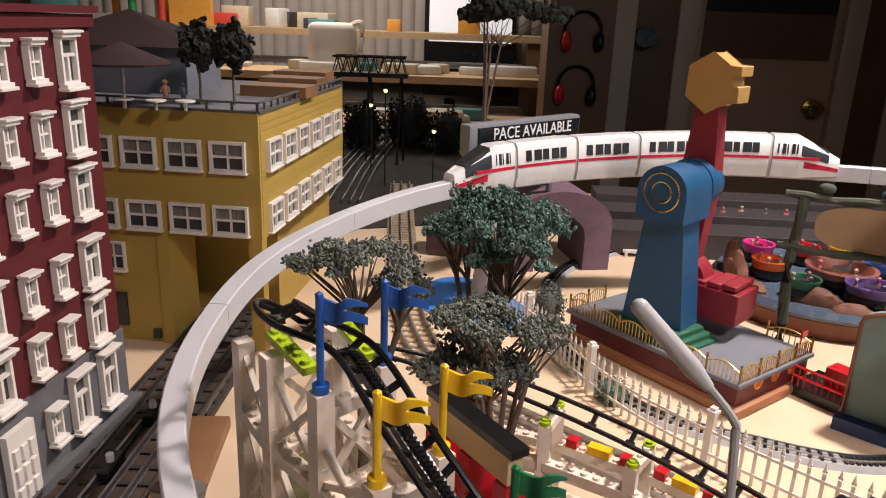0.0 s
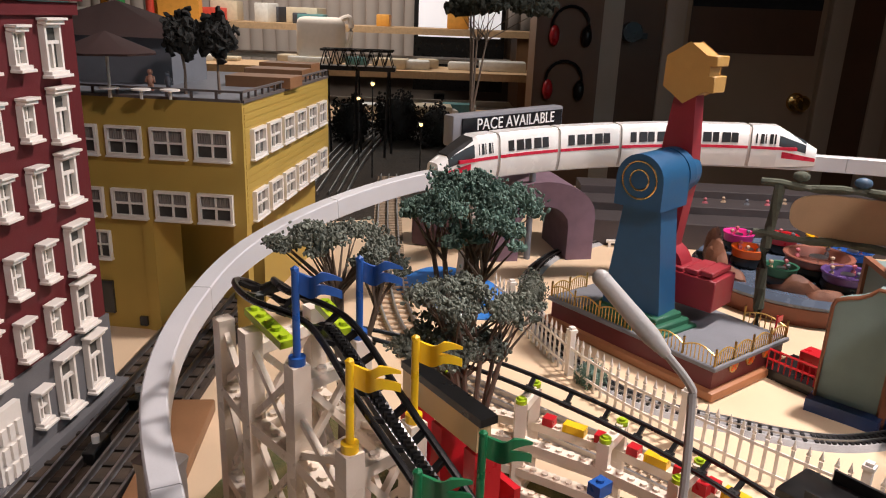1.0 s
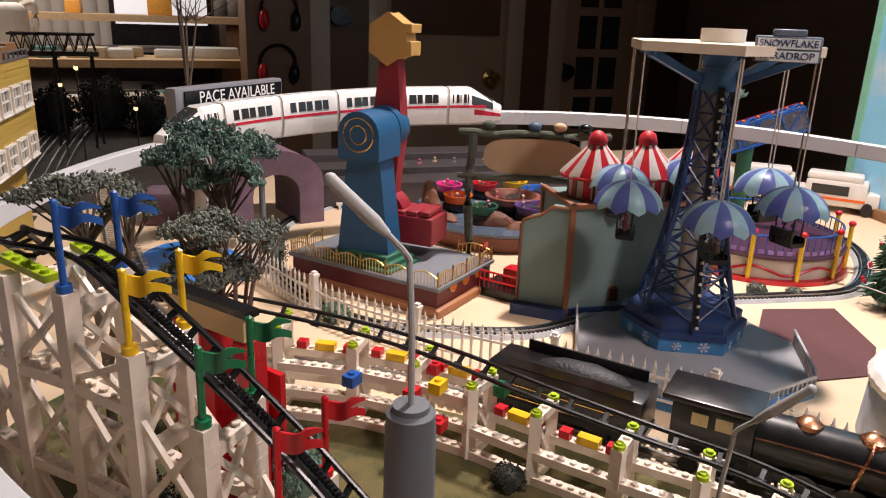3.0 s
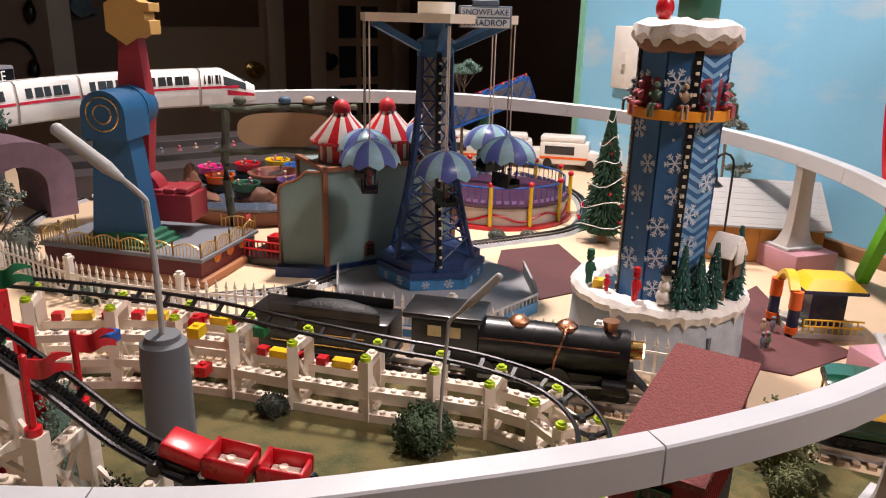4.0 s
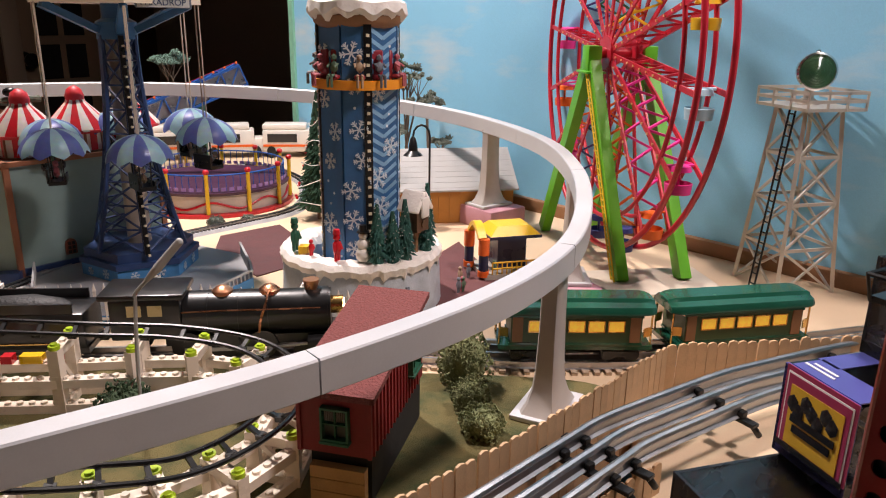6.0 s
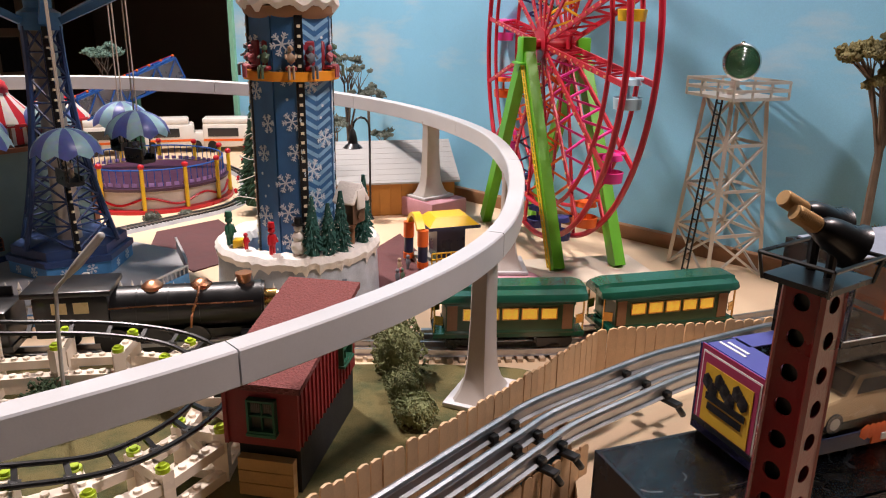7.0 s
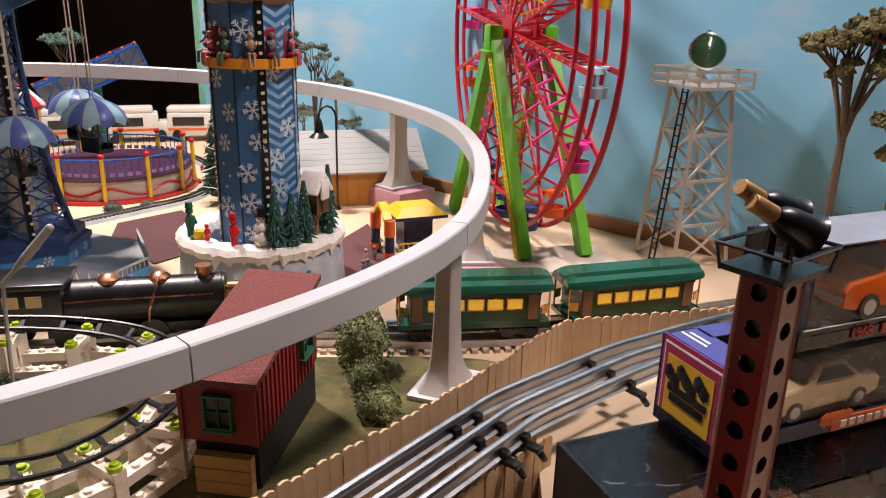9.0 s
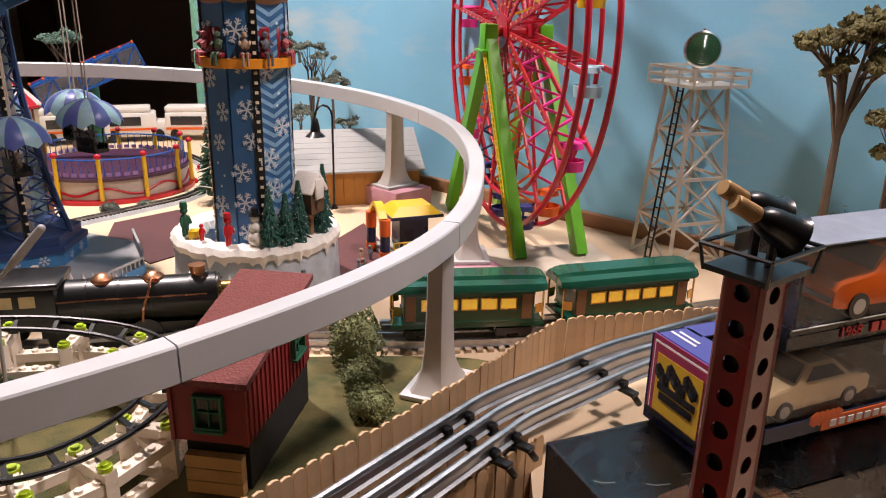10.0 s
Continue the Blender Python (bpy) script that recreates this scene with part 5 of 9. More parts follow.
for off in (-GAUGE, GAUGE):
    bm = B()
    tube(bm, offset_path(circuit, off), 0.0017, 8, True)
    part("rail", bm, BLACK, coaster)
n = len(circuit)
IN_, OUT_ = offset_path(circuit, -GAUGE, -0.001), offset_path(circuit, GAUGE, -0.001)
gone = 0.0
for i in range(n):
    gone += (circuit[i] - circuit[i - 1]).length
    if gone < (0.0125 if i < 50 else 0.021):
        continue
    gone = 0.0
    a, b = IN_[i], OUT_[i]
    mid = (a + b) / 2 + Vector((0, 0, -0.0045))
    bm = B()
    beam(bm, a, mid, 0.003, 0.0022)
    beam(bm, mid, b, 0.003, 0.0022)
    d = (circuit[(i + 1) % n] - circuit[i - 1]).normalized()
    beam(bm, mid - d * 0.003, mid + d * 0.003, 0.0045, 0.0032)
    part("sleeper", bm, BLACK, coaster)
bm = B()
lift = offset_path(circuit, 0.0, -0.0025)[0:46]
sweep(bm, lift, [(-0.0035, 0), (0.0035, 0), (0.0035, -0.004), (-0.0035, -0.004)])
for i in range(len(lift) - 1):
    for f in (0, 0.5):
        c = lift[i].lerp(lift[i + 1], f)
        box(bm, c.x, c.y, c.z + 0.001, 0.0032, 0.0032, 0.002)
part("lift_chain", bm, BLACK, coaster, "black lift chain")


def studs(bm, a, b, w=1):
    """Studs along the top of a plate from a to b."""
    a, b = Vector(a), Vector(b)
    d = b - a
    k = max(1, int(d.length / STUD))
    side = d.cross(Vector((0, 0, 1))).normalized()
    for i in range(k):
        for j in range(w):
            c = a + d * (i + 0.5) / k + side * STUD * (j - (w - 1) / 2)
            cyl(bm, c.x, c.y, c.z, 0.0024, 0.0017, seg=8)


def plank(parent, a, b, mat_=None, h=0.0064, w=1, name="brick_plate"):
    """A studded brick plate from a to b, whose top is at their height."""
    bm = B()
    a, b = Vector(a), Vector(b)
    beam(bm, a - Vector((0, 0, h / 2)), b - Vector((0, 0, h / 2)), STUD * w, h)
    studs(bm, a, b, w)
    return part(name, bm, mat_ or LEGO, parent)


def post(parent, x, y, z0, z1, w=1, cap=None, ang=0.0):
    bm = B()
    box(bm, 0, 0, (z1 - z0) / 2, STUD * w, STUD * w, z1 - z0)
    for k in range(1, int((z1 - z0) / 0.0096)):
        box(bm, 0, 0, 0.0096 * k, STUD * w + 0.0002, STUD * w + 0.0002, 0.0003)
    p = part("brick_post", bm, LEGO, parent, "", pose(x, y, z0, 0, 0, ang))
    if cap:
        bm = B()
        cyl(bm, 0, 0, z1 - z0, 0.0040, 0.003, seg=14)
        cyl(bm, 0, 0, z1 - z0 + 0.003, 0.0024, 0.0016, seg=10)
        part("round_cap", bm, cap, p, "lime green round stud")
    return p


def brace(parent, a, b):
    bm = B()
    beam(bm, a, b, 0.0030, 0.0034)
    part("cross_brace", bm, LEGO, parent)


# lift hill: two rows of columns, four bays
LEFT = [(-0.1025, 0.3662, 0.1672), (-0.0786, 0.3284, 0.1776), (-0.0491, 0.2956, 0.1757), (-0.0207, 0.2572, 0.1555), (0.0083, 0.224, 0.1292), (0.0368, 0.1941, 0.0976), (0.0646, 0.1658, 0.0687)]
RIGHT = [(-0.0518, 0.3628, 0.1777), (-0.0232, 0.3246, 0.1768), (0.0055, 0.2835, 0.1547), (0.0348, 0.2532, 0.1244), (0.0655, 0.2243, 0.0899), (0.0935, 0.1942, 0.0609)]
ANG = math.degrees(math.atan2(-0.037, 0.029))
for row in (LEFT, RIGHT):
    for x, y, z in row:
        post(coaster, x, y, 0.004, z, 1.15, None, ANG)
for row in (LEFT, RIGHT):
    for (x0, y0, z0), (x1, y1, z1) in zip(row, row[1:]):
        zt = min(z0, z1)
        levels = [zz for zz in (0.012, 0.070, 0.128) if zz < zt - 0.025]
        for zz in levels:
            plank(coaster, (x0, y0, zz), (x1, y1, zz), w=1)
        lo = levels[0] if levels else 0.01
        for u, v in zip(levels, levels[1:] + [zt]):
            brace(coaster, (x0, y0, u), (x1, y1, v - 0.006))
            brace(coaster, (x1, y1, u), (x0, y0, v - 0.006))
for (x0, y0, z0), (x1, y1, z1) in zip(LEFT[1:], RIGHT):
    zt = min(z0, z1) - 0.008
    for zz in (zt, zt - 0.046):
        if zz > 0.015:
            plank(coaster, (x0, y0, zz), (x1, y1, zz))
    if zt > 0.06:
        brace(coaster, (x0, y0, zt - 0.046), (x1, y1, zt))
        brace(coaster, (x1, y1, zt - 0.046), (x0, y0, zt))
for a, b in (((-0.0559, 0.3096), (-0.0805, 0.3414)), ((-0.0291, 0.3264), (-0.0462, 0.3538))):
    za = 0.1809
    plank(coaster, (*a, za), (*b, za + 0.004), LIME, 0.0040, 1, "lime_plate")
# flags
FLAGS = [(LEFT[2], BRICKBLUE, 0.047, "blue"), (RIGHT[1], BRICKBLUE, 0.042, "blue"), (LEFT[3], BRICKYEL, 0.042, "yellow"), (RIGHT[2], BRICKYEL, 0.042, "yellow"), (LEFT[4], BRICKGREEN, 0.040, "green"), (RIGHT[3], BRICKGREEN, 0.044, "green"), (LEFT[5], BRICKRED, 0.042, "red"), (RIGHT[4], BRICKRED, 0.044, "red")]
for (x, y, z), m_, h, col in FLAGS:
    fl = part("flag", B(), m_, coaster, col + " plastic flag", pose(x, y, z, 0, 0, -20))
    bm = B()
    cyl(bm, 0, 0, 0, 0.0040, 0.004, seg=14)
    cyl(bm, 0, 0, 0.004, 0.0018, h - 0.005, seg=10)
    ball(bm, 0, 0, h - 0.001, 0.0023, sub=1)
    fl.data = to_mesh("flag", bm, m_)
    bm = B()
    k = 9
    top = [Vector((0.001 + 0.0185 * j / k, 0.0016 * math.sin(j * 0.9), h - 0.002 - 0.0022 * math.sin(j * 0.7))) for j in range(k + 1)]
    vs = []
    for j, p in enumerate(top):
        gap = 0.0012 * max(0, j - 5)
        curl = Vector((0.0, 0.0006 * max(0, j - 6) ** 2, 0.0))
        vs.append([bm.verts.new(p + curl + Vector((0, 0.0007, -q))) for q in (0.0008 * max(0, j - 6), 0.0050 - gap * 0.5 + 0.0004 * max(0, j - 6), 0.0050 + gap * 0.7, 0.0102 + 0.0007 * max(0, j - 6))])
    for p, q in zip(vs, vs[1:]):
        for i in (0, 2):
            bm.faces.new((p[i], p[i + 1], q[i + 1], q[i]))
    for p, q in zip(vs[:6], vs[1:6]):
        bmesh.ops.contextual_create(bm, geom=[p[1], p[2], q[2], q[1]]) if (p[1].co - p[2].co).length > 1e-5 else None
    bmesh.ops.remove_doubles(bm, verts=bm.verts[:], dist=0.0001)
    bmesh.ops.solidify(bm, geom=bm.faces[:], thickness=0.0015)
    part("cloth", bm, m_, fl)
# station house
st = part("station_house", B(), BRICKRED, coaster, "red brick station with tan and black roof edge", facing(-0.0016, 0.3253, 0.0, 0.55, -0.835) @ Matrix.Scale(0.963, 4))
bm = B()
for x in (0.004, 0.034, 0.062):
    box(bm, x, 0.008, 0.075, 0.009, 0.016, 0.15)
box(bm, 0.034, 0.013, 0.05, 0.06, 0.004, 0.09)
box(bm, 0.034, 0.03, 0.06, 0.06, 0.004, 0.12)
st.data = to_mesh("station_house", bm, BRICKRED)
bm = B()
box(bm, 0.034, 0.004, 0.159, 0.066, 0.008, 0.014)
part("fascia", bm, BRICKTAN, st, "tan roof fascia")
bm = B()
box(bm, 0.034, 0.005, 0.168, 0.070, 0.010, 0.004)
part("roof", bm, BLACK, st)
# lower circuit trestles
idx = list(range(62, 180, 7))
inn = offset_path(circuit, 0.014)
out_ = offset_path(circuit, -0.014)
prev = None
rc = random.Random(9)
for k, i in enumerate(idx):
    z = circuit[i].z - 0.010
    a, b = inn[i], out_[i]
    post(coaster, a.x, a.y, 0.004, z, 1, LIME, 30 * k)
    post(coaster, b.x, b.y, 0.004, z, 1, LIME, 30 * k)
    plank(coaster, (a.x, a.y, z), (b.x, b.y, z))
    plank(coaster, (a.x, a.y, 0.010), (b.x, b.y, 0.010))
    brace(coaster, (a.x, a.y, 0.010), (b.x, b.y, z - 0.004))
    if prev:
        (pa, pb, pz) = prev
        lv = [0.0105, 0.030] + ([0.052] if min(z, pz) > 0.058 else [])
        for zz in lv:
            plank(coaster, (pa.x, pa.y, zz), (a.x, a.y, zz))
            plank(coaster, (pb.x, pb.y, zz), (b.x, b.y, zz))
        if k in (11, 12, 13, 14, 15):
            zz = lv[-1]
            for j, cm in enumerate((BRICKRED, BRICKYEL, BRICKRED)):
                q = pa.lerp(a, 0.2 + 0.3 * j)
                bm = B()
                box(bm, 0, 0, 0.003, 0.008 * (2 if cm is BRICKYEL else 1), 0.008, 0.006)
                part("coloured_brick", bm, cm, coaster, "", facing(q.x, q.y, zz + 0.0004, a.x - pa.x, a.y - pa.y))
    prev = (a, b, z)
for x, y, z, m_ in ((0.1161, 0.3596, 0.064, BRICKBLUE), (0.1587, 0.3525, 0.049, BRICKRED), (0.1738, 0.3359, 0.030, BRICKRED), (0.167, 0.3242, 0.068, BRICKYEL), (0.2238, 0.3377, 0.049, BRICKGREEN), (0.1882, 0.3821, 0.051, BRICKRED)):
    bm = B()
    box(bm, 0, 0, 0.004, 0.012, 0.009, 0.008)
    studs(bm, (-0.006, 0, 0.008), (0.006, 0, 0.008))
    part("coloured_brick", bm, m_, coaster, "", pose(x, y, z, 0, 0, 40))
# the little train at the foot of the hill
for k, i in enumerate((46, 52, 58)):
    p = circuit[i]
    d = (circuit[i + 1] - circuit[i - 1]).normalized()
    car = thing("coaster_car", Matrix.Translation(p) @ d.to_track_quat("X", "Z").to_matrix().to_4x4(), "red toy coaster car standing on the black rails", "coaster car", "cars of the toy coaster")
    bm = B()
    box(bm, 0, 0, 0.003, 0.022, 0.016, 0.006)
    soften(bm, 0.001, 1)
    part("chassis", bm, BLACK, car)
    bm = B()
    if k == 0:
        box(bm, 0.0, 0, 0.011, 0.024, 0.018, 0.009)
    else:
        for s in (-1, 1):
            box(bm, 0, s * 0.0090, 0.012, 0.024, 0.003, 0.012)
        box(bm, 0.0105, 0, 0.011, 0.003, 0.018, 0.010)
        box(bm, -0.0105, 0, 0.013, 0.003, 0.018, 0.014)
    soften(bm, 0.002, 2)
    part("body", bm, BRICKRED, car)
    if k:
        bm = B()
        box(bm, 0, 0, 0.0085, 0.017, 0.014, 0.003)
        for s in (-1, 1):
            cyl(bm, -0.002, s * 0.004, 0.010, 0.0024, 0.0018, seg=8)
        part("seat", bm, LEGO, car, "white studded seat")
    bm = B()
    for s in (-1, 1):
        cyl(bm, 0, 0, -0.002, 0.004, 0.004, seg=12, m=pose(s * 0.01, -0.011, 0.001, 90, 0, 0))
        cyl(bm, 0, 0, -0.002, 0.004, 0.004, seg=12, m=pose(s * 0.01, 0.011, 0.001, 90, 0, 0))
    part("wheel_set", bm, BLACK, car)

# ---- street lamps ----
la = thing("street_lamp", pose(0.115, 0.236, 0.004), "grey street lamp with slanted head on a thick grey post base", "street lamp", "street lamps")
bm = B()
lathe(bm, [(0.0155, 0), (0.0148, 0.004), (0.0140, 0.097), (0.0135, 0.102), (0.0135, 0.106), (0.0105, 0.108), (0.0100, 0.111), (0.004, 0.1115)], 28)
part("base", bm, GREYCYL, la)
bm = B()
pole = smooth([(0, 0, 0.110), (0.001, 0.004, 0.150), (0.0022, 0.0125, 0.182), (0.0012, 0.0140, 0.190), (-0.009, 0.0180, 0.202)], 5)
tube(bm, pole, 0.0018, 8)
part("pole", bm, LAMPGREY, la)
bm = B()
a, b = Vector((-0.0085, 0.0178, 0.2015)), Vector((-0.038, 0.029, 0.232))
rod(bm, a, a.lerp(b, 0.22), 0.0022, 12, 0.0040)
rod(bm, a.lerp(b, 0.22), a.lerp(b, 0.9), 0.0040, 12, 0.0036)
ball(bm, *a.lerp(b, 0.92), 0.0037, sub=2)
part("head", bm, mat("lamp_head", (0.45, 0.44, 0.42), 0.4), la)
lb = thing("street_lamp", pose(0.2755, 0.1735, 0.004), "thin grey street lamp with slanted head on the grass", "street lamp", "street lamps")
bm = B()
tube(bm, smooth([(0, 0, 0), (0.001, -0.001, 0.05), (0.003, -0.003, 0.093), (0.0035, -0.0040, 0.101), (0.008, -0.011, 0.110)], 5), 0.0013, 8)
part("pole", bm, LAMPGREY, lb)
bm = B()
rod(bm, (0.0075, -0.0105, 0.1095), (0.012, -0.017, 0.118), 0.0016, 10, 0.0030)
rod(bm, (0.012, -0.017, 0.118), (0.0215, -0.0295, 0.136), 0.0030, 10, 0.0026)
ball(bm, 0.0215, -0.0295, 0.136, 0.0027, sub=2)
part("head", bm, LAMPGREY, lb)

# ---- white picket fence ----
FENCE = [(0.0916, 0.8017), (0.1179, 0.7327), (0.1456, 0.6493), (0.1777, 0.5826), (0.22, 0.5247), (0.2689, 0.4691), (0.329, 0.4072), (0.3878, 0.3426), (0.4252, 0.2776), (0.4537, 0.2133), (0.4800, 0.1700), (0.5030, 0.1300)]
fpts = smooth([(x, y, 0) for x, y in FENCE], 30)
acc, nextp, count = 0.0, 0.0, 0
pf_ = thing("picket_fence", pose(0, 0, 0), "white plastic picket fence along the village edge", "fence")
picket_me, post_me = None, None
bm = B()
prism(bm, [(-0.0013, -0.0007), (0.0013, -0.0007), (0.0013, 0.0007), (-0.0013, 0.0007)], 0, 0.036)
box(bm, 0, 0, 0.038, 0.0034, 0.0014, 0.002)
cyl(bm, 0, 0, 0.039, 0.0015, 0.006, r2=0.0002, seg=6)
picket_me = to_mesh("picket", bm, WHITE)
bm = B()
box(bm, 0, 0, 0.023, 0.006, 0.006, 0.046)
box(bm, 0, 0, 0.047, 0.008, 0.008, 0.003)
box(bm, 0, 0, 0.0495, 0.005, 0.005, 0.003)
post_me = to_mesh("fence_post", bm, WHITE)
for i in range(len(fpts) - 1):
    d = fpts[i + 1] - fpts[i]
    while acc + d.length > nextp:
        p = fpts[i] + d * ((nextp - acc) / d.length)
        is_post = count % 14 == 4
        ob = new("fence_post" if is_post else "picket", post_me if is_post else picket_me)
        ob.parent = pf_
        ob.matrix_basis = facing(p.x, p.y, 0, d.x, d.y) @ pose(0, 0, 0, 0, ((count * 37) % 5 - 2) * 0.5, 0)
        nextp += 0.0098
        count += 1
    acc += d.length
for z in (0.010, 0.030):
    bm = B()
    sweep(bm, [p + Vector((0, 0, z)) for p in fpts[::4]], [(0.0006, -0.0012), (0.0018, -0.0012), (0.0018, 0.0012), (0.0006, 0.0012)])
    part("fence_rail", bm, WHITE, pf_)


# ---- main railway with its train ----
def three_rail(name, pts, gauge, rail_h, tie_w, tie_every, label, tie_mat, tie_h, z0, tubular=False):
    t = thing(name, pose(0, 0, 0), label, "model track")
    for off in (-gauge / 2, 0, gauge / 2):
        bm = B()
        pp = []
        for i, p in enumerate(pts):
            d = (pts[min(i + 1, len(pts) - 1)] - pts[max(i - 1, 0)]).normalized()
            s = d.cross(Vector((0, 0, 1))).normalized()
            pp.append(p + s * off + Vector((0, 0, z0)))
        if tubular:
            prof = [(-0.0032, 0), (0.0032, 0), (0.0032, 0.0006), (0.0008, 0.0014), (0.0008, rail_h * 0.62)] + [(0.0026 * math.cos(radians(a)), rail_h - 0.0026 + 0.0026 * math.sin(radians(a))) for a in (-40, 0, 45, 90, 135, 180, 220)] + [(-0.0008, rail_h * 0.62), (-0.0008, 0.0014), (-0.0032, 0.0006)]
        else:
            prof = [(-0.0014, 0), (0.0014, 0), (0.0006, 0.0012), (0.0011, rail_h), (-0.0011, rail_h), (-0.0006, 0.0012)]
        sweep(bm, pp, prof)
        part("rail", bm, STEEL, t)
    return t


ROUTE = [(-0.075, 1.5094), (-0.0636, 1.2759), (-0.0514, 1.0739), (-0.0387, 0.89), (-0.016, 0.7357), (0.0308, 0.6192), (0.1078, 0.5392), (0.177, 0.4787), (0.2357, 0.4145), (0.2895, 0.3459), (0.343, 0.2699), (0.3982, 0.2014), (0.4461, 0.1393), (0.4886, 0.0663), (0.5336, -0.0181), (0.5885, -0.0959), (0.6629, -0.1801), (0.7643, -0.2748)]
route = smooth([(x, y, 0) for x, y in ROUTE], 10)
rt = three_rail("main_track", route, 0.032, 0.006, 0.05, 0.03, "three-rail steel model railway track with pale ties", None, 0, 0.003)
acc = 0.0
bmt = B()
for i in range(0, len(route) - 1):
    d = route[i + 1] - route[i]
    k = max(1, round(d.length / 0.012))
    for j in range(k):
        p = route[i] + d * (j / k)
        tie = Matrix.Translation(p) @ d.to_track_quat("X", "Z").to_matrix().to_4x4()
        box(bmt, 0, 0, 0.0015, 0.005, 0.046, 0.003, tie)
ob = part("sleeper_bed", bmt, mat("tie_tan", (0.42, 0.32, 0.22), 0.7, vary=0.2), rt)
tagged(ob, kind="stuff")


def on_route(s):
    for a, b in zip(route, route[1:]):
        d = (b - a).length
        if s <= d:
            return a.lerp(b, s / d), (b - a).normalized()
        s -= d
    return route[-1], (route[-1] - route[-2]).normalized()


def s_near(x, y):
    s, best, val = 0.0, 9.0, 0.0
    for a, b in zip(route, route[1:]):
        if (a.xy - Vector((x, y))).length < best:
            best, val = (a.xy - Vector((x, y))).length, s
        s += (b - a).length
    return val


def carriage_pose(s0, s1):
    """A pose on the rails for a vehicle between two places of the route; own x points ahead."""
    a, b = on_route(s0)[0], on_route(s1)[0]
    c = (a + b) / 2
    return facing(c.x, c.y, 0.009, (b - a).x, (b - a).y)


def wheel(bm, x, y, r, w=0.003):
    cyl(bm, 0, 0, -w / 2, r, w, seg=20, m=pose(x, y, r, 90, 0, 0))


SN = s_near(0.428, 0.127)
lo = thing("steam_locomotive", carriage_pose(SN - 0.185, SN), "black model steam locomotive with copper trim on the track", "model locomotive")
bm = B()
cyl(bm, 0, 0, 0, 0.0185, 0.118, seg=28, m=pose(-0.030, 0, 0.036, 0, 90, 0))
cyl(bm, 0, 0, 0, 0.0195, 0.020, seg=28, m=pose(0.066, 0, 0.036, 0, 90, 0))
box(bm, 0.02, 0, 0.017, 0.13, 0.030, 0.008)
part("boiler", bm, LOCO, lo)
for x in (-0.012, 0.012, 0.036):
    bm = B()
    cyl(bm, 0, 0, 0, 0.0190, 0.0015, seg=28, m=pose(x, 0, 0.036, 0, 90, 0))
    part("boiler_band", bm, LOCO, lo)
bm = B()
box(bm, -0.058, 0, 0.038, 0.055, 0.040, 0.034)
box(bm, -0.060, 0, 0.0575, 0.066, 0.043, 0.005)
soften(bm, 0.0015)
cab = part("cab", bm, LOCO, lo)
for s in (-1, 1):
    for k in range(2):
        bm = B()
        box(bm, -0.066 + 0.016 * k, s * 0.0202, 0.046, 0.011, 0.001, 0.009)
        part("cab_window", bm, mat("cab_glow", (0.55, 0.42, 0.2), 0.3), cab)
bm = B()
cyl(bm, 0.072, 0, 0.053, 0.0050, 0.010, r2=0.0068, seg=16)
for x in (0.0, 0.038):
    lathe(bm, [(0.009, 0), (0.0085, 0.003), (0.005, 0.006), (0.001, 0.007)], 16, x, 0, 0.0525)
part("chimney", bm, COPPER, lo, "copper chimney and dome caps")
bm = B()
for s in (-1, 1):
    tube(bm, smooth([(-0.03, s * 0.0200, 0.044), (0.0, s * 0.0205, 0.045), (0.03, s * 0.0205, 0.045), (0.08, s * 0.020, 0.045)], 4), 0.0007, 5)
    tube(bm, smooth([(0.038, s * 0.008, 0.057), (0.036, s * 0.016, 0.048), (0.032, s * 0.0196, 0.036), (0.03, s * 0.018, 0.024)], 4), 0.0011, 5)
part("pipework", bm, COPPER, lo)
bm = B()
cyl(bm, 0, 0, 0, 0.0075, 0.012, seg=20, m=pose(0.086, 0, 0.040, 0, 90, 0))
hl = part("headlight", bm, BRASS, lo, "brass headlight")
bm = B()
cyl(bm, 0, 0, 0, 0.0055, 0.001, seg=20, m=pose(0.0983, 0, 0.040, 0, 90, 0))
part("lens", bm, BULB, hl)
bm = B()
for k, y in enumerate((-0.010, -0.005, 0, 0.005, 0.010)):
    rod(bm, (0.092, y, 0.018), (0.108, y * 0.5, 0.004), 0.0011, 5)
box(bm, 0.088, 0, 0.018, 0.010, 0.036, 0.006)
for s in (-1, 1):
    cyl(bm, 0, 0, -0.009, 0.0065, 0.018, seg=14, m=pose(0.078, s * 0.019, 0.014, 0, 90, 0))
part("pilot", bm, LOCO, lo)
for s in (-1, 1):
    for x in (-0.028, 0.002, 0.032):
        bm = B()
        wheel(bm, x, s * 0.0155, 0.0125)
        part("wheel", bm, LOCO, lo)
    for x in (-0.07, 0.064, 0.084):
        bm = B()
        wheel(bm, x, s * 0.0155, 0.007)
        part("wheel", bm, LOCO, lo)
    bm = B()
    box(bm, 0.002, s * 0.0185, 0.0105, 0.064, 0.0015, 0.003)
    rod(bm, (0.032, s * 0.0195, 0.0105), (0.074, s * 0.0195, 0.014), 0.0013, 6)
    part("side_rod", bm, STEEL, lo)
te = thing("coal_tender", carriage_pose(SN - 0.325, SN - 0.195), "black model coal tender behind the locomotive", "model tender")
bm = B()
box(bm, 0, 0, 0.030, 0.126, 0.040, 0.030)
soften(bm, 0.002)
box(bm, 0, 0, 0.013, 0.128, 0.036, 0.005)
part("body", bm, LOCO, te)
for s in (-1, 1):
    bm = B()
    box(bm, 0.005, s * 0.0186, 0.049, 0.10, 0.002, 0.008)
    part("coal_rail", bm, LOCO, te)
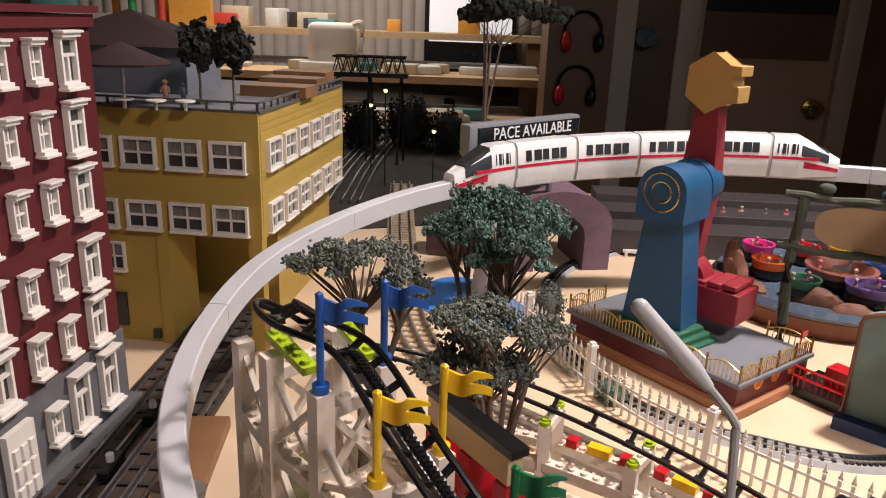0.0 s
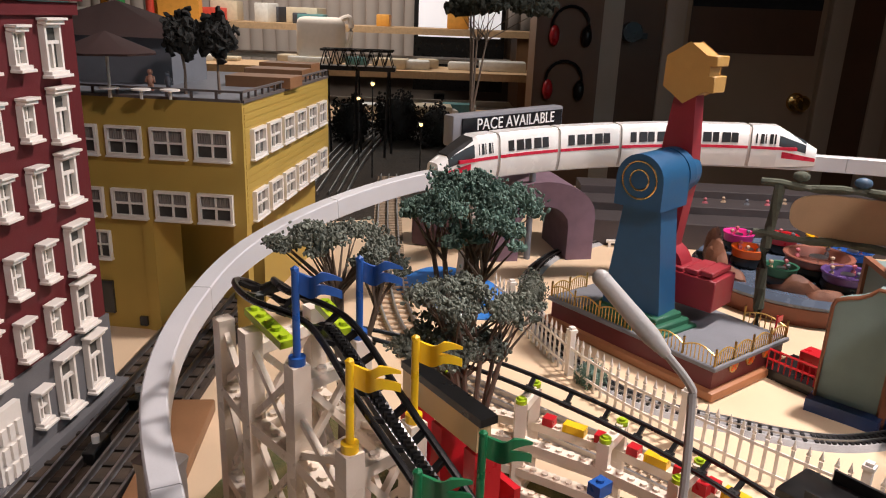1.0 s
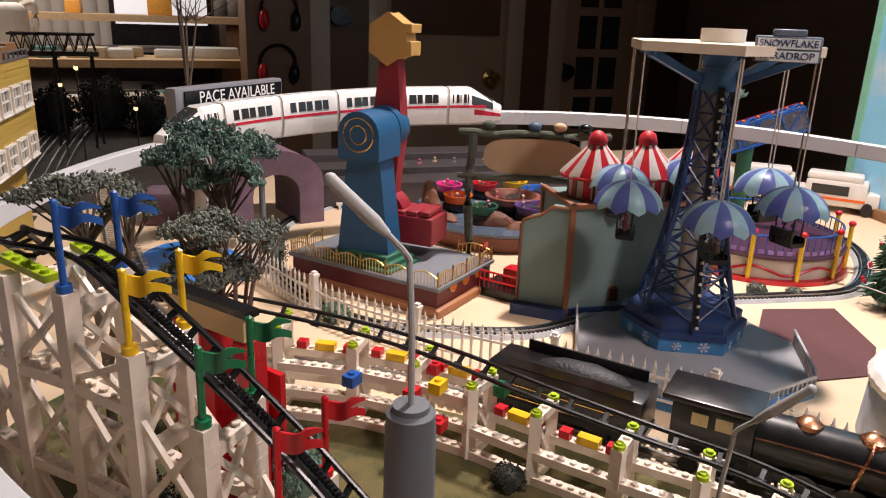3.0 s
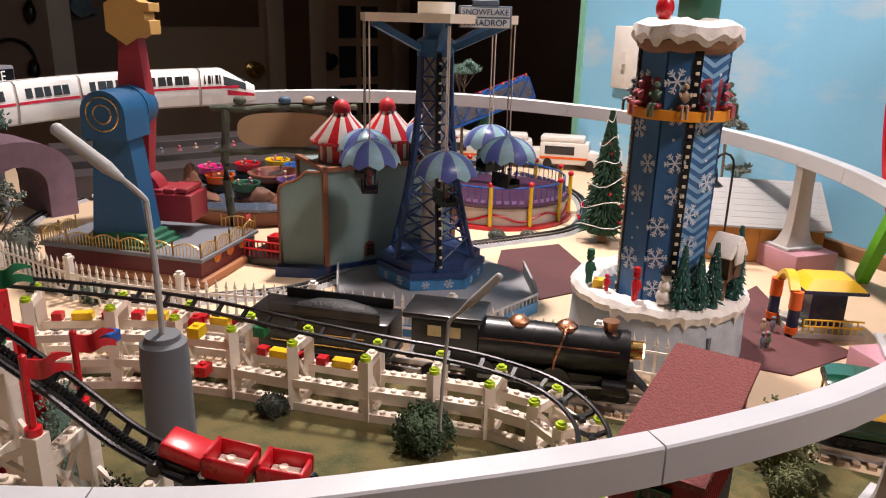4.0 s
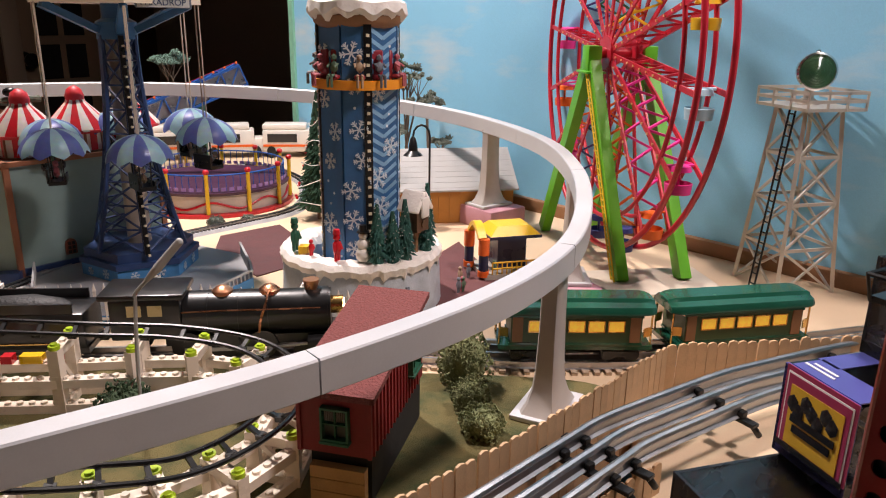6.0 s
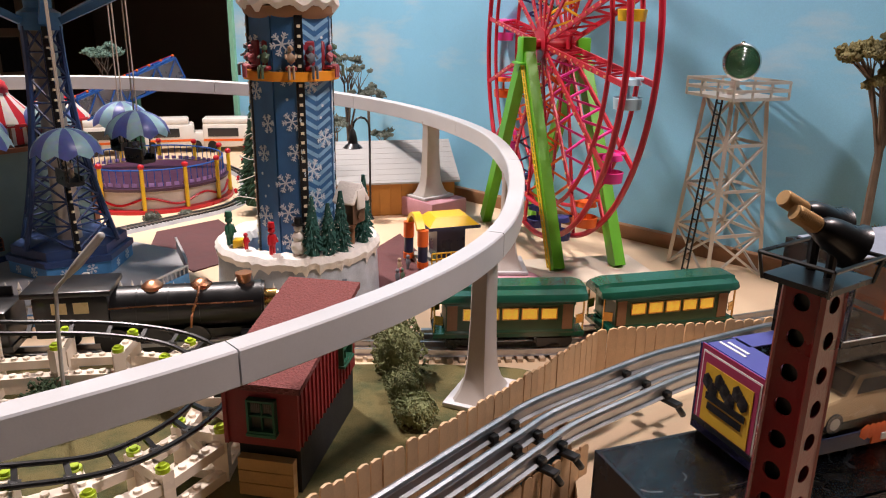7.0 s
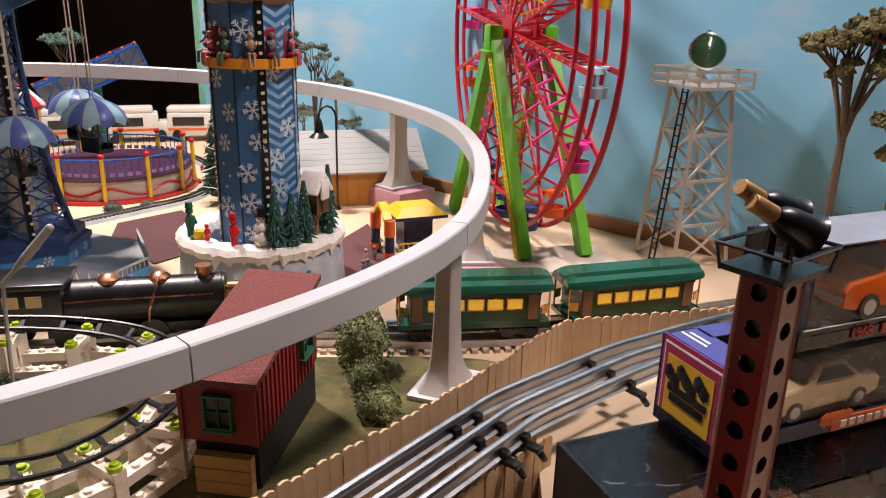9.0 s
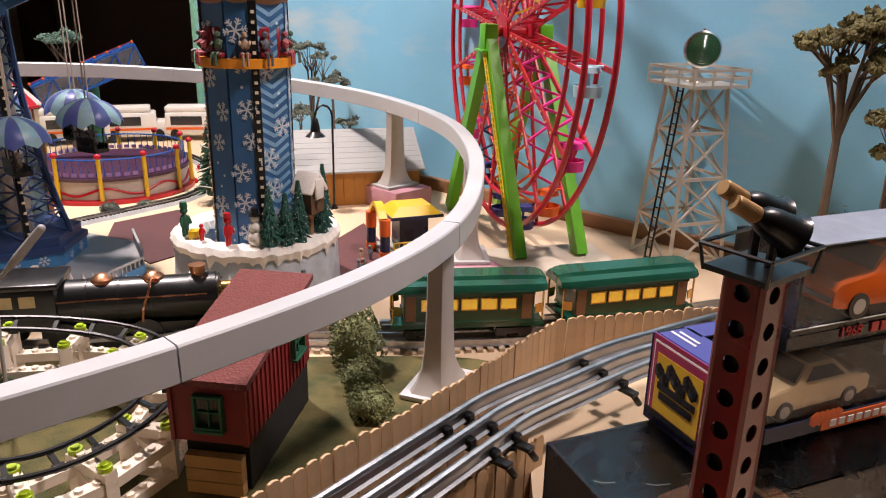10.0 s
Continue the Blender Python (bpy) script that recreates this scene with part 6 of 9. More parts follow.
bm = B()
ball(bm, 0.01, 0, 0.042, 0.016, 2.6, 1, 0.75)
part("coal", bm, mat("coal", (0.01, 0.01, 0.01), 0.6, vary=0.5, fine=400, bump=1.0), te)
for s in (-1, 1):
    bm = B()
    box(bm, 0, s * 0.0206, 0.030, 0.085, 0.0008, 0.001)
    box(bm, 0, s * 0.0206, 0.020, 0.085, 0.0008, 0.001)
    part("gold_line", bm, BRASS, te, "thin gold lining")
    for x in (-0.048, -0.032, 0.032, 0.048):
        bm = B()
        wheel(bm, x, s * 0.0155, 0.007)
        part("wheel", bm, LOCO, te)


def passenger_car(s0, s1):
    """A tinplate coach with a rounded roof and lit windows."""
    t = thing("passenger_car", carriage_pose(s0, s1), "green tinplate passenger car with glowing yellow windows", "model railway car", "passenger cars")
    L = s1 - s0 - 0.008
    bm = B()
    box(bm, 0, 0, 0.0285, L - 0.020, 0.038, 0.029)
    part("body", bm, OLIVE, t)
    bm = B()
    box(bm, 0, 0, 0.0125, L, 0.036, 0.004)
    box(bm, 0, 0, 0.0405, L - 0.018, 0.0392, 0.002)
    box(bm, 0, 0, 0.0165, L - 0.018, 0.0392, 0.002)
    part("sill", bm, GREENCAR, t)
    bm = B()
    prof = [(-0.0215, 0.0425), (-0.0215, 0.0445), (-0.019, 0.0485), (-0.012, 0.0505), (-0.010, 0.0535), (0.010, 0.0535), (0.012, 0.0505), (0.019, 0.0485), (0.0215, 0.0445), (0.0215, 0.0425)]
    rings = []
    for x, k in ((-L / 2 - 0.002, 0.78), (-L / 2 + 0.002, 0.92), (-L / 2 + 0.008, 1.0), (L / 2 - 0.008, 1.0), (L / 2 - 0.002, 0.92), (L / 2 + 0.002, 0.78)):
        rings.append([bm.verts.new((x, y * k, 0.0425 + (z - 0.0425) * k)) for y, z in prof])
    for a, b in zip(rings, rings[1:]):
        for i in range(len(prof)):
            bm.faces.new((a[i], a[(i + 1) % len(prof)], b[(i + 1) % len(prof)], b[i]))
    bm.faces.new(rings[0][::-1])
    bm.faces.new(rings[-1])
    part("roof", bm, GREENCAR, t, "glossy dark green rounded roof")
    nw = 5
    for s in (-1, 1):
        for k in range(nw):
            x = (k - (nw - 1) / 2) * (L - 0.046) / nw
            bm = B()
            for dx in (-1, 1):
                box(bm, x + dx * 0.0066, s * 0.0193, 0.032, 0.001, 0.001, 0.0105)
            for dz in (-1, 1):
                box(bm, x, s * 0.0193, 0.032 + dz * 0.0048, 0.0142, 0.001, 0.001)
            wn = part("window", bm, BRASS, t)
            bm = B()
            box(bm, x, s * 0.0192, 0.032, 0.0125, 0.0006, 0.0088)
            part("pane", bm, LIT, wn, "glowing yellow pane")
        for x in (-1, 1):
            bm = B()
            box(bm, x * (L / 2 - 0.0155), s * 0.0194, 0.029, 0.0085, 0.0008, 0.022)
            part("door", bm, BROWNWOOD, t, "brown door")
    for x in (-1, 1):
        for s in (-1, 1):
            bm = B()
            rod(bm, (x * (L / 2 - 0.001), s * 0.015, 0.014), (x * (L / 2 - 0.001), s * 0.015, 0.042), 0.0009, 5)
            beam(bm, (x * (L / 2 - 0.001), s * 0.015, 0.026), (x * (L / 2 - 0.008), s * 0.018, 0.026), 0.0008, 0.008)
            part("end_railing", bm, BRASS, t)
        bm = B()
        box(bm, x * L * 0.30, 0, 0.0085, 0.032, 0.024, 0.004)
        for s in (-1, 1):
            for dx in (-0.010, 0.010):
                wheel(bm, x * L * 0.30 + dx, s * 0.0155, 0.0062)
            box(bm, x * L * 0.30, s * 0.018, 0.007, 0.030, 0.002, 0.005)
        part("truck", bm, BLACK, t)
    bm = B()
    box(bm, -L / 2 - 0.004, 0, 0.010, 0.010, 0.004, 0.003)
    part("coupler", bm, STEEL, t)
    return t


SA = s_near(0.482, 0.006)
passenger_car(SA, SA + 0.136)
passenger_car(SA + 0.142, SA + 0.278)

# ---- wooden strip fence and the near track ----
wf = thing("wooden_stick_fence", pose(0, 0, 0), "pale wooden stick fence along the table edge", "fence")
bm = B()
tp = [(-0.0042, 0), (0.0042, 0), (0.0042, 1), (0.0032, 1.028), (0, 1.04), (-0.0032, 1.028), (-0.0042, 1)]
lo_ = [bm.verts.new((x, -0.0009, z * 0.085)) for x, z in tp]
hi_ = [bm.verts.new((x, 0.0009, z * 0.085)) for x, z in tp]
bm.faces.new(lo_)
bm.faces.new(hi_[::-1])
for i in range(len(tp)):
    bm.faces.new((lo_[i], lo_[(i + 1) % len(tp)], hi_[(i + 1) % len(tp)], hi_[i]))
stick_me = to_mesh("stick", bm, PALEWOOD)
rs = random.Random(2)
WF = [(0.02, 0.022), (0.140, -0.010), (0.254, -0.045), (0.392, -0.084), (0.537, -0.1155), (0.588, -0.174), (0.70, -0.320)]
for (x0, y0), (x1, y1) in zip(WF, WF[1:]):
    L = math.hypot(x1 - x0, y1 - y0)
    k = int(L / 0.0086)
    for j in range(k):
        f = (j + 0.5) / k
        ob = new("stick", stick_me)
        ob.parent = wf
        ob.matrix_basis = facing(x0 + (x1 - x0) * f, y0 + (y1 - y0) * f, -0.0475 + rs.uniform(-0.0015, 0.0010), x1 - x0, y1 - y0) @ pose(0, rs.uniform(-0.0004, 0.0004), 0, 0, rs.uniform(-0.6, 0.6), 0)
NEAR = [(-0.0178, -0.0283), (0.0717, -0.0448), (0.1635, -0.0643), (0.2366, -0.0817), (0.306, -0.0989), (0.3746, -0.116), (0.4078, -0.1253), (0.4563, -0.1474), (0.5091, -0.1731), (0.5395, -0.1919), (0.6198, -0.2474), (0.7449, -0.3471)]
for (x0, y0), (x1, y1) in zip(((0.02, -0.050), (0.215, -0.093), (0.288, -0.111), (0.363, -0.134)), ((0.215, -0.093), (0.288, -0.111), (0.363, -0.134), (0.408, -0.150))):
    k = max(1, int(math.hypot(x1 - x0, y1 - y0) / 0.0086))
    for j in range(k):
        f = (j + 0.5) / k
        ob = new("stick", stick_me)
        ob.parent = wf
        ob.matrix_basis = facing(x0 + (x1 - x0) * f, y0 + (y1 - y0) * f, -0.0665 + rs.uniform(-0.0015, 0.0010), x1 - x0, y1 - y0) @ pose(0, rs.uniform(-0.0004, 0.0004), 0, 0, rs.uniform(-0.6, 0.6), 0)
near = smooth([(x, y, 0) for x, y in NEAR], 8)
nt_ = three_rail("tubular_track", near, 0.036, 0.0115, 0.05, 0.03, "shiny tubular three-rail track with black clip ties", None, 0, 0.0255, True)
for x, y in ((0.1122, -0.0528), (0.3691, -0.1146), (0.39, -0.1204), (0.4883, -0.1628), (0.6077, -0.2387), (0.2366, -0.0817)):
    i = min(range(1, len(near) - 1), key=lambda q: (near[q].xy - Vector((x, y))).length)
    d = (near[i + 1] - near[i - 1])
    m_ = Matrix.Translation((near[i].x, near[i].y, 0.0245)) @ d.to_track_quat("X", "Z").to_matrix().to_4x4()
    bm = B()
    box(bm, 0, 0, -0.0008, 0.007, 0.064, 0.003)
    for s in (-1, 0, 1):
        box(bm, 0, s * 0.018, 0.003, 0.006, 0.010, 0.005)
    for s in (-1, 1):
        rod(bm, (0.0, s * 0.030, -0.002), (0.004, s * 0.033, -0.009), 0.0024, 8)
    soften(bm, 0.0006, 1)
    part("clip_tie", bm, TUBETIE, nt_, "", m_)
for x, y in ((0.1429, -0.0599), (0.6691, -0.2856)):
    bm = B()
    box(bm, x, y, 0.0105, 0.03, 0.03, 0.0235)
    part("riser_block", bm, PALEWOOD, nt_)

# ---- red hut ----
hu = thing("red_hut", facing(0.2918, -0.0123, 0.004, 0.954, 0.301), "red clapboard hut with shingle roof on a black crate base", "model building")
HX, HY, HB, HF, HR = 0.110, 0.0448, 0.0326, 0.072, 0.0909
bm = B()
pr = [(0, HB), (HX, HB), (HX, HR), (0, HF)]
v0 = [bm.verts.new((x, 0, z)) for x, z in pr]
v1 = [bm.verts.new((x, HY, z)) for x, z in pr]
bm.faces.new(v0)
bm.faces.new(v1[::-1])
for i in range(4):
    bm.faces.new((v0[i], v0[(i + 1) % 4], v1[(i + 1) % 4], v1[i]))
part("wall", bm, REDSIDING, hu)
for k in range(15):
    bm = B()
    x = 0.0035 + 0.0066 * k
    zt = HF + (HR - HF) * x / HX - 0.001
    box(bm, x, -0.0004, (HB + zt) / 2, 0.0012, 0.0016, zt - HB)
    part("batten", bm, REDSIDING, hu)
for y in (0.0006, HY - 0.0006):
    bm = B()
    box(bm, -0.0006, y, (HB + HF) / 2, 0.0016, 0.0024, HF - HB)
    part("corner_board", bm, REDSIDING, hu)
bm = B()
rp = [(-0.006, HF - 0.001), (-0.006, HF + 0.003), (HX + 0.003, HR + 0.0045), (HX + 0.003, HR + 0.0005)]
v0 = [bm.verts.new((x, -0.004, z)) for x, z in rp]
v1 = [bm.verts.new((x, HY + 0.003, z)) for x, z in rp]
bm.faces.new(v0)
bm.faces.new(v1[::-1])
for i in range(4):
    bm.faces.new((v0[i], v0[(i + 1) % 4], v1[(i + 1) % 4], v1[i]))
part("roof", bm, REDROOF, hu, "rough dark red shingle roof")
bm = B()
box(bm, HX / 2 + 0.002, 0.0205, HB / 2, HX - 0.006, 0.038, HB)
part("base", bm, HUTBASE, hu)
for k in range(3):
    bm = B()
    box(bm, -0.001, 0.020, 0.0045 + 0.0085 * k, 0.006, 0.034, 0.0078)
    part("crate_board", bm, CRATE, hu)
window_unit(hu, pose(-0.0005, 0.021, 0.043, 0, 0, -90), 0.017, 0.021, (2, 2), False, GREENPAINT)
window_unit(hu, pose(0.080, -0.0008, 0.052, 0, 0, 0), 0.020, 0.018, (2, 2), False, GREENPAINT)

# ---- boxed model cars and the floodlight tower ----
bx = facing(0.4145, -0.1931, 0, 0.7405, -0.672)
# own x: to the right along the shelf of boxes, own y: away from the camera (minus is towards it)
BOXBLUE = mat("box_blue", (0.06, 0.065, 0.30), 0.35, vary=0.1, bump=0.02)
BOXNAVY = mat("box_navy", (0.012, 0.02, 0.06), 0.3, vary=0.1, bump=0.02)
MAGENTA = mat("box_magenta", (0.32, 0.03, 0.09), 0.35, bump=0.02)
AMBER = mat("box_amber", (0.60, 0.36, 0.03), 0.35, bump=0.02)
BOXBLACK = mat("box_black", (0.010, 0.011, 0.014), 0.25, vary=0.1, bump=0.02)
PRINTORANGE = mat("print_orange", (0.65, 0.12, 0.02), 0.4, bump=0.02)


def toy_car(parent, m, paint, L=0.112):
    """A small model coupe: body shell, glass, wheels, bumpers."""
    c = part("model_car", B(), paint, parent, "", m)
    bm = B()
    prof = [(-0.5, 0.10), (-0.5, 0.20), (-0.46, 0.235), (-0.30, 0.25), (-0.16, 0.365), (0.08, 0.37), (0.21, 0.255), (0.46, 0.225), (0.5, 0.18), (0.5, 0.09), (0.42, 0.07), (-0.42, 0.07)]
    rings = []
    for y, k in ((-0.19, 0.94), (-0.175, 1.0), (0.175, 1.0), (0.19, 0.94)):
        rings.append([bm.verts.new((x * L, (y * (0.78 if z > 0.3 else 1.0)) * L, z * L * (k if z > 0.1 else 1))) for x, z in prof])
    for a, b in zip(rings, rings[1:]):
        for i in range(len(prof)):
            bm.faces.new((a[i], a[(i + 1) % len(prof)], b[(i + 1) % len(prof)], b[i]))
    bm.faces.new(rings[0][::-1])
    bm.faces.new(rings[-1])
    c.data = to_mesh("model_car", bm, paint)
    bm = B()
    for s in (-1, 1):
        w = [(-0.23, 0.262), (-0.13, 0.345), (0.06, 0.35), (0.15, 0.268)]
        vs = [bm.verts.new((x * L, s * (0.192 if z < 0.3 else 0.158) * L, z * L)) for x, z in w]
        bm.faces.new(vs)
    for x0, z0, x1, z1 in ((0.215, 0.262, 0.095, 0.362), (-0.29, 0.262, -0.175, 0.358)):
        e = 0.006 if x0 > 0 else -0.006
        vs = [bm.verts.new(((x0 + e) * L, -0.165 * L, z0 * L)), bm.verts.new(((x0 + e) * L, 0.165 * L, z0 * L)), bm.verts.new(((x1 + e) * L, 0.125 * L, z1 * L)), bm.verts.new(((x1 + e) * L, -0.125 * L, z1 * L))]
        bm.faces.new(vs)
    bmesh.ops.solidify(bm, geom=bm.faces[:], thickness=0.0006)
    part("glass", bm, GLASSDARK, c)
    for x in (-0.31, 0.31):
        for s in (-1, 1):
            bm = B()
            cyl(bm, 0, 0, -0.03 * L, 0.075 * L, 0.06 * L, seg=18, m=pose(x * L, s * 0.17 * L, 0.075 * L, 90, 0, 0))
            part("tyre", bm, BLACK, c)
            bm = B()
            cyl(bm, 0, 0, -0.032 * L, 0.045 * L, 0.064 * L, seg=14, m=pose(x * L, s * 0.17 * L, 0.075 * L, 90, 0, 0))
            part("hub", bm, STEEL, c)
    bm = B()
    for s in (-1, 1):
        box(bm, s * 0.503 * L, 0, 0.125 * L, 0.02 * L, 0.36 * L, 0.03 * L)
    part("bumper", bm, STEEL, c)
    return c


def window_box(name, x0, y0, z0, L, D, H, shell, label):
    """A card box with a clear front and top: floor, back, ends, clear film."""
    t = thing(name, bx @ pose(x0, y0, z0), label, "boxed model car", "boxed model cars")
    bm = B()
    box(bm, L / 2, 0, 0.004, L, D, 0.008)
    part("card_floor", bm, BOXBLACK, t)
    bm = B()
    box(bm, L / 2, D / 2 - 0.001, H / 2, L, 0.002, H)
    part("card_back", bm, BOXBLACK, t)
    for x in (0.001, L - 0.001):
        bm = B()
        box(bm, x, 0, H / 2 + 0.0002, 0.002, D, H)
        part("card_end", bm, shell, t)
    bm = B()
    box(bm, L / 2, 0, H - 0.0004, L - 0.004, D - 0.004, 0.0006)
    box(bm, L / 2, -D / 2 + 0.0004, H / 2 + 0.006, L - 0.004, 0.0006, H - 0.014)
    ob = part("clear_window", bm, CLEAR, t, "clear plastic window")
    ob.visible_shadow = False
    return t


D1, H1 = 0.049, 0.0518
b1 = window_box("model_car_box", 0.0, -0.0463, 0.0548, 0.190, D1, H1, BOXBLUE, "blue window box with a cream model car")
for z, y0, w_, h_, m_, o in ((0.030, 0, 0.048, 0.046, MAGENTA, 0.0004), (0.029, 0.0, 0.044, 0.042, PAPER, 0.0008), (0.029, 0, 0.042, 0.040, MAGENTA, 0.0011), (0.027, 0, 0.036, 0.034, AMBER, 0.0015)):
    bm = B()
    box(bm, -o, y0 - 0.002, z, 0.0006, w_, h_)
    part("printed_panel", bm, m_, b1)
bm = B()
for k in range(7):
    ball(bm, -0.0022, -0.014 + 0.0045 * k, 0.034 + 0.004 * math.sin(k * 2.1), 0.0042, 0.15, 1, 1.2, 1)
box(bm, -0.0022, -0.002, 0.026, 0.0006, 0.03, 0.004)
box(bm, -0.0022, -0.002, 0.0205, 0.0006, 0.026, 0.004)
box(bm, -0.0020, -0.002, 0.008, 0.0006, 0.046, 0.003)
part("print_mark", bm, BOXBLACK, b1, "dark printed shapes")
bm = B()
box(bm, 0.012, -0.001, H1 + 0.0004, 0.020, D1 - 0.004, 0.0006)
box(bm, 0.035, D1 / 2 - 0.008, H1 + 0.0004, 0.03, 0.014, 0.0006)
part("top_flap", bm, mat("box_violet", (0.075, 0.08, 0.30), 0.35, bump=0.02), b1, "violet-blue card flap")
bm = B()
for k in range(2):
    box(bm, 0.009 + 0.004 * k, 0.010, H1 + 0.0010, 0.0016, 0.020 - 0.004 * k, 0.0004)
part("print_bar", bm, PAPER, b1, "white printed bars")
toy_car(b1, pose(0.079, -0.006, 0.0105, 0, 0, 182), mat("paint_cream", (0.50, 0.36, 0.20), 0.25, vary=0.04, coat=0.5, bump=0), 0.080)
bm = B()
box(bm, 0.10, -D1 / 2 - 0.0006, 0.006, 0.12, 0.001, 0.009)
part("printed_strip", bm, BOXNAVY, b1)
bm = B()
box(bm, 0.115, -D1 / 2 - 0.0016, 0.006, 0.07, 0.001, 0.008)
for k in range(5):
    ball(bm, 0.075 + 0.004 * k, -D1 / 2 - 0.0016, 0.010, 0.005, 1, 0.12, 1, 1)
part("printed_label", bm, PRINTORANGE, b1, "orange printed label")
bm = B()
for k in range(9):
    box(bm, 0.088 + 0.0066 * k, -D1 / 2 - 0.0026, 0.006, 0.0042, 0.0006, 0.004)
part("print_bar", bm, PAPER, b1, "white printed bars")
b2 = window_box("model_car_box", -0.066, -0.066, 0.0, 0.20, 0.078, 0.0542, BOXBLACK, "shrink-wrapped black window box lying under the others")
bm = B()
for k in range(6):
    box(bm, 0.006 + 0.002 * (k % 2), 0.03 - 0.0022 * k, 0.0300, 0.007, 0.0007, 0.0006)
part("print_bar", bm, PAPER, b2)
rb = random.Random(5)
# white threads that paint the film's glints as plain colour
bm = B()
for k in range(9):
    x, y = rb.uniform(0.005, 0.08), rb.uniform(-0.036, 0.036)
    a = rb.uniform(0, 6.28)
    tube(bm, [Vector((x + 0.008 * j * math.cos(a + 0.3 * j), y + 0.006 * j * math.sin(a + 0.3 * j) * 0.6, 0.0298)) for j in range(3)], 0.00025, 4)
part("film_crease", bm, PAPER, b2, "white threads standing in for glints on the shrink film")
toy_car(b2, pose(0.09, 0, 0.009, 0, 0, 180), mat("paint_bronze", (0.12, 0.06, 0.03), 0.25, bump=0, coat=0.5), 0.07)
b3 = window_box("model_car_box", 0.050, -0.0435, 0.1068, 0.190, 0.046, 0.056, CLEAR, "clear display box with an orange model car on a black base")
bm = B()
box(bm, 0.095, 0.0, 0.0062, 0.188, 0.0450, 0.0120)
soften(bm, 0.0008, 1)
part("plinth", bm, BOXBLACK, b3)
bm = B()
prism(bm, [(0.0, -0.0232), (0.0, 0.004), (0.0008, 0.004), (0.0008, -0.0232)], 0.0124, 0.050)
part("inner_card", bm, BOXBLACK, b3, "black card inside the end", pose(0.003, 0, 0))
bm = B()
cyl(bm, 0, 0, 0, 0.0022, 0.0006, seg=16, m=pose(0.0020, -0.012, 0.036, 0, -90, 0))
part("red_dot", bm, BRICKRED, b3)
toy_car(b3, pose(0.078, -0.004, 0.0124, 0, 0, 180), mat("paint_orange", (0.72, 0.13, 0.015), 0.2, vary=0.03, coat=0.6, bump=0), 0.100)
words("1968", 0.0085, b3, BRICKRED, pose(0.045, -0.0236, 0.0055, 90, 0, 0))
for k in range(5):
    bm = B()
    box(bm, 0.063 + 0.0072 * k, -0.0236, 0.0056, 0.0052, 0.0008, 0.0056)
    part("print_bar", bm, BRICKRED, b3, "red printed bar")
bm = B()
box(bm, 0.095, -0.0234, 0.0121, 0.186, 0.0006, 0.0005)
part("print_line", bm, PAPER, b3, "thin white printed line")
bm = B()
box(bm, 0.097, 0.0, 0.0566, 0.182, 0.042, 0.0008)
part("top_card", bm, mat("card_grey", (0.30, 0.33, 0.40), 0.18, bump=0.02), b3, "grey-blue glossy top card")

Q = 0.73
fl = thing("floodlight_tower", pose(0.287, -0.2585, 0.0, 0, 0, -28), "red perforated toy floodlight tower with black lamp platform", "toy tower")
TH = 0.188
REDTIN = mat("red_tin", (0.15, 0.003, 0.005), 0.3, vary=0.15, scale=40, coat=0.25)
for sx in (-1, 1):
    for sy in (-1, 1):
        bm = B()
        beam(bm, (sx * 0.0112 * Q, sy * 0.0112 * Q, 0.004), (sx * 0.0098 * Q, sy * 0.0098 * Q, TH), 0.002, 0.002)
        part("corner_angle", bm, REDTIN, fl)
for k in range(4):
    m_ = pose(0, 0, 0, 0, 0, 90 * k)
    bm = B()
    nh = 13
    for j in range(nh):
        z0, z1 = 0.006 + (TH - 0.006) * j / nh, 0.006 + (TH - 0.006) * (j + 1) / nh
        w0, w1 = (0.0112 - 0.0014 * z0 / TH) * Q, (0.0112 - 0.0014 * z1 / TH) * Q
        zc, r = (z0 + z1) / 2, (0.0058 - 0.0012 * j / nh) * Q
        yo = -(w0 + w1) / 2
        ring = [bm.verts.new((r * math.cos(2 * math.pi * i / 16), yo, zc + r * math.sin(2 * math.pi * i / 16))) for i in range(16)]
        edge = []
        for i in range(16):
            a = 2 * math.pi * i / 16
            c, s = math.cos(a), math.sin(a)
            q = 1 / max(abs(c), abs(s))
            edge.append(bm.verts.new((c * q * (w0 + w1) / 2, yo, zc + s * q * (z1 - z0) / 2)))
        for i in range(16):
            bm.faces.new((ring[i], ring[(i + 1) % 16], edge[(i + 1) % 16], edge[i]))
    bmesh.ops.remove_doubles(bm, verts=bm.verts[:], dist=0.0004)
    bmesh.ops.solidify(bm, geom=bm.faces[:], thickness=0.0007)
    part("perforated_plate", bm, REDTIN, fl, "", m_)
bm = B()
box(bm, 0, 0, 0.003, 0.030, 0.030, 0.006)
part("foot", bm, BLACK, fl)
bm = B()
box(bm, 0, 0, TH / 2, 0.0125 * Q, 0.0125 * Q, TH - 0.01)
part("core", bm, LOCO, fl)
bm = B()
box(bm, 0, 0, TH + 0.001, 0.040 * Q, 0.034 * Q, 0.0022)
part("platform", bm, BLACK, fl)
bm = B()
for sx in (-1, 1):
    for sy in (-1, 1):
        rod(bm, (sx * 0.020 * Q, sy * 0.017 * Q, TH), (sx * 0.0225 * Q, sy * 0.019 * Q, TH + 0.010), 0.0007, 5)
for sx in (-1, 1):
    rod(bm, (sx * 0.0225 * Q, -0.019 * Q, TH + 0.010), (sx * 0.0225 * Q, 0.019 * Q, TH + 0.010), 0.0008, 5)
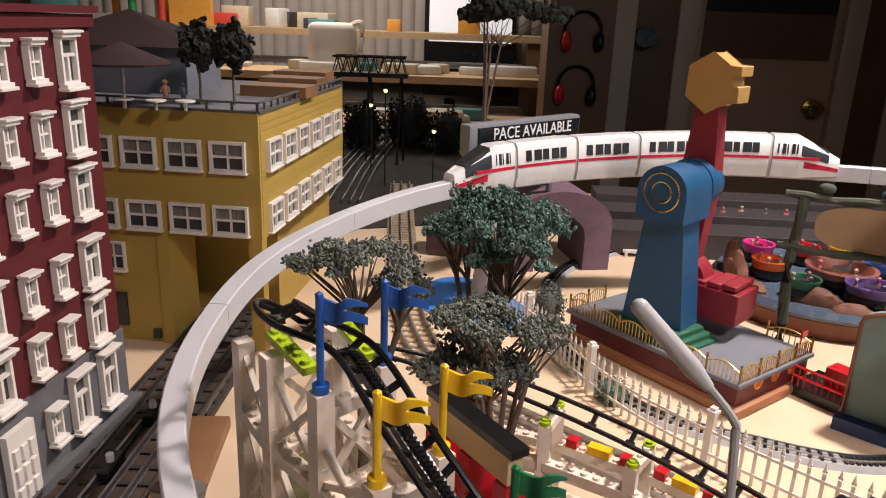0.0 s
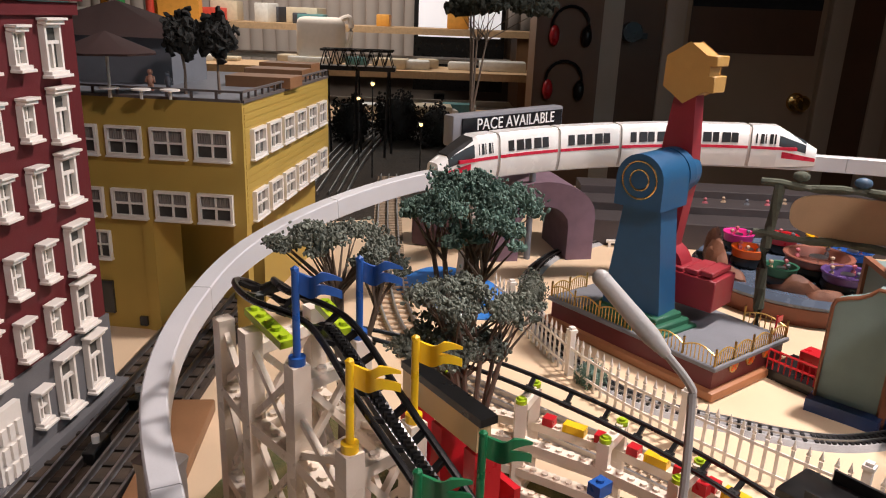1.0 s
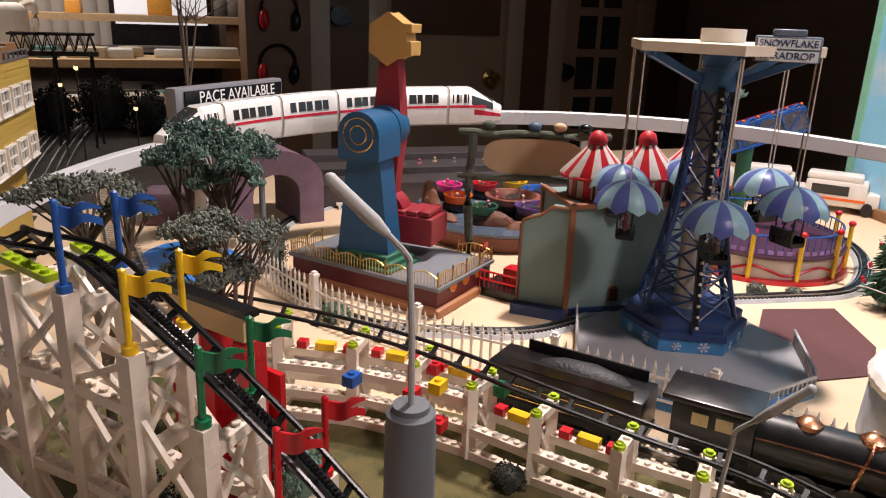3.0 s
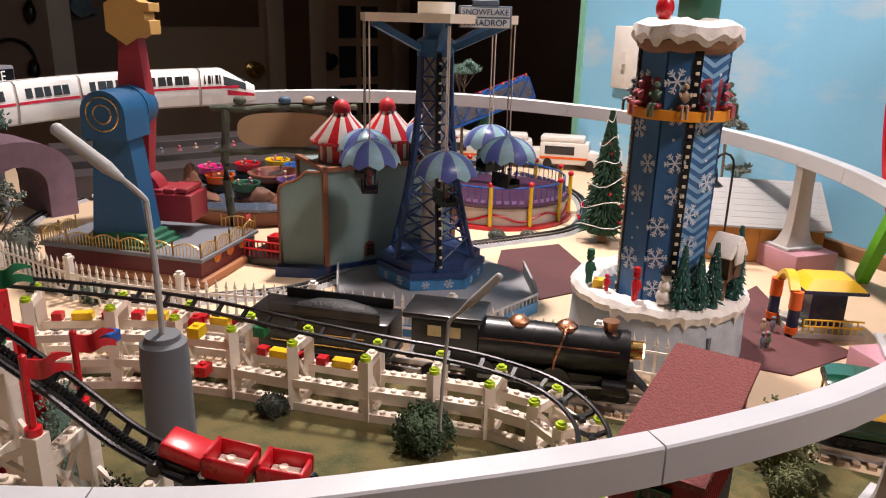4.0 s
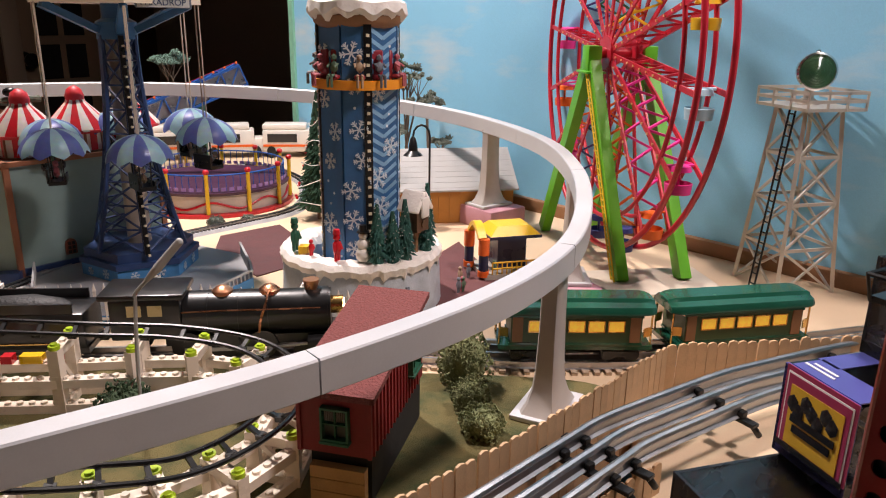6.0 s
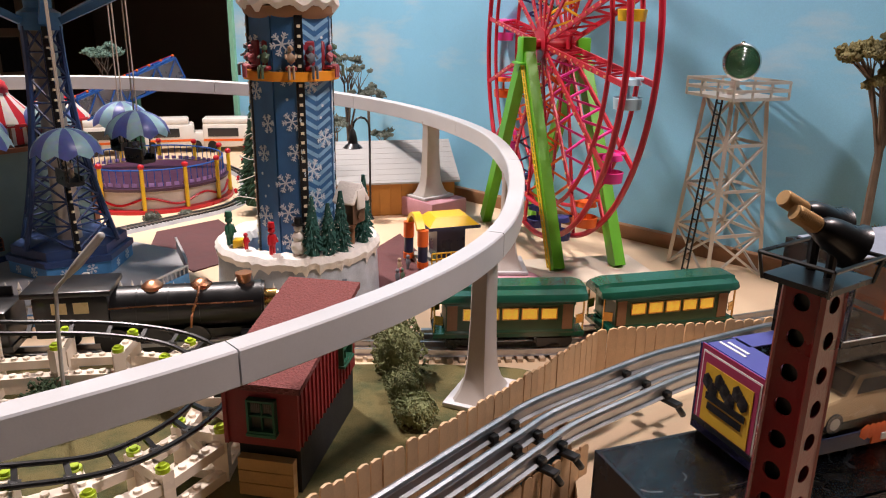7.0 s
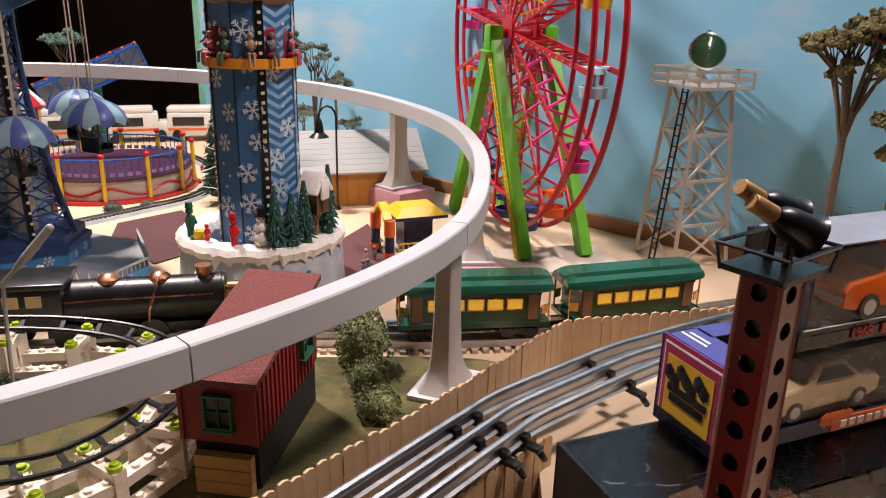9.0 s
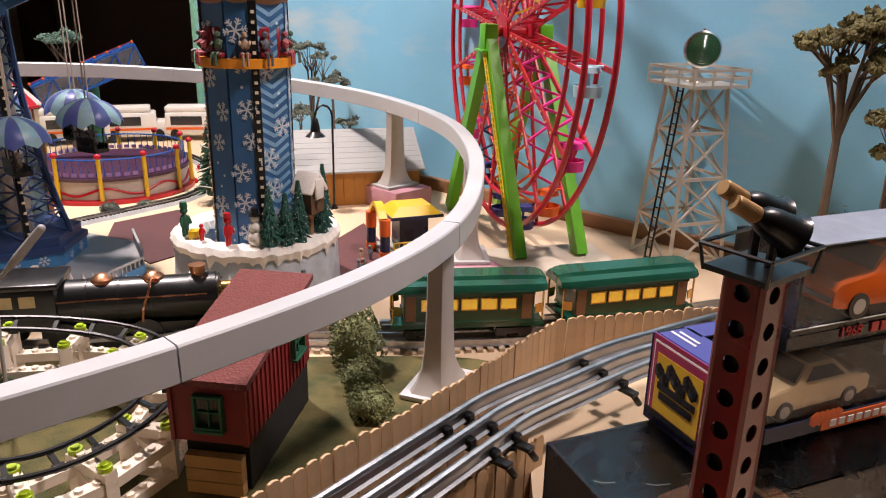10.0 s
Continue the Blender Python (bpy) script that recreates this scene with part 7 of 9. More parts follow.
for sy in (-1, 1):
    rod(bm, (-0.0225 * Q, sy * 0.019 * Q, TH + 0.010), (0.0225 * Q, sy * 0.019 * Q, TH + 0.010), 0.0008, 5)
part("platform_railing", bm, BLACK, fl)
for x, y, z, a in ((0.002, -0.003, 0.017, -30), (0.004, 0.005, 0.021, -20)):
    hd_ = part("floodlight", B(), BLACK, fl, "black flared floodlight", pose(x, y, TH + z, 0, 118, a) @ Matrix.Scale(0.68, 4))
    bm = B()
    lathe(bm, [(0.001, -0.0125), (0.0045, -0.012), (0.0072, -0.009), (0.0088, -0.003), (0.0096, 0.004), (0.0112, 0.009), (0.0130, 0.0115), (0.0122, 0.012), (0.009, 0.005), (0.004, 0.002), (0.001, 0.002)], 24)
    hd_.data = to_mesh("floodlight", bm, BLACK)
    bm = B()
    cyl(bm, 0, 0, -0.0285, 0.0042, 0.016, seg=16)
    lathe(bm, [(0.0040 + 0.0008 * (j % 2), -0.0275 + 0.0006 * j) for j in range(24)], 16)
    part("coil", bm, mat("copper_wire", (0.40, 0.24, 0.10), 0.4, 0.5), hd_, "copper wire coil")
    bm = B()
    rod(bm, (x, y, TH + 0.002), (x, y, TH + z - 0.003), 0.0018, 8)
    part("bracket", bm, BLACK, fl)


# ---- trees, bushes ----
ICO = bmesh.new()
bmesh.ops.create_icosphere(ICO, subdivisions=1, radius=1.0)
ICO_V, ICO_F = np.array([v.co[:] for v in ICO.verts]), [[v.index for v in f.verts] for f in ICO.faces]


def lumps(bm, places, rnd):
    """Adds a small crumpled leaf lump at every (x, y, z, size)."""
    verts, faces = [], []
    for x, y, z, s in places:
        turn = np.array(Euler((rnd.uniform(0, 6), rnd.uniform(0, 6), rnd.uniform(0, 6))).to_matrix())
        v = ICO_V * np.array([[rnd.uniform(0.6, 1.5)] for _ in range(12)]) * np.array((1.35, 0.9, 0.65)) * s
        k = len(verts)
        verts.extend((v @ turn.T + np.array((x, y, z))).tolist())
        faces.extend([[i + k for i in f] for f in ICO_F])
    me = bpy.data.meshes.new("lumps")
    me.from_pydata(verts, [], faces)
    bm.from_mesh(me)
    bpy.data.meshes.remove(me)


def clumps(c, rx, ry, rz, count, rnd):
    """Middles of the leaf clumps over an umbrella-shaped crown."""
    out = []
    while len(out) < count:
        x, y = rnd.uniform(-1, 1), rnd.uniform(-1, 1)
        r = math.hypot(x, y)
        if r > 1.0:
            continue
        wob = 1 + 0.18 * math.sin(3 * math.atan2(y, x) + c[0] * 900)
        z = (1 - r * r) * rnd.uniform(0.1, 1.0) - 0.35 * r + rnd.uniform(-0.15, 0.15)
        out.append(Vector((c[0] + x * rx * wob, c[1] + y * ry * wob, c[2] + z * rz)))
    return out


def foliage(bm, c, rx, ry, rz, count, size, rnd):
    """Fills a solid mound with small lumps."""
    places = []
    while len(places) < count:
        u = Vector((rnd.uniform(-1, 1), rnd.uniform(-1, 1), rnd.uniform(-1, 1)))
        if not 0.62 < u.length < 1.0:
            continue
        wob = 1 + 0.16 * math.sin(7 * u.x + 3 * u.y) + 0.12 * math.sin(9 * u.y - 4 * u.z)
        places.append((c[0] + u.x * rx * wob, c[1] + u.y * ry * wob, c[2] + u.z * rz * wob, size * rnd.uniform(0.5, 1.2)))
    lumps(bm, places, rnd)


def tree(x, y, z0, h, crowns, material, label, seed, name="tree", grain=0.48, fork_at=0.42, dense=9.0, dome=False, most=7, size=1.0):
    """A forked twig trunk with limbs that split to every clump. crowns: (dx, dy, z, rx, ry, rz, count, size)."""
    rnd = random.Random(seed)
    h, crowns = h * size, [(*(size * v for v in c[:6]), c[6], c[7]) for c in crowns]
    t = thing(name, pose(x, y, z0), label, "model tree", "model trees")
    trunk = B()
    fork = Vector((rnd.uniform(-1, 1) * h * 0.02, rnd.uniform(-1, 1) * h * 0.02, h * fork_at))
    rod(trunk, (0, 0, 0), fork, h * 0.017 + 0.0008, 7, h * 0.012 + 0.0006)
    for c in crowns:
        n = max(9, int(c[6] / 15))
        mids = clumps(c[:3], c[3], c[4], c[5], n, rnd)
        limbs = min(most, max(2, n // 7))
        for j in range(limbs):
            own = mids[j::limbs]
            end = sum(own, Vector()) / len(own)
            mid = fork.lerp(end, 0.70) + Vector((rnd.uniform(-1, 1), rnd.uniform(-1, 1), 0)) * h * 0.03
            rod(trunk, fork - Vector((0, 0, h * 0.08 * rnd.random())), mid, h * 0.008 + 0.0007, 6, h * 0.005 + 0.0005)
            for e in own[:7]:
                rod(trunk, mid, e, h * 0.004 + 0.0004, 4, 0.0003)
        places = []
        for m_ in mids:
            rr = max(c[3] * rnd.uniform(0.18, 0.30), 0.0035)
            for k in range(max(14, int(c[6] / n * dense))):
                u = Vector((rnd.gauss(0, 0.45), rnd.gauss(0, 0.45), abs(rnd.gauss(0, 0.5)) * 0.7 - 0.15))
                places.append((*(m_ + u * rr), c[7] * grain * rnd.uniform(0.5, 1.25)))
        bm = B()
        if dome:
            foliage(bm, c[:3], c[3], c[4], c[5], c[6], c[7], rnd)
        lumps(bm, places, rnd)
        part("crown", bm, material, t)
    part("trunk", trunk, TWIG, t)
    return t


tree(0.0349, 0.4341, 0.004, 0.235, [(0.0, 0.0, 0.232, 0.044, 0.040, 0.018, 620, 0.0025), (0.012, -0.010, 0.214, 0.028, 0.026, 0.016, 260, 0.0026), (-0.022, 0.0, 0.225, 0.024, 0.024, 0.010, 160, 0.0025)], FOLIAGE2, "model tree with a broad sage-green crown behind the coaster", 3, size=0.94)
tree(-0.0416, 0.3993, 0.004, 0.21, [(-0.002, 0, 0.211, 0.034, 0.030, 0.012, 420, 0.0024), (0.024, 0.0, 0.198, 0.018, 0.018, 0.010, 130, 0.0024)], FOLIAGE, "model tree with a flat grey-green crown beside the yellow building", 5, size=0.95)
tree(0.0408, 0.3691, 0.004, 0.18, [(-0.012, -0.004, 0.188, 0.034, 0.028, 0.012, 420, 0.0023), (-0.020, 0.0, 0.160, 0.032, 0.026, 0.018, 340, 0.0025), (0.022, 0.004, 0.180, 0.015, 0.014, 0.014, 90, 0.0020)], FOLIAGE, "grey-green model tree with bare twigs", 8, size=0.95)
tree(0.832, -0.300, 0.0, 0.215, [(0.0, -0.014, 0.222, 0.018, 0.022, 0.016, 420, 0.0038), (-0.004, 0.004, 0.212, 0.018, 0.022, 0.013, 400, 0.0036), (-0.008, 0.024, 0.206, 0.016, 0.020, 0.011, 320, 0.0036), (-0.004, -0.018, 0.192, 0.014, 0.016, 0.012, 220, 0.0034), (-0.006, 0.006, 0.186, 0.012, 0.014, 0.010, 180, 0.0034)], OLIVELEAF, "tall thin model tree with olive crowns against the blue wall", 11, grain=0.62, fork_at=0.66, most=2, size=1.2)
tree(0.822, -0.350, 0.0, 0.15, [(0, 0, 0.160, 0.022, 0.026, 0.014, 340, 0.0038), (0, -0.01, 0.128, 0.022, 0.026, 0.014, 340, 0.0038)], OLIVELEAF, "olive model tree against the blue wall", 12, grain=0.62, fork_at=0.4, most=2, size=1.15)
tree(1.0207, 0.4543, 0.0, 0.18, [(-0.006, 0, 0.205, 0.022, 0.028, 0.013, 190, 0.0034), (-0.006, -0.026, 0.190, 0.016, 0.018, 0.010, 110, 0.003)], FOLIAGE, "thin grey-green model tree before the painted wall", 14)
tree(1.0125, 0.4132, 0.0, 0.14, [(-0.004, 0, 0.152, 0.024, 0.032, 0.015, 220, 0.0034)], FOLIAGE, "small grey-green model tree behind the shed", 15)
tree(1.0183, 0.4792, 0.0, 0.10, [(-0.004, 0, 0.100, 0.024, 0.034, 0.015, 200, 0.0034)], FOLIAGE, "low grey-green model tree behind the shed", 16)
tree(1.0154, 0.383, 0.0, 0.09, [(0, 0, 0.090, 0.02, 0.022, 0.012, 80, 0.0034)], FOLIAGE, "low grey-green model tree near the painted wall", 18)
tree(0.912, 0.896, 0.0, 0.20, [(0, 0, 0.203, 0.032, 0.032, 0.014, 300, 0.0036)], FOLIAGE2, "pale green model tree behind the parachute tower", 17)
for tx, ty in ((-0.238, 0.744), (-0.207, 0.754)):
    tree(tx, ty, 0.246, 0.056, [(0, 0, 0.056, 0.0165, 0.0165, 0.020, 260, 0.0040)], BLACKLEAF, "dark round tree in a pot on the roof terrace", 21 + int(tx * 1000), dome=True, dense=3.0, grain=0.6)
tree(0.1, 1.5759, 0.0, 0.30, [(-0.02, 0, 0.43, 0.11, 0.05, 0.030, 200, 0.010), (0.03, 0, 0.345, 0.12, 0.05, 0.022, 200, 0.010)], DARKLEAF, "dark flat-topped tree standing behind the layout", 31, grain=0.6)


def bush(x, y, r, h, material, label, seed, z0=0.004):
    rnd = random.Random(seed)
    bm = B()
    foliage(bm, (0, 0, h * 0.42), r * 0.92, r * 0.92, h * 0.56, 1500, r * 0.052, rnd)
    ball(bm, 0, 0, h * 0.42, r * 0.74, 1, 1, h / r * 0.58, 3)
    return solid("bush", bm, material, label, "bush", "bushes", m=pose(x, y, z0))


BUSHMAT = mat("bush_green", (0.17, 0.19, 0.085), 0.95, vary=0.5, scale=120, fine=1600, bump=1.0)
bush(0.4574, 0.0206, 0.023, 0.048, BUSHMAT, "round green bush on the grass by the pylon", 1)
bush(0.4233, -0.0049, 0.015, 0.026, BUSHMAT, "low green bush on the grass", 2)
bush(0.3979, -0.0281, 0.017, 0.022, BUSHMAT, "small green bush beside the stick fence", 3)
bush(0.2744, 0.1882, 0.023, 0.030, mat("bush_dark", (0.045, 0.075, 0.035), 0.95, vary=0.4, scale=120, bump=0.9), "dark green dome bush on the grass", 4)
bush(0.0655, 0.2831, 0.020, 0.075, FOLIAGE2, "teal bush beside the station", 5)
bush(-0.0171, 0.2948, 0.020, 0.055, DARKLEAF, "dark bush inside the coaster trestle", 6)
bush(0.0707, 0.2019, 0.016, 0.05, DARKLEAF, "dark bush under the lift hill", 7)
bush(0.1703, 0.619, 0.016, 0.022, FOLIAGE2, "small sage bush before the maroon stage", 8, 0)
bush(0.6751, 0.5411, 0.013, 0.016, FOLIAGE, "small sage bush by the grey track", 9, 0)
bush(0.7208, 0.5259, 0.011, 0.010, FOLIAGE, "low sage bush by the round ride", 10, 0)
for x, y, r, h, k in ((-0.20, 1.95, 0.06, 0.12, 31), (-0.08, 2.0, 0.07, 0.13, 32), (0.02, 1.92, 0.055, 0.11, 33)):
    bush(x, y, r, h, BLACKLEAF, "dark scenery bush behind the village", k, 0)
bush(0.1345, 0.8007, 0.02, 0.05, FOLIAGE, "sage bush behind the maroon stage", 12, 0)
bush(0.835, -0.318, 0.018, 0.085, OLIVELEAF, "low olive bush against the blue wall", 14, 0)
bush(0.2094, 0.2921, 0.013, 0.016, DARKLEAF, "small dark bush between the trestles", 13)

# ---- smaller rides and buildings ----
RING = [(0.2807, 1.0908), (0.1976, 1.0145), (0.1494, 0.9161), (0.1373, 0.8009), (0.1549, 0.6772), (0.2022, 0.5904), (0.2753, 0.5483), (0.3568, 0.5229), (0.4592, 0.5429), (0.5762, 0.5448), (0.6874, 0.5231), (0.7846, 0.5097), (0.8682, 0.5493), (0.9549, 0.6305), (1.004, 0.7317), (1.016, 0.8469)]
ringp = smooth([(x, y, 0) for x, y in RING], 10)
sm = thing("small_track", pose(0, 0, 0), "narrow black-railed track on a grey roadbed", "model track")
bm = B()
sweep(bm, ringp, [(-0.013, 0.0), (0.013, 0.0), (0.009, 0.004), (-0.009, 0.004)])
part("roadbed", bm, ROADGREY, sm)
for off in (-0.0045, 0.0045):
    bm = B()
    pp = []
    for i, p in enumerate(ringp):
        d = (ringp[min(i + 1, len(ringp) - 1)] - ringp[max(i - 1, 0)]).normalized()
        pp.append(p + d.cross(Vector((0, 0, 1))).normalized() * off + Vector((0, 0, 0.0056)))
    sweep(bm, pp, [(-0.0006, 0), (0.0006, 0), (0.0005, 0.0016), (-0.0005, 0.0016)])
    part("rail", bm, STEEL, sm)
bm = B()
for a, b in zip(ringp, ringp[1:]):
    k = max(1, round((b - a).length / 0.0058))
    for j in range(k):
        p = a.lerp(b, j / k)
        box(bm, 0, 0, 0.0048, 0.0026, 0.015, 0.0016, Matrix.Translation(p) @ (b - a).to_track_quat("X", "Z").to_matrix().to_4x4())
tagged(part("sleeper_bed", bm, BLACK, sm), kind="stuff")

# teacup ride and its rustic arch
tc_ = thing("teacup_ride", pose(0.4982, 0.8944, 0), "teacup ride with coloured cups on a turquoise deck", "fairground ride")
bm = B()
lathe(bm, [(0.13, 0), (0.135, 0.022), (0.130, 0.028), (0.001, 0.028)], 40)
part("drum", bm, WOODFRAME, tc_)
bm = B()
lathe(bm, [(0.002, 0.028), (0.128, 0.0285), (0.126, 0.031), (0.002, 0.031)], 40)
part("deck", bm, mat("deck_turquoise", (0.03, 0.17, 0.17), 0.4, vary=0.15), tc_)
bm = B()
lathe(bm, [(0.124, 0.024), (0.134, 0.022), (0.136, 0.027), (0.130, 0.034), (0.124, 0.032)], 40)
part("rim", bm, mat("rim_grey_blue", (0.09, 0.12, 0.17), 0.25), tc_)
CUPS = ((-0.070, 0.004, 0.021, FWORANGE), (0.010, -0.020, 0.040, mat("cup_brown", (0.25, 0.09, 0.06), 0.4, vary=0.25, bump=0.4)), (-0.060, -0.068, 0.019, MATS["step_green"]), (0.004, 0.068, 0.020, BRICKRED), (0.070, 0.010, 0.025, BRICKBLUE), (0.012, -0.086, 0.028, mat("cup_purple", (0.10, 0.05, 0.18), 0.4)), (-0.055, 0.075, 0.020, FWPINK), (0.060, 0.070, 0.020, BRICKYEL))
for x, y, r, m_ in CUPS:
    cup = part("teacup", B(), m_, tc_, "", pose(x, y, 0.031))
    bm = B()
    lathe(bm, [(r * 0.72, 0.008), (r * 0.95, 0.016), (r, 0.024), (r * 1.07, 0.0255), (r * 1.05, 0.027), (r * 0.92, 0.0262), (r * 0.78, 0.014), (0.001, 0.012)], 28)
    cup.data = to_mesh("teacup", bm, m_)
    bm = B()
    lathe(bm, [(r * 0.6, 0), (r * 0.9, 0.003), (r * 1.02, 0.009), (r * 0.98, 0.015), (r * 0.7, 0.0075)], 24)
    part("lower_bowl", bm, BLACK, cup, "dark lower bowl")
    bm = B()
    cyl(bm, 0, 0, 0.012, 0.0016, 0.012, seg=8)
    cyl(bm, 0, 0, 0.0225, r * 0.28, 0.0018, seg=16)
    part("turning_wheel", bm, STEEL, cup)
    for k in range(3):
        bm = B()
        a = radians(120 * k + 40 * r * 1000)
        rider(bm, r * 0.62 * math.cos(a), r * 0.62 * math.sin(a), 0.013, 1.0)
        part("rider_figure", bm, [MATS["rider_rose"], MATS["rider_tan"], MATS["rider_grey"]][k], cup)
ROCK = mat("brown_rock", (0.16, 0.065, 0.035), 0.6, vary=0.4, scale=70, bump=0.7)
rr_ = random.Random(19)
for ang, rad, w_, h_ in ((-122, 0.098, 0.034, 0.026), (-100, 0.112, 0.026, 0.016), (178, 0.112, 0.030, 0.040), (158, 0.110, 0.026, 0.046), (-160, 0.114, 0.026, 0.018), (-72, 0.112, 0.024, 0.014)):
    bm = B()
    bmesh.ops.create_icosphere(bm, subdivisions=3, radius=1.0)
    for v in bm.verts:
        v.co = Vector((v.co.x * 0.013, v.co.y * w_, v.co.z * h_)) * (1 + rr_.uniform(-0.10, 0.10))
    part("rock", bm, ROCK, tc_, "brown moulded rock", pose(rad * math.cos(radians(ang)), rad * math.sin(radians(ang)), 0.026, 0, 0, ang))
ar = thing("rustic_arch", facing(0.3638, 0.7171, 0, 0.90, -0.43), "rustic green timber arch with a blank oval board", "fairground sign")
ARCH = mat("mossy_log", (0.075, 0.085, 0.06), 0.85, vary=0.35, scale=90, bump=0.8)
for x in (0.0, 0.150):
    bm = B()
    tube(bm, [Vector((x + 0.002 * math.sin(j), 0.001 * math.cos(2 * j), 0.18 * j / 8)) for j in range(9)], 0.0055, 8)
    part("post", bm, ARCH, ar)
for z in (0.180, 0.126):
    bm = B()
    for s in (-1, 1):
        tube(bm, [Vector((-0.016 + 0.182 * j / 10, 0.003 * s * math.sin(j * 1.2), z + 0.0025 * math.cos(j * 1.3 + s))) for j in range(11)], 0.0034, 7)
    part("cross_log", bm, ARCH, ar)
bm = B()
el = [(0.060 * (1 if abs(math.cos(t_)) ** 0.5 * math.cos(t_) > 0 else -1) * abs(math.cos(t_)) ** 0.6, 0.022 * math.copysign(abs(math.sin(t_)) ** 0.7, math.sin(t_))) for t_ in [2 * math.pi * i / 32 for i in range(32)]]
prism(bm, el, -0.002, 0.002, pose(0.075, 0, 0.153, 90, 0, 0))
part("board", bm, mat("board_tan", (0.40, 0.27, 0.15), 0.7, vary=0.08), ar, "blank tan oval board")
for x, m_ in ((0.02, ARCH), (0.075, mat("blue_knob", (0.05, 0.10, 0.16), 0.5)), (0.105, PALEWOOD), (0.135, BLACK)):
    bm = B()
    ball(bm, x, 0, 0.190, 0.007, 1.2, 0.8, 0.8)
    part("ornament", bm, m_, ar)

# round whip ride
ca = thing("whip_ride", pose(0.785, 0.660, 0) @ Matrix.Diagonal((1.15, 1.15, 1.05, 1)), "round ride with purple deck, painted side and yellow posts", "fairground ride")
bm = B()
lathe(bm, [(0.098, 0), (0.100, 0.004), (0.096, 0.005), (0.095, 0.030), (0.001, 0.030)], 48)
part("drum", bm, mat("drum_cream", (0.50, 0.42, 0.36), 0.5, vary=0.15, scale=50), ca, "cream painted drum")
bm = B()
lathe(bm, [(0.097, 0.0), (0.103, 0.0), (0.103, 0.005), (0.097, 0.006)], 48)
wave = [Vector((0.0965 * math.cos(2 * math.pi * i / 96), 0.0965 * math.sin(2 * math.pi * i / 96), 0.016 + 0.005 * math.sin(i * 0.55))) for i in range(96)]
tube(bm, wave, 0.0016, 5, True)
part("ribbon", bm, BRICKRED, ca, "red painted ribbon")
bm = B()
lathe(bm, [(0.001, 0.030), (0.098, 0.030), (0.099, 0.034), (0.080, 0.036), (0.001, 0.036)], 48)
part("deck", bm, mat("deck_purple", (0.050, 0.014, 0.040), 0.45, vary=0.15), ca)
bm = B()
for k in range(64):
    a = 2 * math.pi * k / 64
    rod(bm, (0.092 * math.cos(a), 0.092 * math.sin(a), 0.036), (0.092 * math.cos(a), 0.092 * math.sin(a), 0.058), 0.0007, 4)
tube(bm, [Vector((0.092 * math.cos(2 * math.pi * i / 48), 0.092 * math.sin(2 * math.pi * i / 48), 0.058)) for i in range(48)], 0.0012, 5, True)
part("railing", bm, BRICKBLUE, ca, "blue railing")
bm = B()
for k in range(60):
    a = 2 * math.pi * k / 60
    box(bm, 0, 0, 0, 0.006, 0.0008, 0.005, pose(0.0945 * math.cos(a), 0.0945 * math.sin(a), 0.0385, 0, 0, math.degrees(a) + 90))
part("lozenge_frieze", bm, mat("lilac", (0.40, 0.25, 0.55), 0.5), ca)
for k in range(12):
    a = radians(30 * k + 12)
    x, y = 0.099 * math.cos(a), 0.099 * math.sin(a)
    bm = B()
    cyl(bm, x, y, 0, 0.0026, 0.062, seg=10)
    p_ = part("post", bm, FWYELLOW, ca, "yellow post")
    bm = B()
    ball(bm, x, y, 0.064, 0.0042, sub=2)
    part("knob", bm, BRICKRED, p_, "red ball")
tr = thing("tilted_ride", pose(0.8902, 0.8273, 0), "tilted blue lattice ride box on a mast", "fairground ride")
bm = B()
a0, a1 = Vector((-0.06, 0.04, 0.115)), Vector((0.075, -0.05, 0.180))
ax = (a1 - a0).normalized()
sd = ax.cross(Vector((0, 0, 1))).normalized()
upv = sd.cross(ax)
cnr = lambda f, i: a0.lerp(a1, f) + sd * (0.020 if i in (1, 2) else -0.020) + upv * (0.018 if i in (2, 3) else -0.018)
for i in range(4):
    beam(bm, cnr(0, i), cnr(1, i), 0.004, 0.004)
for j in range(6):
    for i in range(4):
        beam(bm, cnr(j / 5, i), cnr(j / 5, (i + 1) % 4), 0.0025, 0.0025)
        if j < 5:
            beam(bm, cnr(j / 5, i), cnr((j + 1) / 5, (i + 1) % 4), 0.0025, 0.0025)
part("frame", bm, BRICKBLUE, tr)
bm = B()
beam(bm, a0 - upv * 0.0, a1, 0.034, 0.030)
part("glazing", bm, mat("cloudy_glass", (0.5, 0.5, 0.52), 0.3, trans=0.7, bump=0.05), tr, "cloudy clear panel")
bm = B()
for j in range(9):
    c = a0.lerp(a1, j / 8) + upv * 0.021
    ball(bm, c.x, c.y, c.z, 0.0028, sub=1)
part("bulb_row", bm, FWORANGE, tr)
bm = B()
beam(bm, a0 + upv * 0.019 - sd * 0.02, a1 + upv * 0.019 - sd * 0.02, 0.003, 0.003)
part("red_edge", bm, BRICKRED, tr)
bm = B()
cyl(bm, 0.01, -0.005, 0, 0.012, 0.135, seg=14)
part("mast", bm, GREENPAINT, tr)


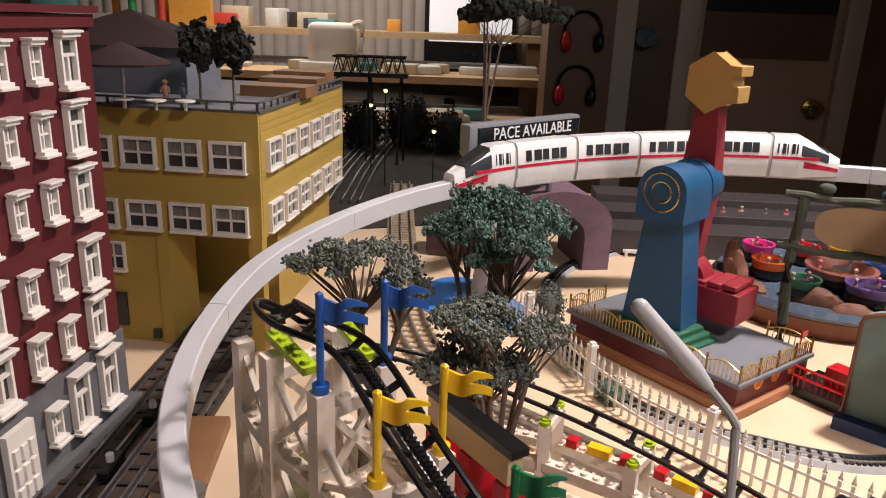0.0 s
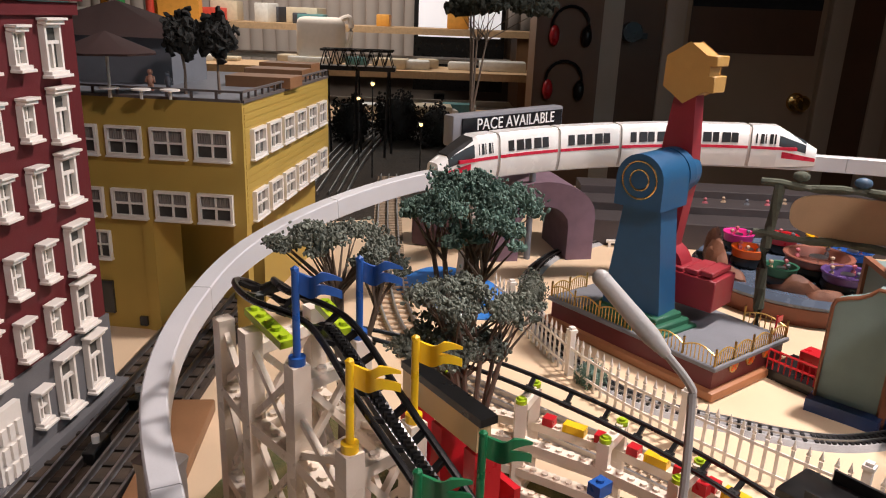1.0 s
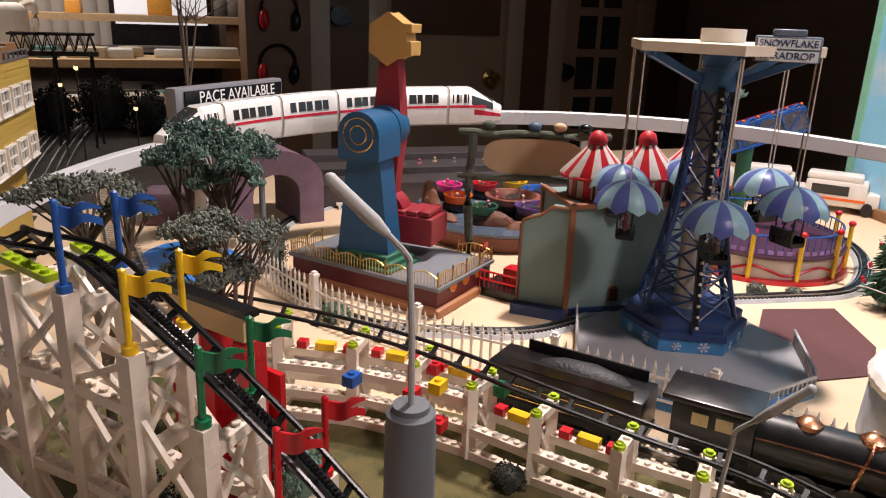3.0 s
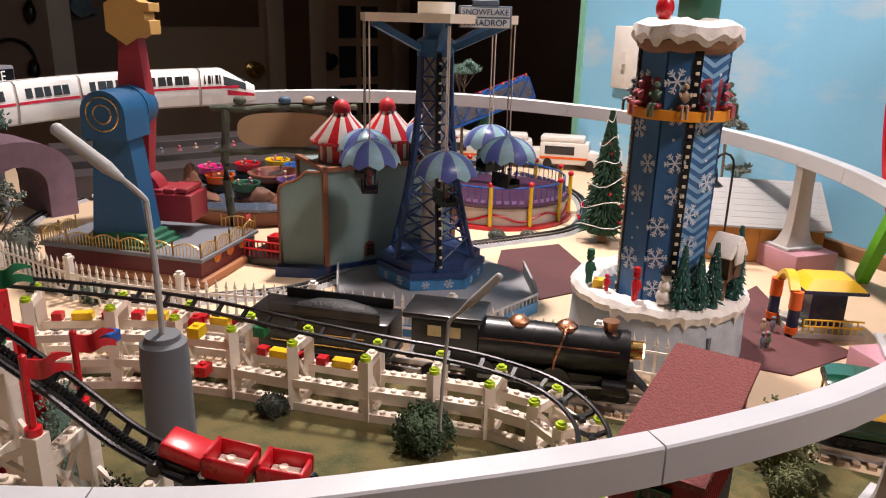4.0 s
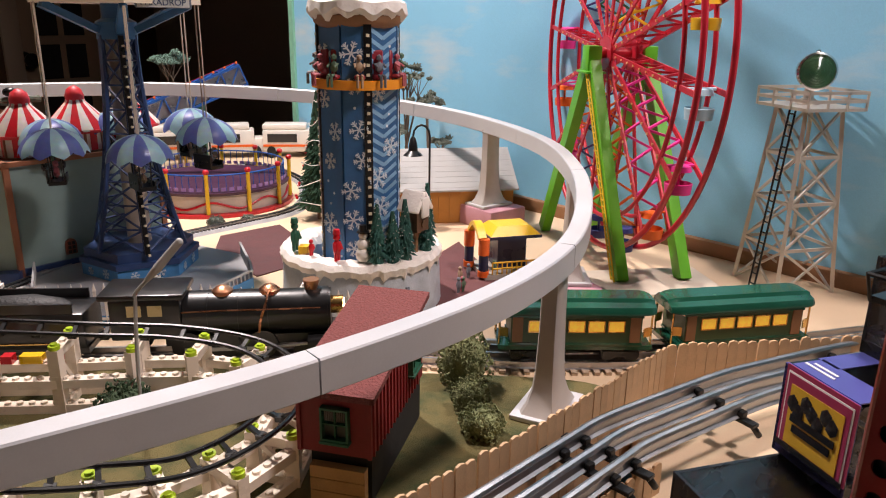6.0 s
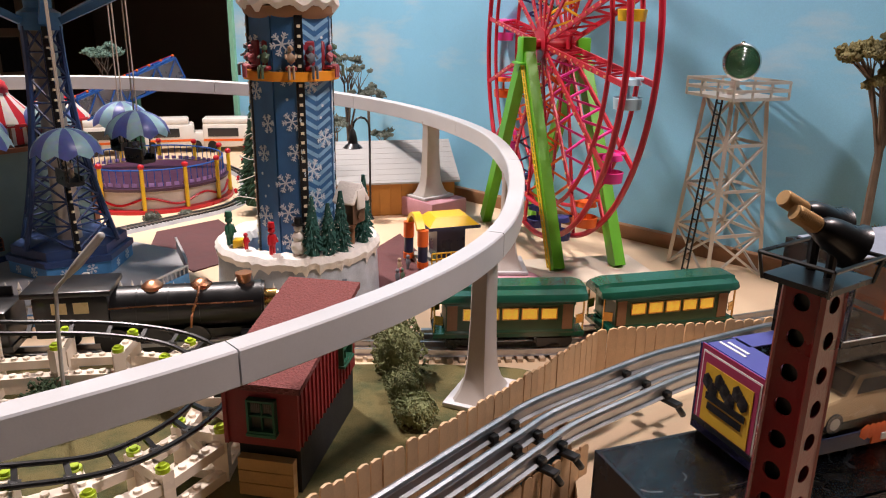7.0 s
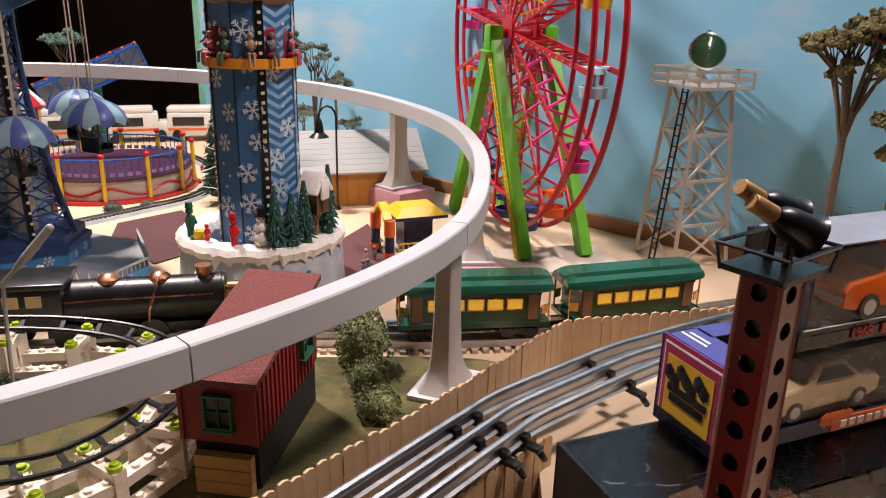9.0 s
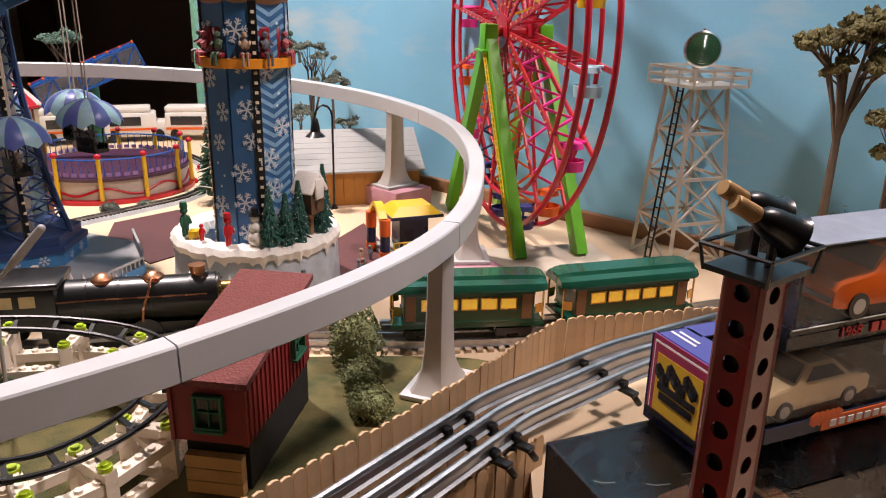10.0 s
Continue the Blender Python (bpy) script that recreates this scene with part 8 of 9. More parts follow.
def van(x, y, ux_, uy_):
    t = thing("camper_van", facing(x, y, 0, ux_, uy_) @ Matrix.Diagonal((1.15, 1.25, 1.55, 1)), "white toy camper van with dark windows and orange stripe", "toy van", "toy camper vans")
    bm = B()
    box(bm, 0, 0, 0.0225, 0.086, 0.036, 0.029)
    box(bm, 0.050, 0, 0.017, 0.022, 0.034, 0.018)
    box(bm, -0.004, 0, 0.0405, 0.078, 0.034, 0.008)
    soften(bm, 0.003)
    part("body", bm, WHITE, t)
    for s in (-1, 1):
        bm = B()
        box(bm, -0.008, s * 0.0182, 0.0265, 0.052, 0.001, 0.011)
        part("window", bm, GLASSDARK, t)
        bm = B()
        box(bm, 0.0, s * 0.0183, 0.0165, 0.084, 0.001, 0.003)
        part("stripe", bm, FWORANGE, t)
        for wx in (-0.028, 0.046):
            bm = B()
            cyl(bm, 0, 0, -0.002, 0.008, 0.004, seg=14, m=pose(wx, s * 0.017, 0.008, 90, 0, 0))
            part("wheel", bm, BLACK, t)
    return t


van(1.0667, 0.9285, 0.72, -0.69)
van(1.1427, 0.8385, 0.60, -0.80)
van(0.9838, 0.9965, 0.75, -0.66)

# decorated tree
xm = thing("christmas_tree", pose(0.7928, 0.4522, 0), "dark green christmas tree with silver garland and red baubles", "christmas tree")
rx_ = random.Random(6)
bm = B()
for k in range(1300):
    f = rx_.random() ** 0.8 * 0.98
    a = rx_.uniform(0, 6.283)
    r = (0.038 * (1 - f) + 0.002) * rx_.uniform(0.75, 1.05)
    p = Vector((r * math.cos(a), r * math.sin(a), 0.012 + 0.170 * f))
    rod(bm, p - Vector((p.x * 0.35, p.y * 0.35, -0.004)), p, 0.0018, 4, 0.0003)
cyl(bm, 0, 0, 0.014, 0.022, 0.150, r2=0.001, seg=14)
part("crown", bm, mat("spruce_green", (0.018, 0.055, 0.028), 0.9, vary=0.4, scale=200, bump=0.8), xm)
bm = B()
cyl(bm, 0, 0, 0, 0.006, 0.02, seg=10)
part("stand", bm, BROWNWOOD, xm)
bm = B()
gar = [Vector(((0.038 * (1 - j / 90) + 0.003) * math.cos(j * 0.42), (0.038 * (1 - j / 90) + 0.003) * math.sin(j * 0.42), 0.014 + 0.168 * j / 90 + 0.004 * math.sin(j * 1.1))) for j in range(90)]
tube(bm, gar, 0.0006, 5)
part("garland", bm, mat("silver_garland", (0.75, 0.72, 0.68), 0.4, 0.3), xm)
bm = B()
for k in range(30):
    f = rx_.random()
    a = rx_.uniform(0, 6.283)
    r = 0.037 * (1 - f) + 0.003
    ball(bm, r * math.cos(a), r * math.sin(a), 0.014 + 0.14 * f, 0.0026, sub=1)
tagged(part("bauble_cluster", bm, BRICKRED, xm), kind="stuff")


def fir(x, y, z, h, r, seed):
    t = thing("fir_tree", pose(x, y, z), "small dark teal bottle-brush fir dusted with snow", "model tree", "little firs")
    rnd = random.Random(seed)
    bm = B()
    for k in range(620):
        f = rnd.random() ** 0.75 * 0.98
        a = rnd.uniform(0, 6.283)
        rr = (r * (1 - f) + 0.0012) * rnd.uniform(0.8, 1.08)
        p = Vector((rr * math.cos(a), rr * math.sin(a), h * (0.05 + 0.95 * f)))
        rod(bm, Vector((p.x * 0.6, p.y * 0.6, p.z + 0.0025)), p, 0.0010, 4, 0.0002)
    cyl(bm, 0, 0, 0, r * 0.62, h * 0.90, r2=0.0005, seg=12)
    part("crown", bm, FIR, t)
    bm = B()
    for k in range(44):
        f = rnd.random()
        a = rnd.uniform(0, 6.283)
        rr = r * (1 - f) + 0.0014
        ball(bm, rr * math.cos(a), rr * math.sin(a), h * (0.06 + 0.94 * f), 0.0005, sub=1)
    part("snow_flecks", bm, SNOW, t)
    return t


for k, (x, y, h, r) in enumerate(((-0.052, -0.060, 0.056, 0.0105), (-0.038, -0.070, 0.048, 0.0105), (-0.024, -0.076, 0.058, 0.011), (0.016, -0.076, 0.054, 0.010), (0.030, -0.069, 0.064, 0.0105), (0.024, -0.056, 0.052, 0.009))):
    fir(DT[0] + 0.90 * x, DT[1] + 0.90 * y, 0.059, h, r, 40 + k)


def figure(x, y, z, material, label, s=1.0, hat=None, name="toy_figure"):
    bm = B()
    for sx in (-1, 1):
        rod(bm, (sx * 0.0016 * s, 0, 0), (sx * 0.0014 * s, 0, 0.008 * s), 0.0014 * s, 6, 0.0017 * s)
        rod(bm, (sx * 0.0030 * s, 0, 0.0145 * s), (sx * 0.0046 * s, -0.0015 * s, 0.0085 * s), 0.0013 * s, 6, 0.0010 * s)
    lathe(bm, [(0.0026 * s, 0.006 * s), (0.0034 * s, 0.009 * s), (0.0033 * s, 0.014 * s), (0.0014 * s, 0.0165 * s)], 10)
    ball(bm, 0, 0, 0.0190 * s, 0.0029 * s, sub=2)
    if hat:
        cyl(bm, 0, 0, 0.0215 * s, 0.0030 * s, 0.004 * s, r2=0.0024 * s, seg=10)
    return solid(name, bm, material, label, "figurine", "little figures", m=pose(x, y, z))


figure(DT[0] - 0.062, DT[1] + 0.034, 0.0605, GREENPAINT, "plain green toy figure on the snow", 1.3, True)
figure(DT[0] - 0.064, DT[1] - 0.020, 0.0605, BRICKRED, "plain red toy figure on the snow", 1.2, True)
sn = thing("snowman", pose(DT[0] - 0.052, DT[1] - 0.042, 0.0605), "white snowman with a black hat on the snow", "snowman")
bm = B()
for z, r in ((0.007, 0.0078), (0.017, 0.0060), (0.0255, 0.0044)):
    ball(bm, 0, 0, z, r)
part("body", bm, SNOW, sn)
bm = B()
lathe(bm, [(0.0060, 0.0285), (0.0060, 0.0293), (0.0036, 0.0295), (0.0034, 0.0355), (0.0005, 0.0357)], 16)
part("hat", bm, BLACK, sn, "black top hat")
figure(DT[0] - 0.066, DT[1] + 0.010, 0.0605, BRICKRED, "small red sack shape on the snow", 0.75)
bm = B()
box(bm, 0, 0, 0.004, 0.010, 0.009, 0.008)
solid("gift_box", bm, FWYELLOW, "small yellow gift box on the snow", "gift box", m=pose(DT[0] - 0.064, DT[1] + 0.021, 0.0605, 0, 0, 30))
bh = thing("snowy_birdhouse", pose(DT[0] - 0.002, DT[1] - 0.067, 0.058), "brown birdhouse with a snowy roof on a stump", "birdhouse")
bm = B()
cyl(bm, 0, 0, 0, 0.003, 0.03, seg=8)
rod(bm, (0, 0, 0.016), (-0.007, -0.004, 0.030), 0.0012, 5)
rod(bm, (0, 0, 0.014), (0.006, -0.004, 0.028), 0.0012, 5)
part("stump", bm, BROWNWOOD, bh)
bm = B()
prism(bm, [(-0.010, -0.009), (0.010, -0.009), (0.010, 0.009), (-0.010, 0.009)], 0.026, 0.050)
vs = [[bm.verts.new((sx * 0.010, sy * 0.009, 0.050)) for sx in (-1, 1)] + [bm.verts.new((0, sy * 0.009, 0.062))] for sy in (-1, 1)]
for tri_ in vs:
    bm.faces.new(tri_)
soften(bm, 0.0005, 1)
cyl(bm, 0, -0.009, 0.0, 0.0035, 0.001, seg=12, m=pose(0, -0.0095, 0.042, 90, 0, 0))
part("house", bm, DARKWOOD, bh)
bm = B()
for s in (-1, 1):
    beam(bm, (0.0, 0.0, 0.064), (s * 0.0135, 0.0, 0.046), 0.024, 0.005)
box(bm, 0.0, -0.0115, 0.050, 0.013, 0.003, 0.020)
soften(bm, 0.0018, 2)
for v in bm.verts:
    v.co += Vector((noise.noise(v.co * 300), 0, noise.noise(v.co * 300 + Vector((4, 0, 0))))) * 0.0012
part("snow_roof", bm, SNOW, bh, "thick snow sliding off the roof")

# shed, bell lamp, kiosk
sh_ = thing("shed", facing(0.813, 0.356, 0, 0.67, -0.74) @ Matrix.Diagonal((1.5, 1.1, 1.25, 1)), "brown plank shed with a pale grey corrugated roof", "model building")
bm = B()
box(bm, 0.062, 0.055, 0.019, 0.124, 0.110, 0.038)
part("wall", bm, SHEDWALL, sh_)
for k in range(12):
    bm = B()
    box(bm, 0.005 + 0.0105 * k, -0.0004, 0.019, 0.0100, 0.001, 0.036)
    part("plank", bm, SHEDWALL, sh_)
rf = [(-0.006, 0.0375), (-0.006, 0.0395), (0.058, 0.078), (0.122, 0.0395), (0.122, 0.0375), (0.058, 0.075)]
bm = B()
v0 = [bm.verts.new((-0.006, y, z)) for y, z in rf]
v1 = [bm.verts.new((0.130, y, z)) for y, z in rf]
bm.faces.new(v0)
bm.faces.new(v1[::-1])
for i in range(6):
    bm.faces.new((v0[i], v0[(i + 1) % 6], v1[(i + 1) % 6], v1[i]))
part("roof", bm, SHEDROOF, sh_)
for k in range(8):
    bm = B()
    f = (k + 0.5) / 8
    box(bm, 0.062, -0.006 + 0.064 * f, 0.0390 + 0.0385 * f, 0.135, 0.0008, 0.0010)
    part("roof_seam", bm, SHEDROOF, sh_)
bm = B()
for s in (0.0, 0.124):
    vs = [bm.verts.new((s, y, z)) for y, z in ((0.0, 0.038), (0.110, 0.038), (0.058, 0.074))]
    bm.faces.new(vs)
bmesh.ops.solidify(bm, geom=bm.faces[:], thickness=0.002)
part("gable", bm, BRICKRED, sh_)
bl = thing("bell_lamp", pose(0.845, 0.300, 0.0) @ Matrix.Scale(1.08, 4), "black hooked street lamp with a bell shade", "street lamp", "street lamps")
bm = B()
hook = [Vector((0, 0, 0)), Vector((0, 0, 0.05)), Vector((0, 0, 0.118))] + [Vector((-0.010 * (1 - math.cos(radians(a))) * 0.70, 0.010 * (1 - math.cos(radians(a))) * 0.80, 0.118 + 0.014 * math.sin(radians(a)))) for a in (30, 60, 90, 120, 150, 180)]
tube(bm, hook, 0.0014, 7)
cyl(bm, 0, 0, 0, 0.005, 0.006, r2=0.002, seg=12)
part("pole", bm, BLACK, bl)
bm = B()
lathe(bm, [(0.0015, 0.118), (0.004, 0.114), (0.0055, 0.106), (0.006, 0.100), (0.0125, 0.094), (0.0115, 0.0935), (0.004, 0.099)], 20, -0.014, 0.016, 0)
part("shade", bm, BLACK, bl)
ki = thing("ticket_kiosk", facing(0.730, 0.122, 0, 0.73, -0.68) @ Matrix.Scale(1.15, 4), "yellow-roofed ticket kiosk with orange posts and railing", "model kiosk")
bm = B()
box(bm, 0, 0, 0.003, 0.060, 0.050, 0.006)
part("floor", bm, mat("kiosk_floor", (0.45, 0.42, 0.36), 0.6), ki)
bm = B()
box(bm, 0.004, 0.006, 0.022, 0.030, 0.026, 0.032)
part("cabin", bm, BOXNAVY, ki)
bm = B()
vs0 = [bm.verts.new((sx * 0.026 + 0.004, sy * 0.021 + 0.004, 0.042)) for sx, sy in ((-1, -1), (1, -1), (1, 1), (-1, 1))]
vs1 = [bm.verts.new((sx * 0.017 + 0.004, sy * 0.013 + 0.004, 0.050)) for sx, sy in ((-1, -1), (1, -1), (1, 1), (-1, 1))]
for i in range(4):
    bm.faces.new((vs0[i], vs0[(i + 1) % 4], vs1[(i + 1) % 4], vs1[i]))
bm.faces.new(vs0[::-1])
bm.faces.new(vs1)
part("roof", bm, FWYELLOW, ki, "yellow hipped roof")
bm = B()
box(bm, 0.004, 0.004, 0.0405, 0.054, 0.044, 0.003)
part("eave", bm, BOXNAVY, ki)
for x, y in ((-0.030, -0.020), (-0.034, 0.014)):
    bm = B()
    cyl(bm, x, y, 0.006, 0.0048, 0.020, seg=14)
    q = part("post", bm, BOXNAVY, ki)
    bm = B()
    cyl(bm, x, y, 0.026, 0.0054, 0.016, seg=14)
    cyl(bm, x, y, 0.004, 0.0056, 0.006, seg=14)
    part("post_sleeve", bm, FWORANGE, q, "orange sleeve")
bm = B()
arc = [Vector((-0.032, -0.020 + 0.034 * j / 8, 0.042 + 0.012 * math.sin(math.pi * j / 8))) for j in range(9)]
sweep(bm, arc, [(-0.004, -0.002), (0.004, -0.002), (0.004, 0.002), (-0.004, 0.002)])
part("arch", bm, FWYELLOW, ki, "yellow arch")
bm = B()
for k in range(10):
    rod(bm, (-0.022 + 0.005 * k, -0.024, 0.006), (-0.022 + 0.005 * k, -0.024, 0.018), 0.0007, 4)
for z in (0.018, 0.012):
    rod(bm, (-0.022, -0.024, z), (0.028, -0.024, z), 0.0009, 5)
part("railing", bm, FWYELLOW, ki)
rp_ = random.Random(8)
for k in range(9):
    figure(0.635 + 0.075 * rp_.random(), 0.110 + 0.075 * rp_.random(), 0.0015, [MATS["rider_grey"], MATS["rider_tan"], MATS["rider_rose"], MATS["rider_green"]][k % 4], "tiny standing visitor figure on the brick path", 0.78)
for nm, pts_, lab in (("path_brick", [(0.556, 0.345), (0.60, 0.46), (0.645, 0.50), (0.73, 0.475), (0.68, 0.38), (0.62, 0.335)], "dark red brick path between the rides"), ("path_brick", [(0.605, 0.085), (0.585, 0.125), (0.70, 0.215), (0.80, 0.225), (0.715, 0.135), (0.70, 0.07)], "dark red brick path before the kiosk")):
    bm = B()
    prism(bm, pts_, 0.0, 0.0015)
    solid(nm, bm, ROADRED, lab, "path", kind="structure")
bm = B()
prism(bm, [(p.x, p.y) for p in smooth([(-0.03, 0.86, 0), (0.04, 0.775, 0), (0.10, 0.775, 0), (0.115, 0.84, 0), (0.065, 0.93, 0), (0.01, 0.94, 0)], 6, True)], 0.0, 0.0015)
solid("pond", bm, POND, "bright blue painted pond on the board", "pond", kind="structure")


# ---- the back of the room ----
def wall_box(name, x0, x1, z0, z1, material, label, y=2.70, d=0.10, category="wall", kind="structure"):
    bm = B()
    box(bm, (x0 + x1) / 2, y + d / 2, (z0 + z1) / 2, x1 - x0, d, z1 - z0)
    return solid(name, bm, material, label, category, kind=kind)


PANELWOOD = mat("panel_brown", (0.10, 0.05, 0.024), 0.5, vary=0.25, scale=6, bump=0.1)
wall_box("wall_back_1", 0.36, 0.585, -0.9, 1.55, mat("cabinet_brown", (0.14, 0.065, 0.028), 0.5, vary=0.2, scale=6), "brown wooden cabinet side at the back", 2.62, 0.18)
wall_box("wall_back_2", 0.665, 0.82, -0.9, 1.55, PANELWOOD, "dark brown panelled wall beside the door")
wall_box("wall_back_3", 1.48, 1.60, -0.9, 1.55, PANELWOOD, "dark brown panelled wall between the doors")
wall_box("wall_back_4", 2.12, 3.6, -0.9, 1.55, PANELWOOD, "dark brown panelled wall in the shade")
wall_box("wall_back_5", 0.585, 0.665, -0.9, 1.55, FRAMEPAINT, "cream painted corner post", 2.66, 0.10, "post")
for k, (x0, x1) in enumerate(((0.82, 1.48), (1.60, 2.12))):
    t = thing("door_%d" % (k + 1), pose(0, 0, 0), "cream painted door with panels in a cream frame", "door", kind="structure")
    for a, b in ((x0, x0 + 0.075), (x1 - 0.075, x1)):
        bm = B()
        box(bm, (a + b) / 2, 2.715, 0.2, b - a, 0.05, 2.2)
        soften(bm, 0.006)
        part("frame", bm, FRAMEPAINT, t)
    bm = B()
    box(bm, (x0 + x1) / 2, 2.745, 0.2, x1 - x0 - 0.15, 0.04, 2.2)
    part("leaf", bm, DOORPAINT, t)
    if k == 0:
        bm = B()
        box(bm, (x0 + x1) / 2, 2.722, 0.32, x1 - x0 - 0.20, 0.012, 0.17)
        part("brown_board", bm, mat("board_brown", (0.10, 0.045, 0.02), 0.5, vary=0.2, scale=12), t, "brown wooden board on the door")
        bm = B()
        box(bm, (x0 + x1) / 2, 2.720, 0.47, x1 - x0 - 0.20, 0.012, 0.16)
        part("dark_pane", bm, GLASSDARK, t, "black window pane")
        kx, kz, km = 1.346, 0.069, BRASS
    else:
        for i in range(2):
            for j in range(5):
                bm = B()
                box(bm, 1.80 + 0.115 * i, 2.722, -0.25 + 0.17 * j, 0.085, 0.01, 0.135)
                part("pane", bm, GLASSDARK, t)
        kx, kz, km = 1.692, 0.10, BLACK
    bm = B()
    lathe(bm, [(0.034, 0), (0.030, 0.008), (0.012, 0.014), (0.011, 0.034), (0.026, 0.044), (0.029, 0.056), (0.022, 0.066), (0.001, 0.069)], 24)
    part("door_knob", bm, km, t, "round door knob", pose(kx, 2.725, kz, 90, 0, 0))
em = thing("ear_defenders", pose(0.475, 2.618, 0.275), "red ear defenders hanging on the cabinet side", "ear defenders", "hanging ear defenders")
bm = B()
tube(bm, [Vector((0.062 * math.cos(radians(a)), -0.012, 0.035 + 0.062 * math.sin(radians(a)))) for a in range(-20, 201, 20)], 0.006, 6)
part("band", bm, BLACK, em)
for s in (-1, 1):
    bm = B()
    ball(bm, s * 0.055, -0.022, 0.0, 0.030, 0.6, 0.75, 1.2)
    part("ear_cup", bm, BRICKRED if s < 0 else BLACK, em)
copy_thing(em, pose(0.465, 2.618, 0.095))
tp_ = thing("tape_holder", pose(0.700, 2.698, 0.295), "black tape holder mounted on the wall", "tape holder")
bm = B()
cyl(bm, 0, 0, 0, 0.034, 0.05, seg=20, m=pose(0, 0, 0, 90, 0, 0))
box(bm, 0.03, -0.02, -0.012, 0.05, 0.04, 0.02)
part("body", bm, BLACK, tp_)

# bright workshop beyond the opening
wc = thing("wall_curtain", pose(0, 0, 0), "pale white curtain wall in the bright workshop", "curtain", kind="structure")
for k in range(40):
    bm = B()
    x = -2.3 + 0.075 * k
    cyl(bm, x, 4.5, 0.0, 0.045, 1.5, seg=10)
    part("curtain_fold", bm, mat("curtain_white", (0.50, 0.42, 0.37), 0.85, vary=0.05, scale=5), wc)
CLUTTER = [mat("tub_teal", (0.10, 0.25, 0.25), 0.5), mat("tub_cream", (0.6, 0.5, 0.36), 0.5), mat("tub_dark", (0.05, 0.05, 0.06), 0.5), mat("tub_red", (0.5, 0.05, 0.03), 0.5), mat("tub_white", (0.7, 0.68, 0.64), 0.5), mat("tub_green", (0.05, 0.35, 0.10), 0.5), mat("tub_amber", (0.65, 0.30, 0.05), 0.5)]
rk = random.Random(12)
for y, z, x0, x1, lab in ((3.9, 0.26, -2.1, 0.55, "pale wooden workbench with clutter"), (3.3, 0.10, -1.6, 0.5, "wooden layout bench with grey track boards"), (2.8, -0.03, -1.3, 0.4, "low wooden layout bench in the workshop")):
    t = thing("workbench", pose(0, y, 0), lab, "workbench", "workbenches")
    bm = B()
    box(bm, (x0 + x1) / 2, 0, z - 0.015, x1 - x0, 0.34, 0.03)
    part("benchtop", bm, PALEWOOD, t)
    for lx in (x0 + 0.1, x1 - 0.1):
        bm = B()
        box(bm, lx, 0, (z - 0.03 - 0.9) / 2, 0.06, 0.3, z - 0.03 + 0.9)
        part("leg", bm, BROWNWOOD, t)
    bm = B()
    box(bm, (x0 + x1) / 2, 0.05, z - 0.16, x1 - x0 - 0.1, 0.26, 0.02)
    part("shelf", bm, mat("shelf_pale", (0.5, 0.45, 0.38), 0.6), t)
    for k in range(13):
        w_, h_ = rk.uniform(0.06, 0.22), rk.uniform(0.012, 0.05) if z < 0.2 else rk.uniform(0.03, 0.13)
        bm = B()
        box(bm, 0, 0, h_ / 2, w_, rk.uniform(0.06, 0.16), h_)
        soften(bm, 0.005)
        mm_ = CLUTTER[rk.choice((1, 2, 4, 0, 2, 4)) if z < 0.2 else rk.choice((0, 1, 3, 4, 5, 6, 2))]
        solid("storage_tub", bm, mm_, "plain storage tub standing on a workshop bench", "storage tub", "tubs on the benches", m=pose(rk.uniform(x0 + 0.15, x1 - 0.15), y + rk.uniform(-0.08, 0.08), z, 0, 0, rk.uniform(-15, 15)))
cb_ = thing("cloth_bag", pose(-0.47, 3.28, 0.10), "white cloth draped over a box on the bench", "cloth")
bm = B()
box(bm, 0, 0, 0.10, 0.19, 0.12, 0.20)
soften(bm, 0.03, 3)
for v in bm.verts:
    v.co += Vector((noise.noise(v.co * 20), noise.noise(v.co * 20 + Vector((5, 0, 0))), 0)) * 0.015
part("cloth", bm, mat("cloth_white", (0.78, 0.68, 0.60), 0.9, vary=0.05), cb_)
bm = B()
tube(bm, smooth([(0.08, 0, 0.19), (0.12, 0, 0.20), (0.125, 0, 0.13), (0.11, 0, 0.08)], 5), 0.012, 7)
part("handle", bm, mat("cloth_white", (0.78, 0.68, 0.60), 0.9), cb_)
for nm, x, y, z, r, m_, lab in (("toy_ball", -1.52, 3.45, 0.44, 0.075, CLUTTER[5], "bright green toy ball in the workshop"), ("toy_ball", -1.38, 3.45, 0.455, 0.07, CLUTTER[3], "red toy ball in the workshop"), ("toy_ball", -1.62, 3.5, 0.47, 0.07, CLUTTER[6], "amber toy ball in the workshop")):
    bm = B()
    ball(bm, 0, 0, 0, r, sub=3)
    cyl(bm, 0, 0, -z + 0.245, 0.02, z - 0.245 - r * 0.9, seg=10)
    solid(nm, bm, m_, lab, "toy ball", "toy balls on the bench", m=pose(x, y + 0.35, z))
bm = B()
tube(bm, [Vector((0.085 * math.cos(radians(a)), 0, 0.085 * math.sin(radians(a)))) for a in range(0, 181, 12)], 0.016, 10)
box(bm, 0, 0, -0.06, 0.2, 0.06, 0.12)
solid("toy_arch", bm, CLUTTER[6], "orange toy arch standing on the workbench", "toy arch", m=pose(-1.24, 3.82, 0.38))
# glowing panel added for a bright blurred patch at the workshop's right
tv = thing("workshop_screen", pose(0.05, 4.2, 0.0), "glowing panel on a stand, added for a bright patch in the workshop", "screen")
bm = B()
box(bm, 0.1, 0, 0.34, 0.45, 0.02, 0.26)
part("panel", bm, mat("panel_glow", (0.75, 0.72, 0.74), 0.5, emit=0.7), tv, "glowing pale panel")
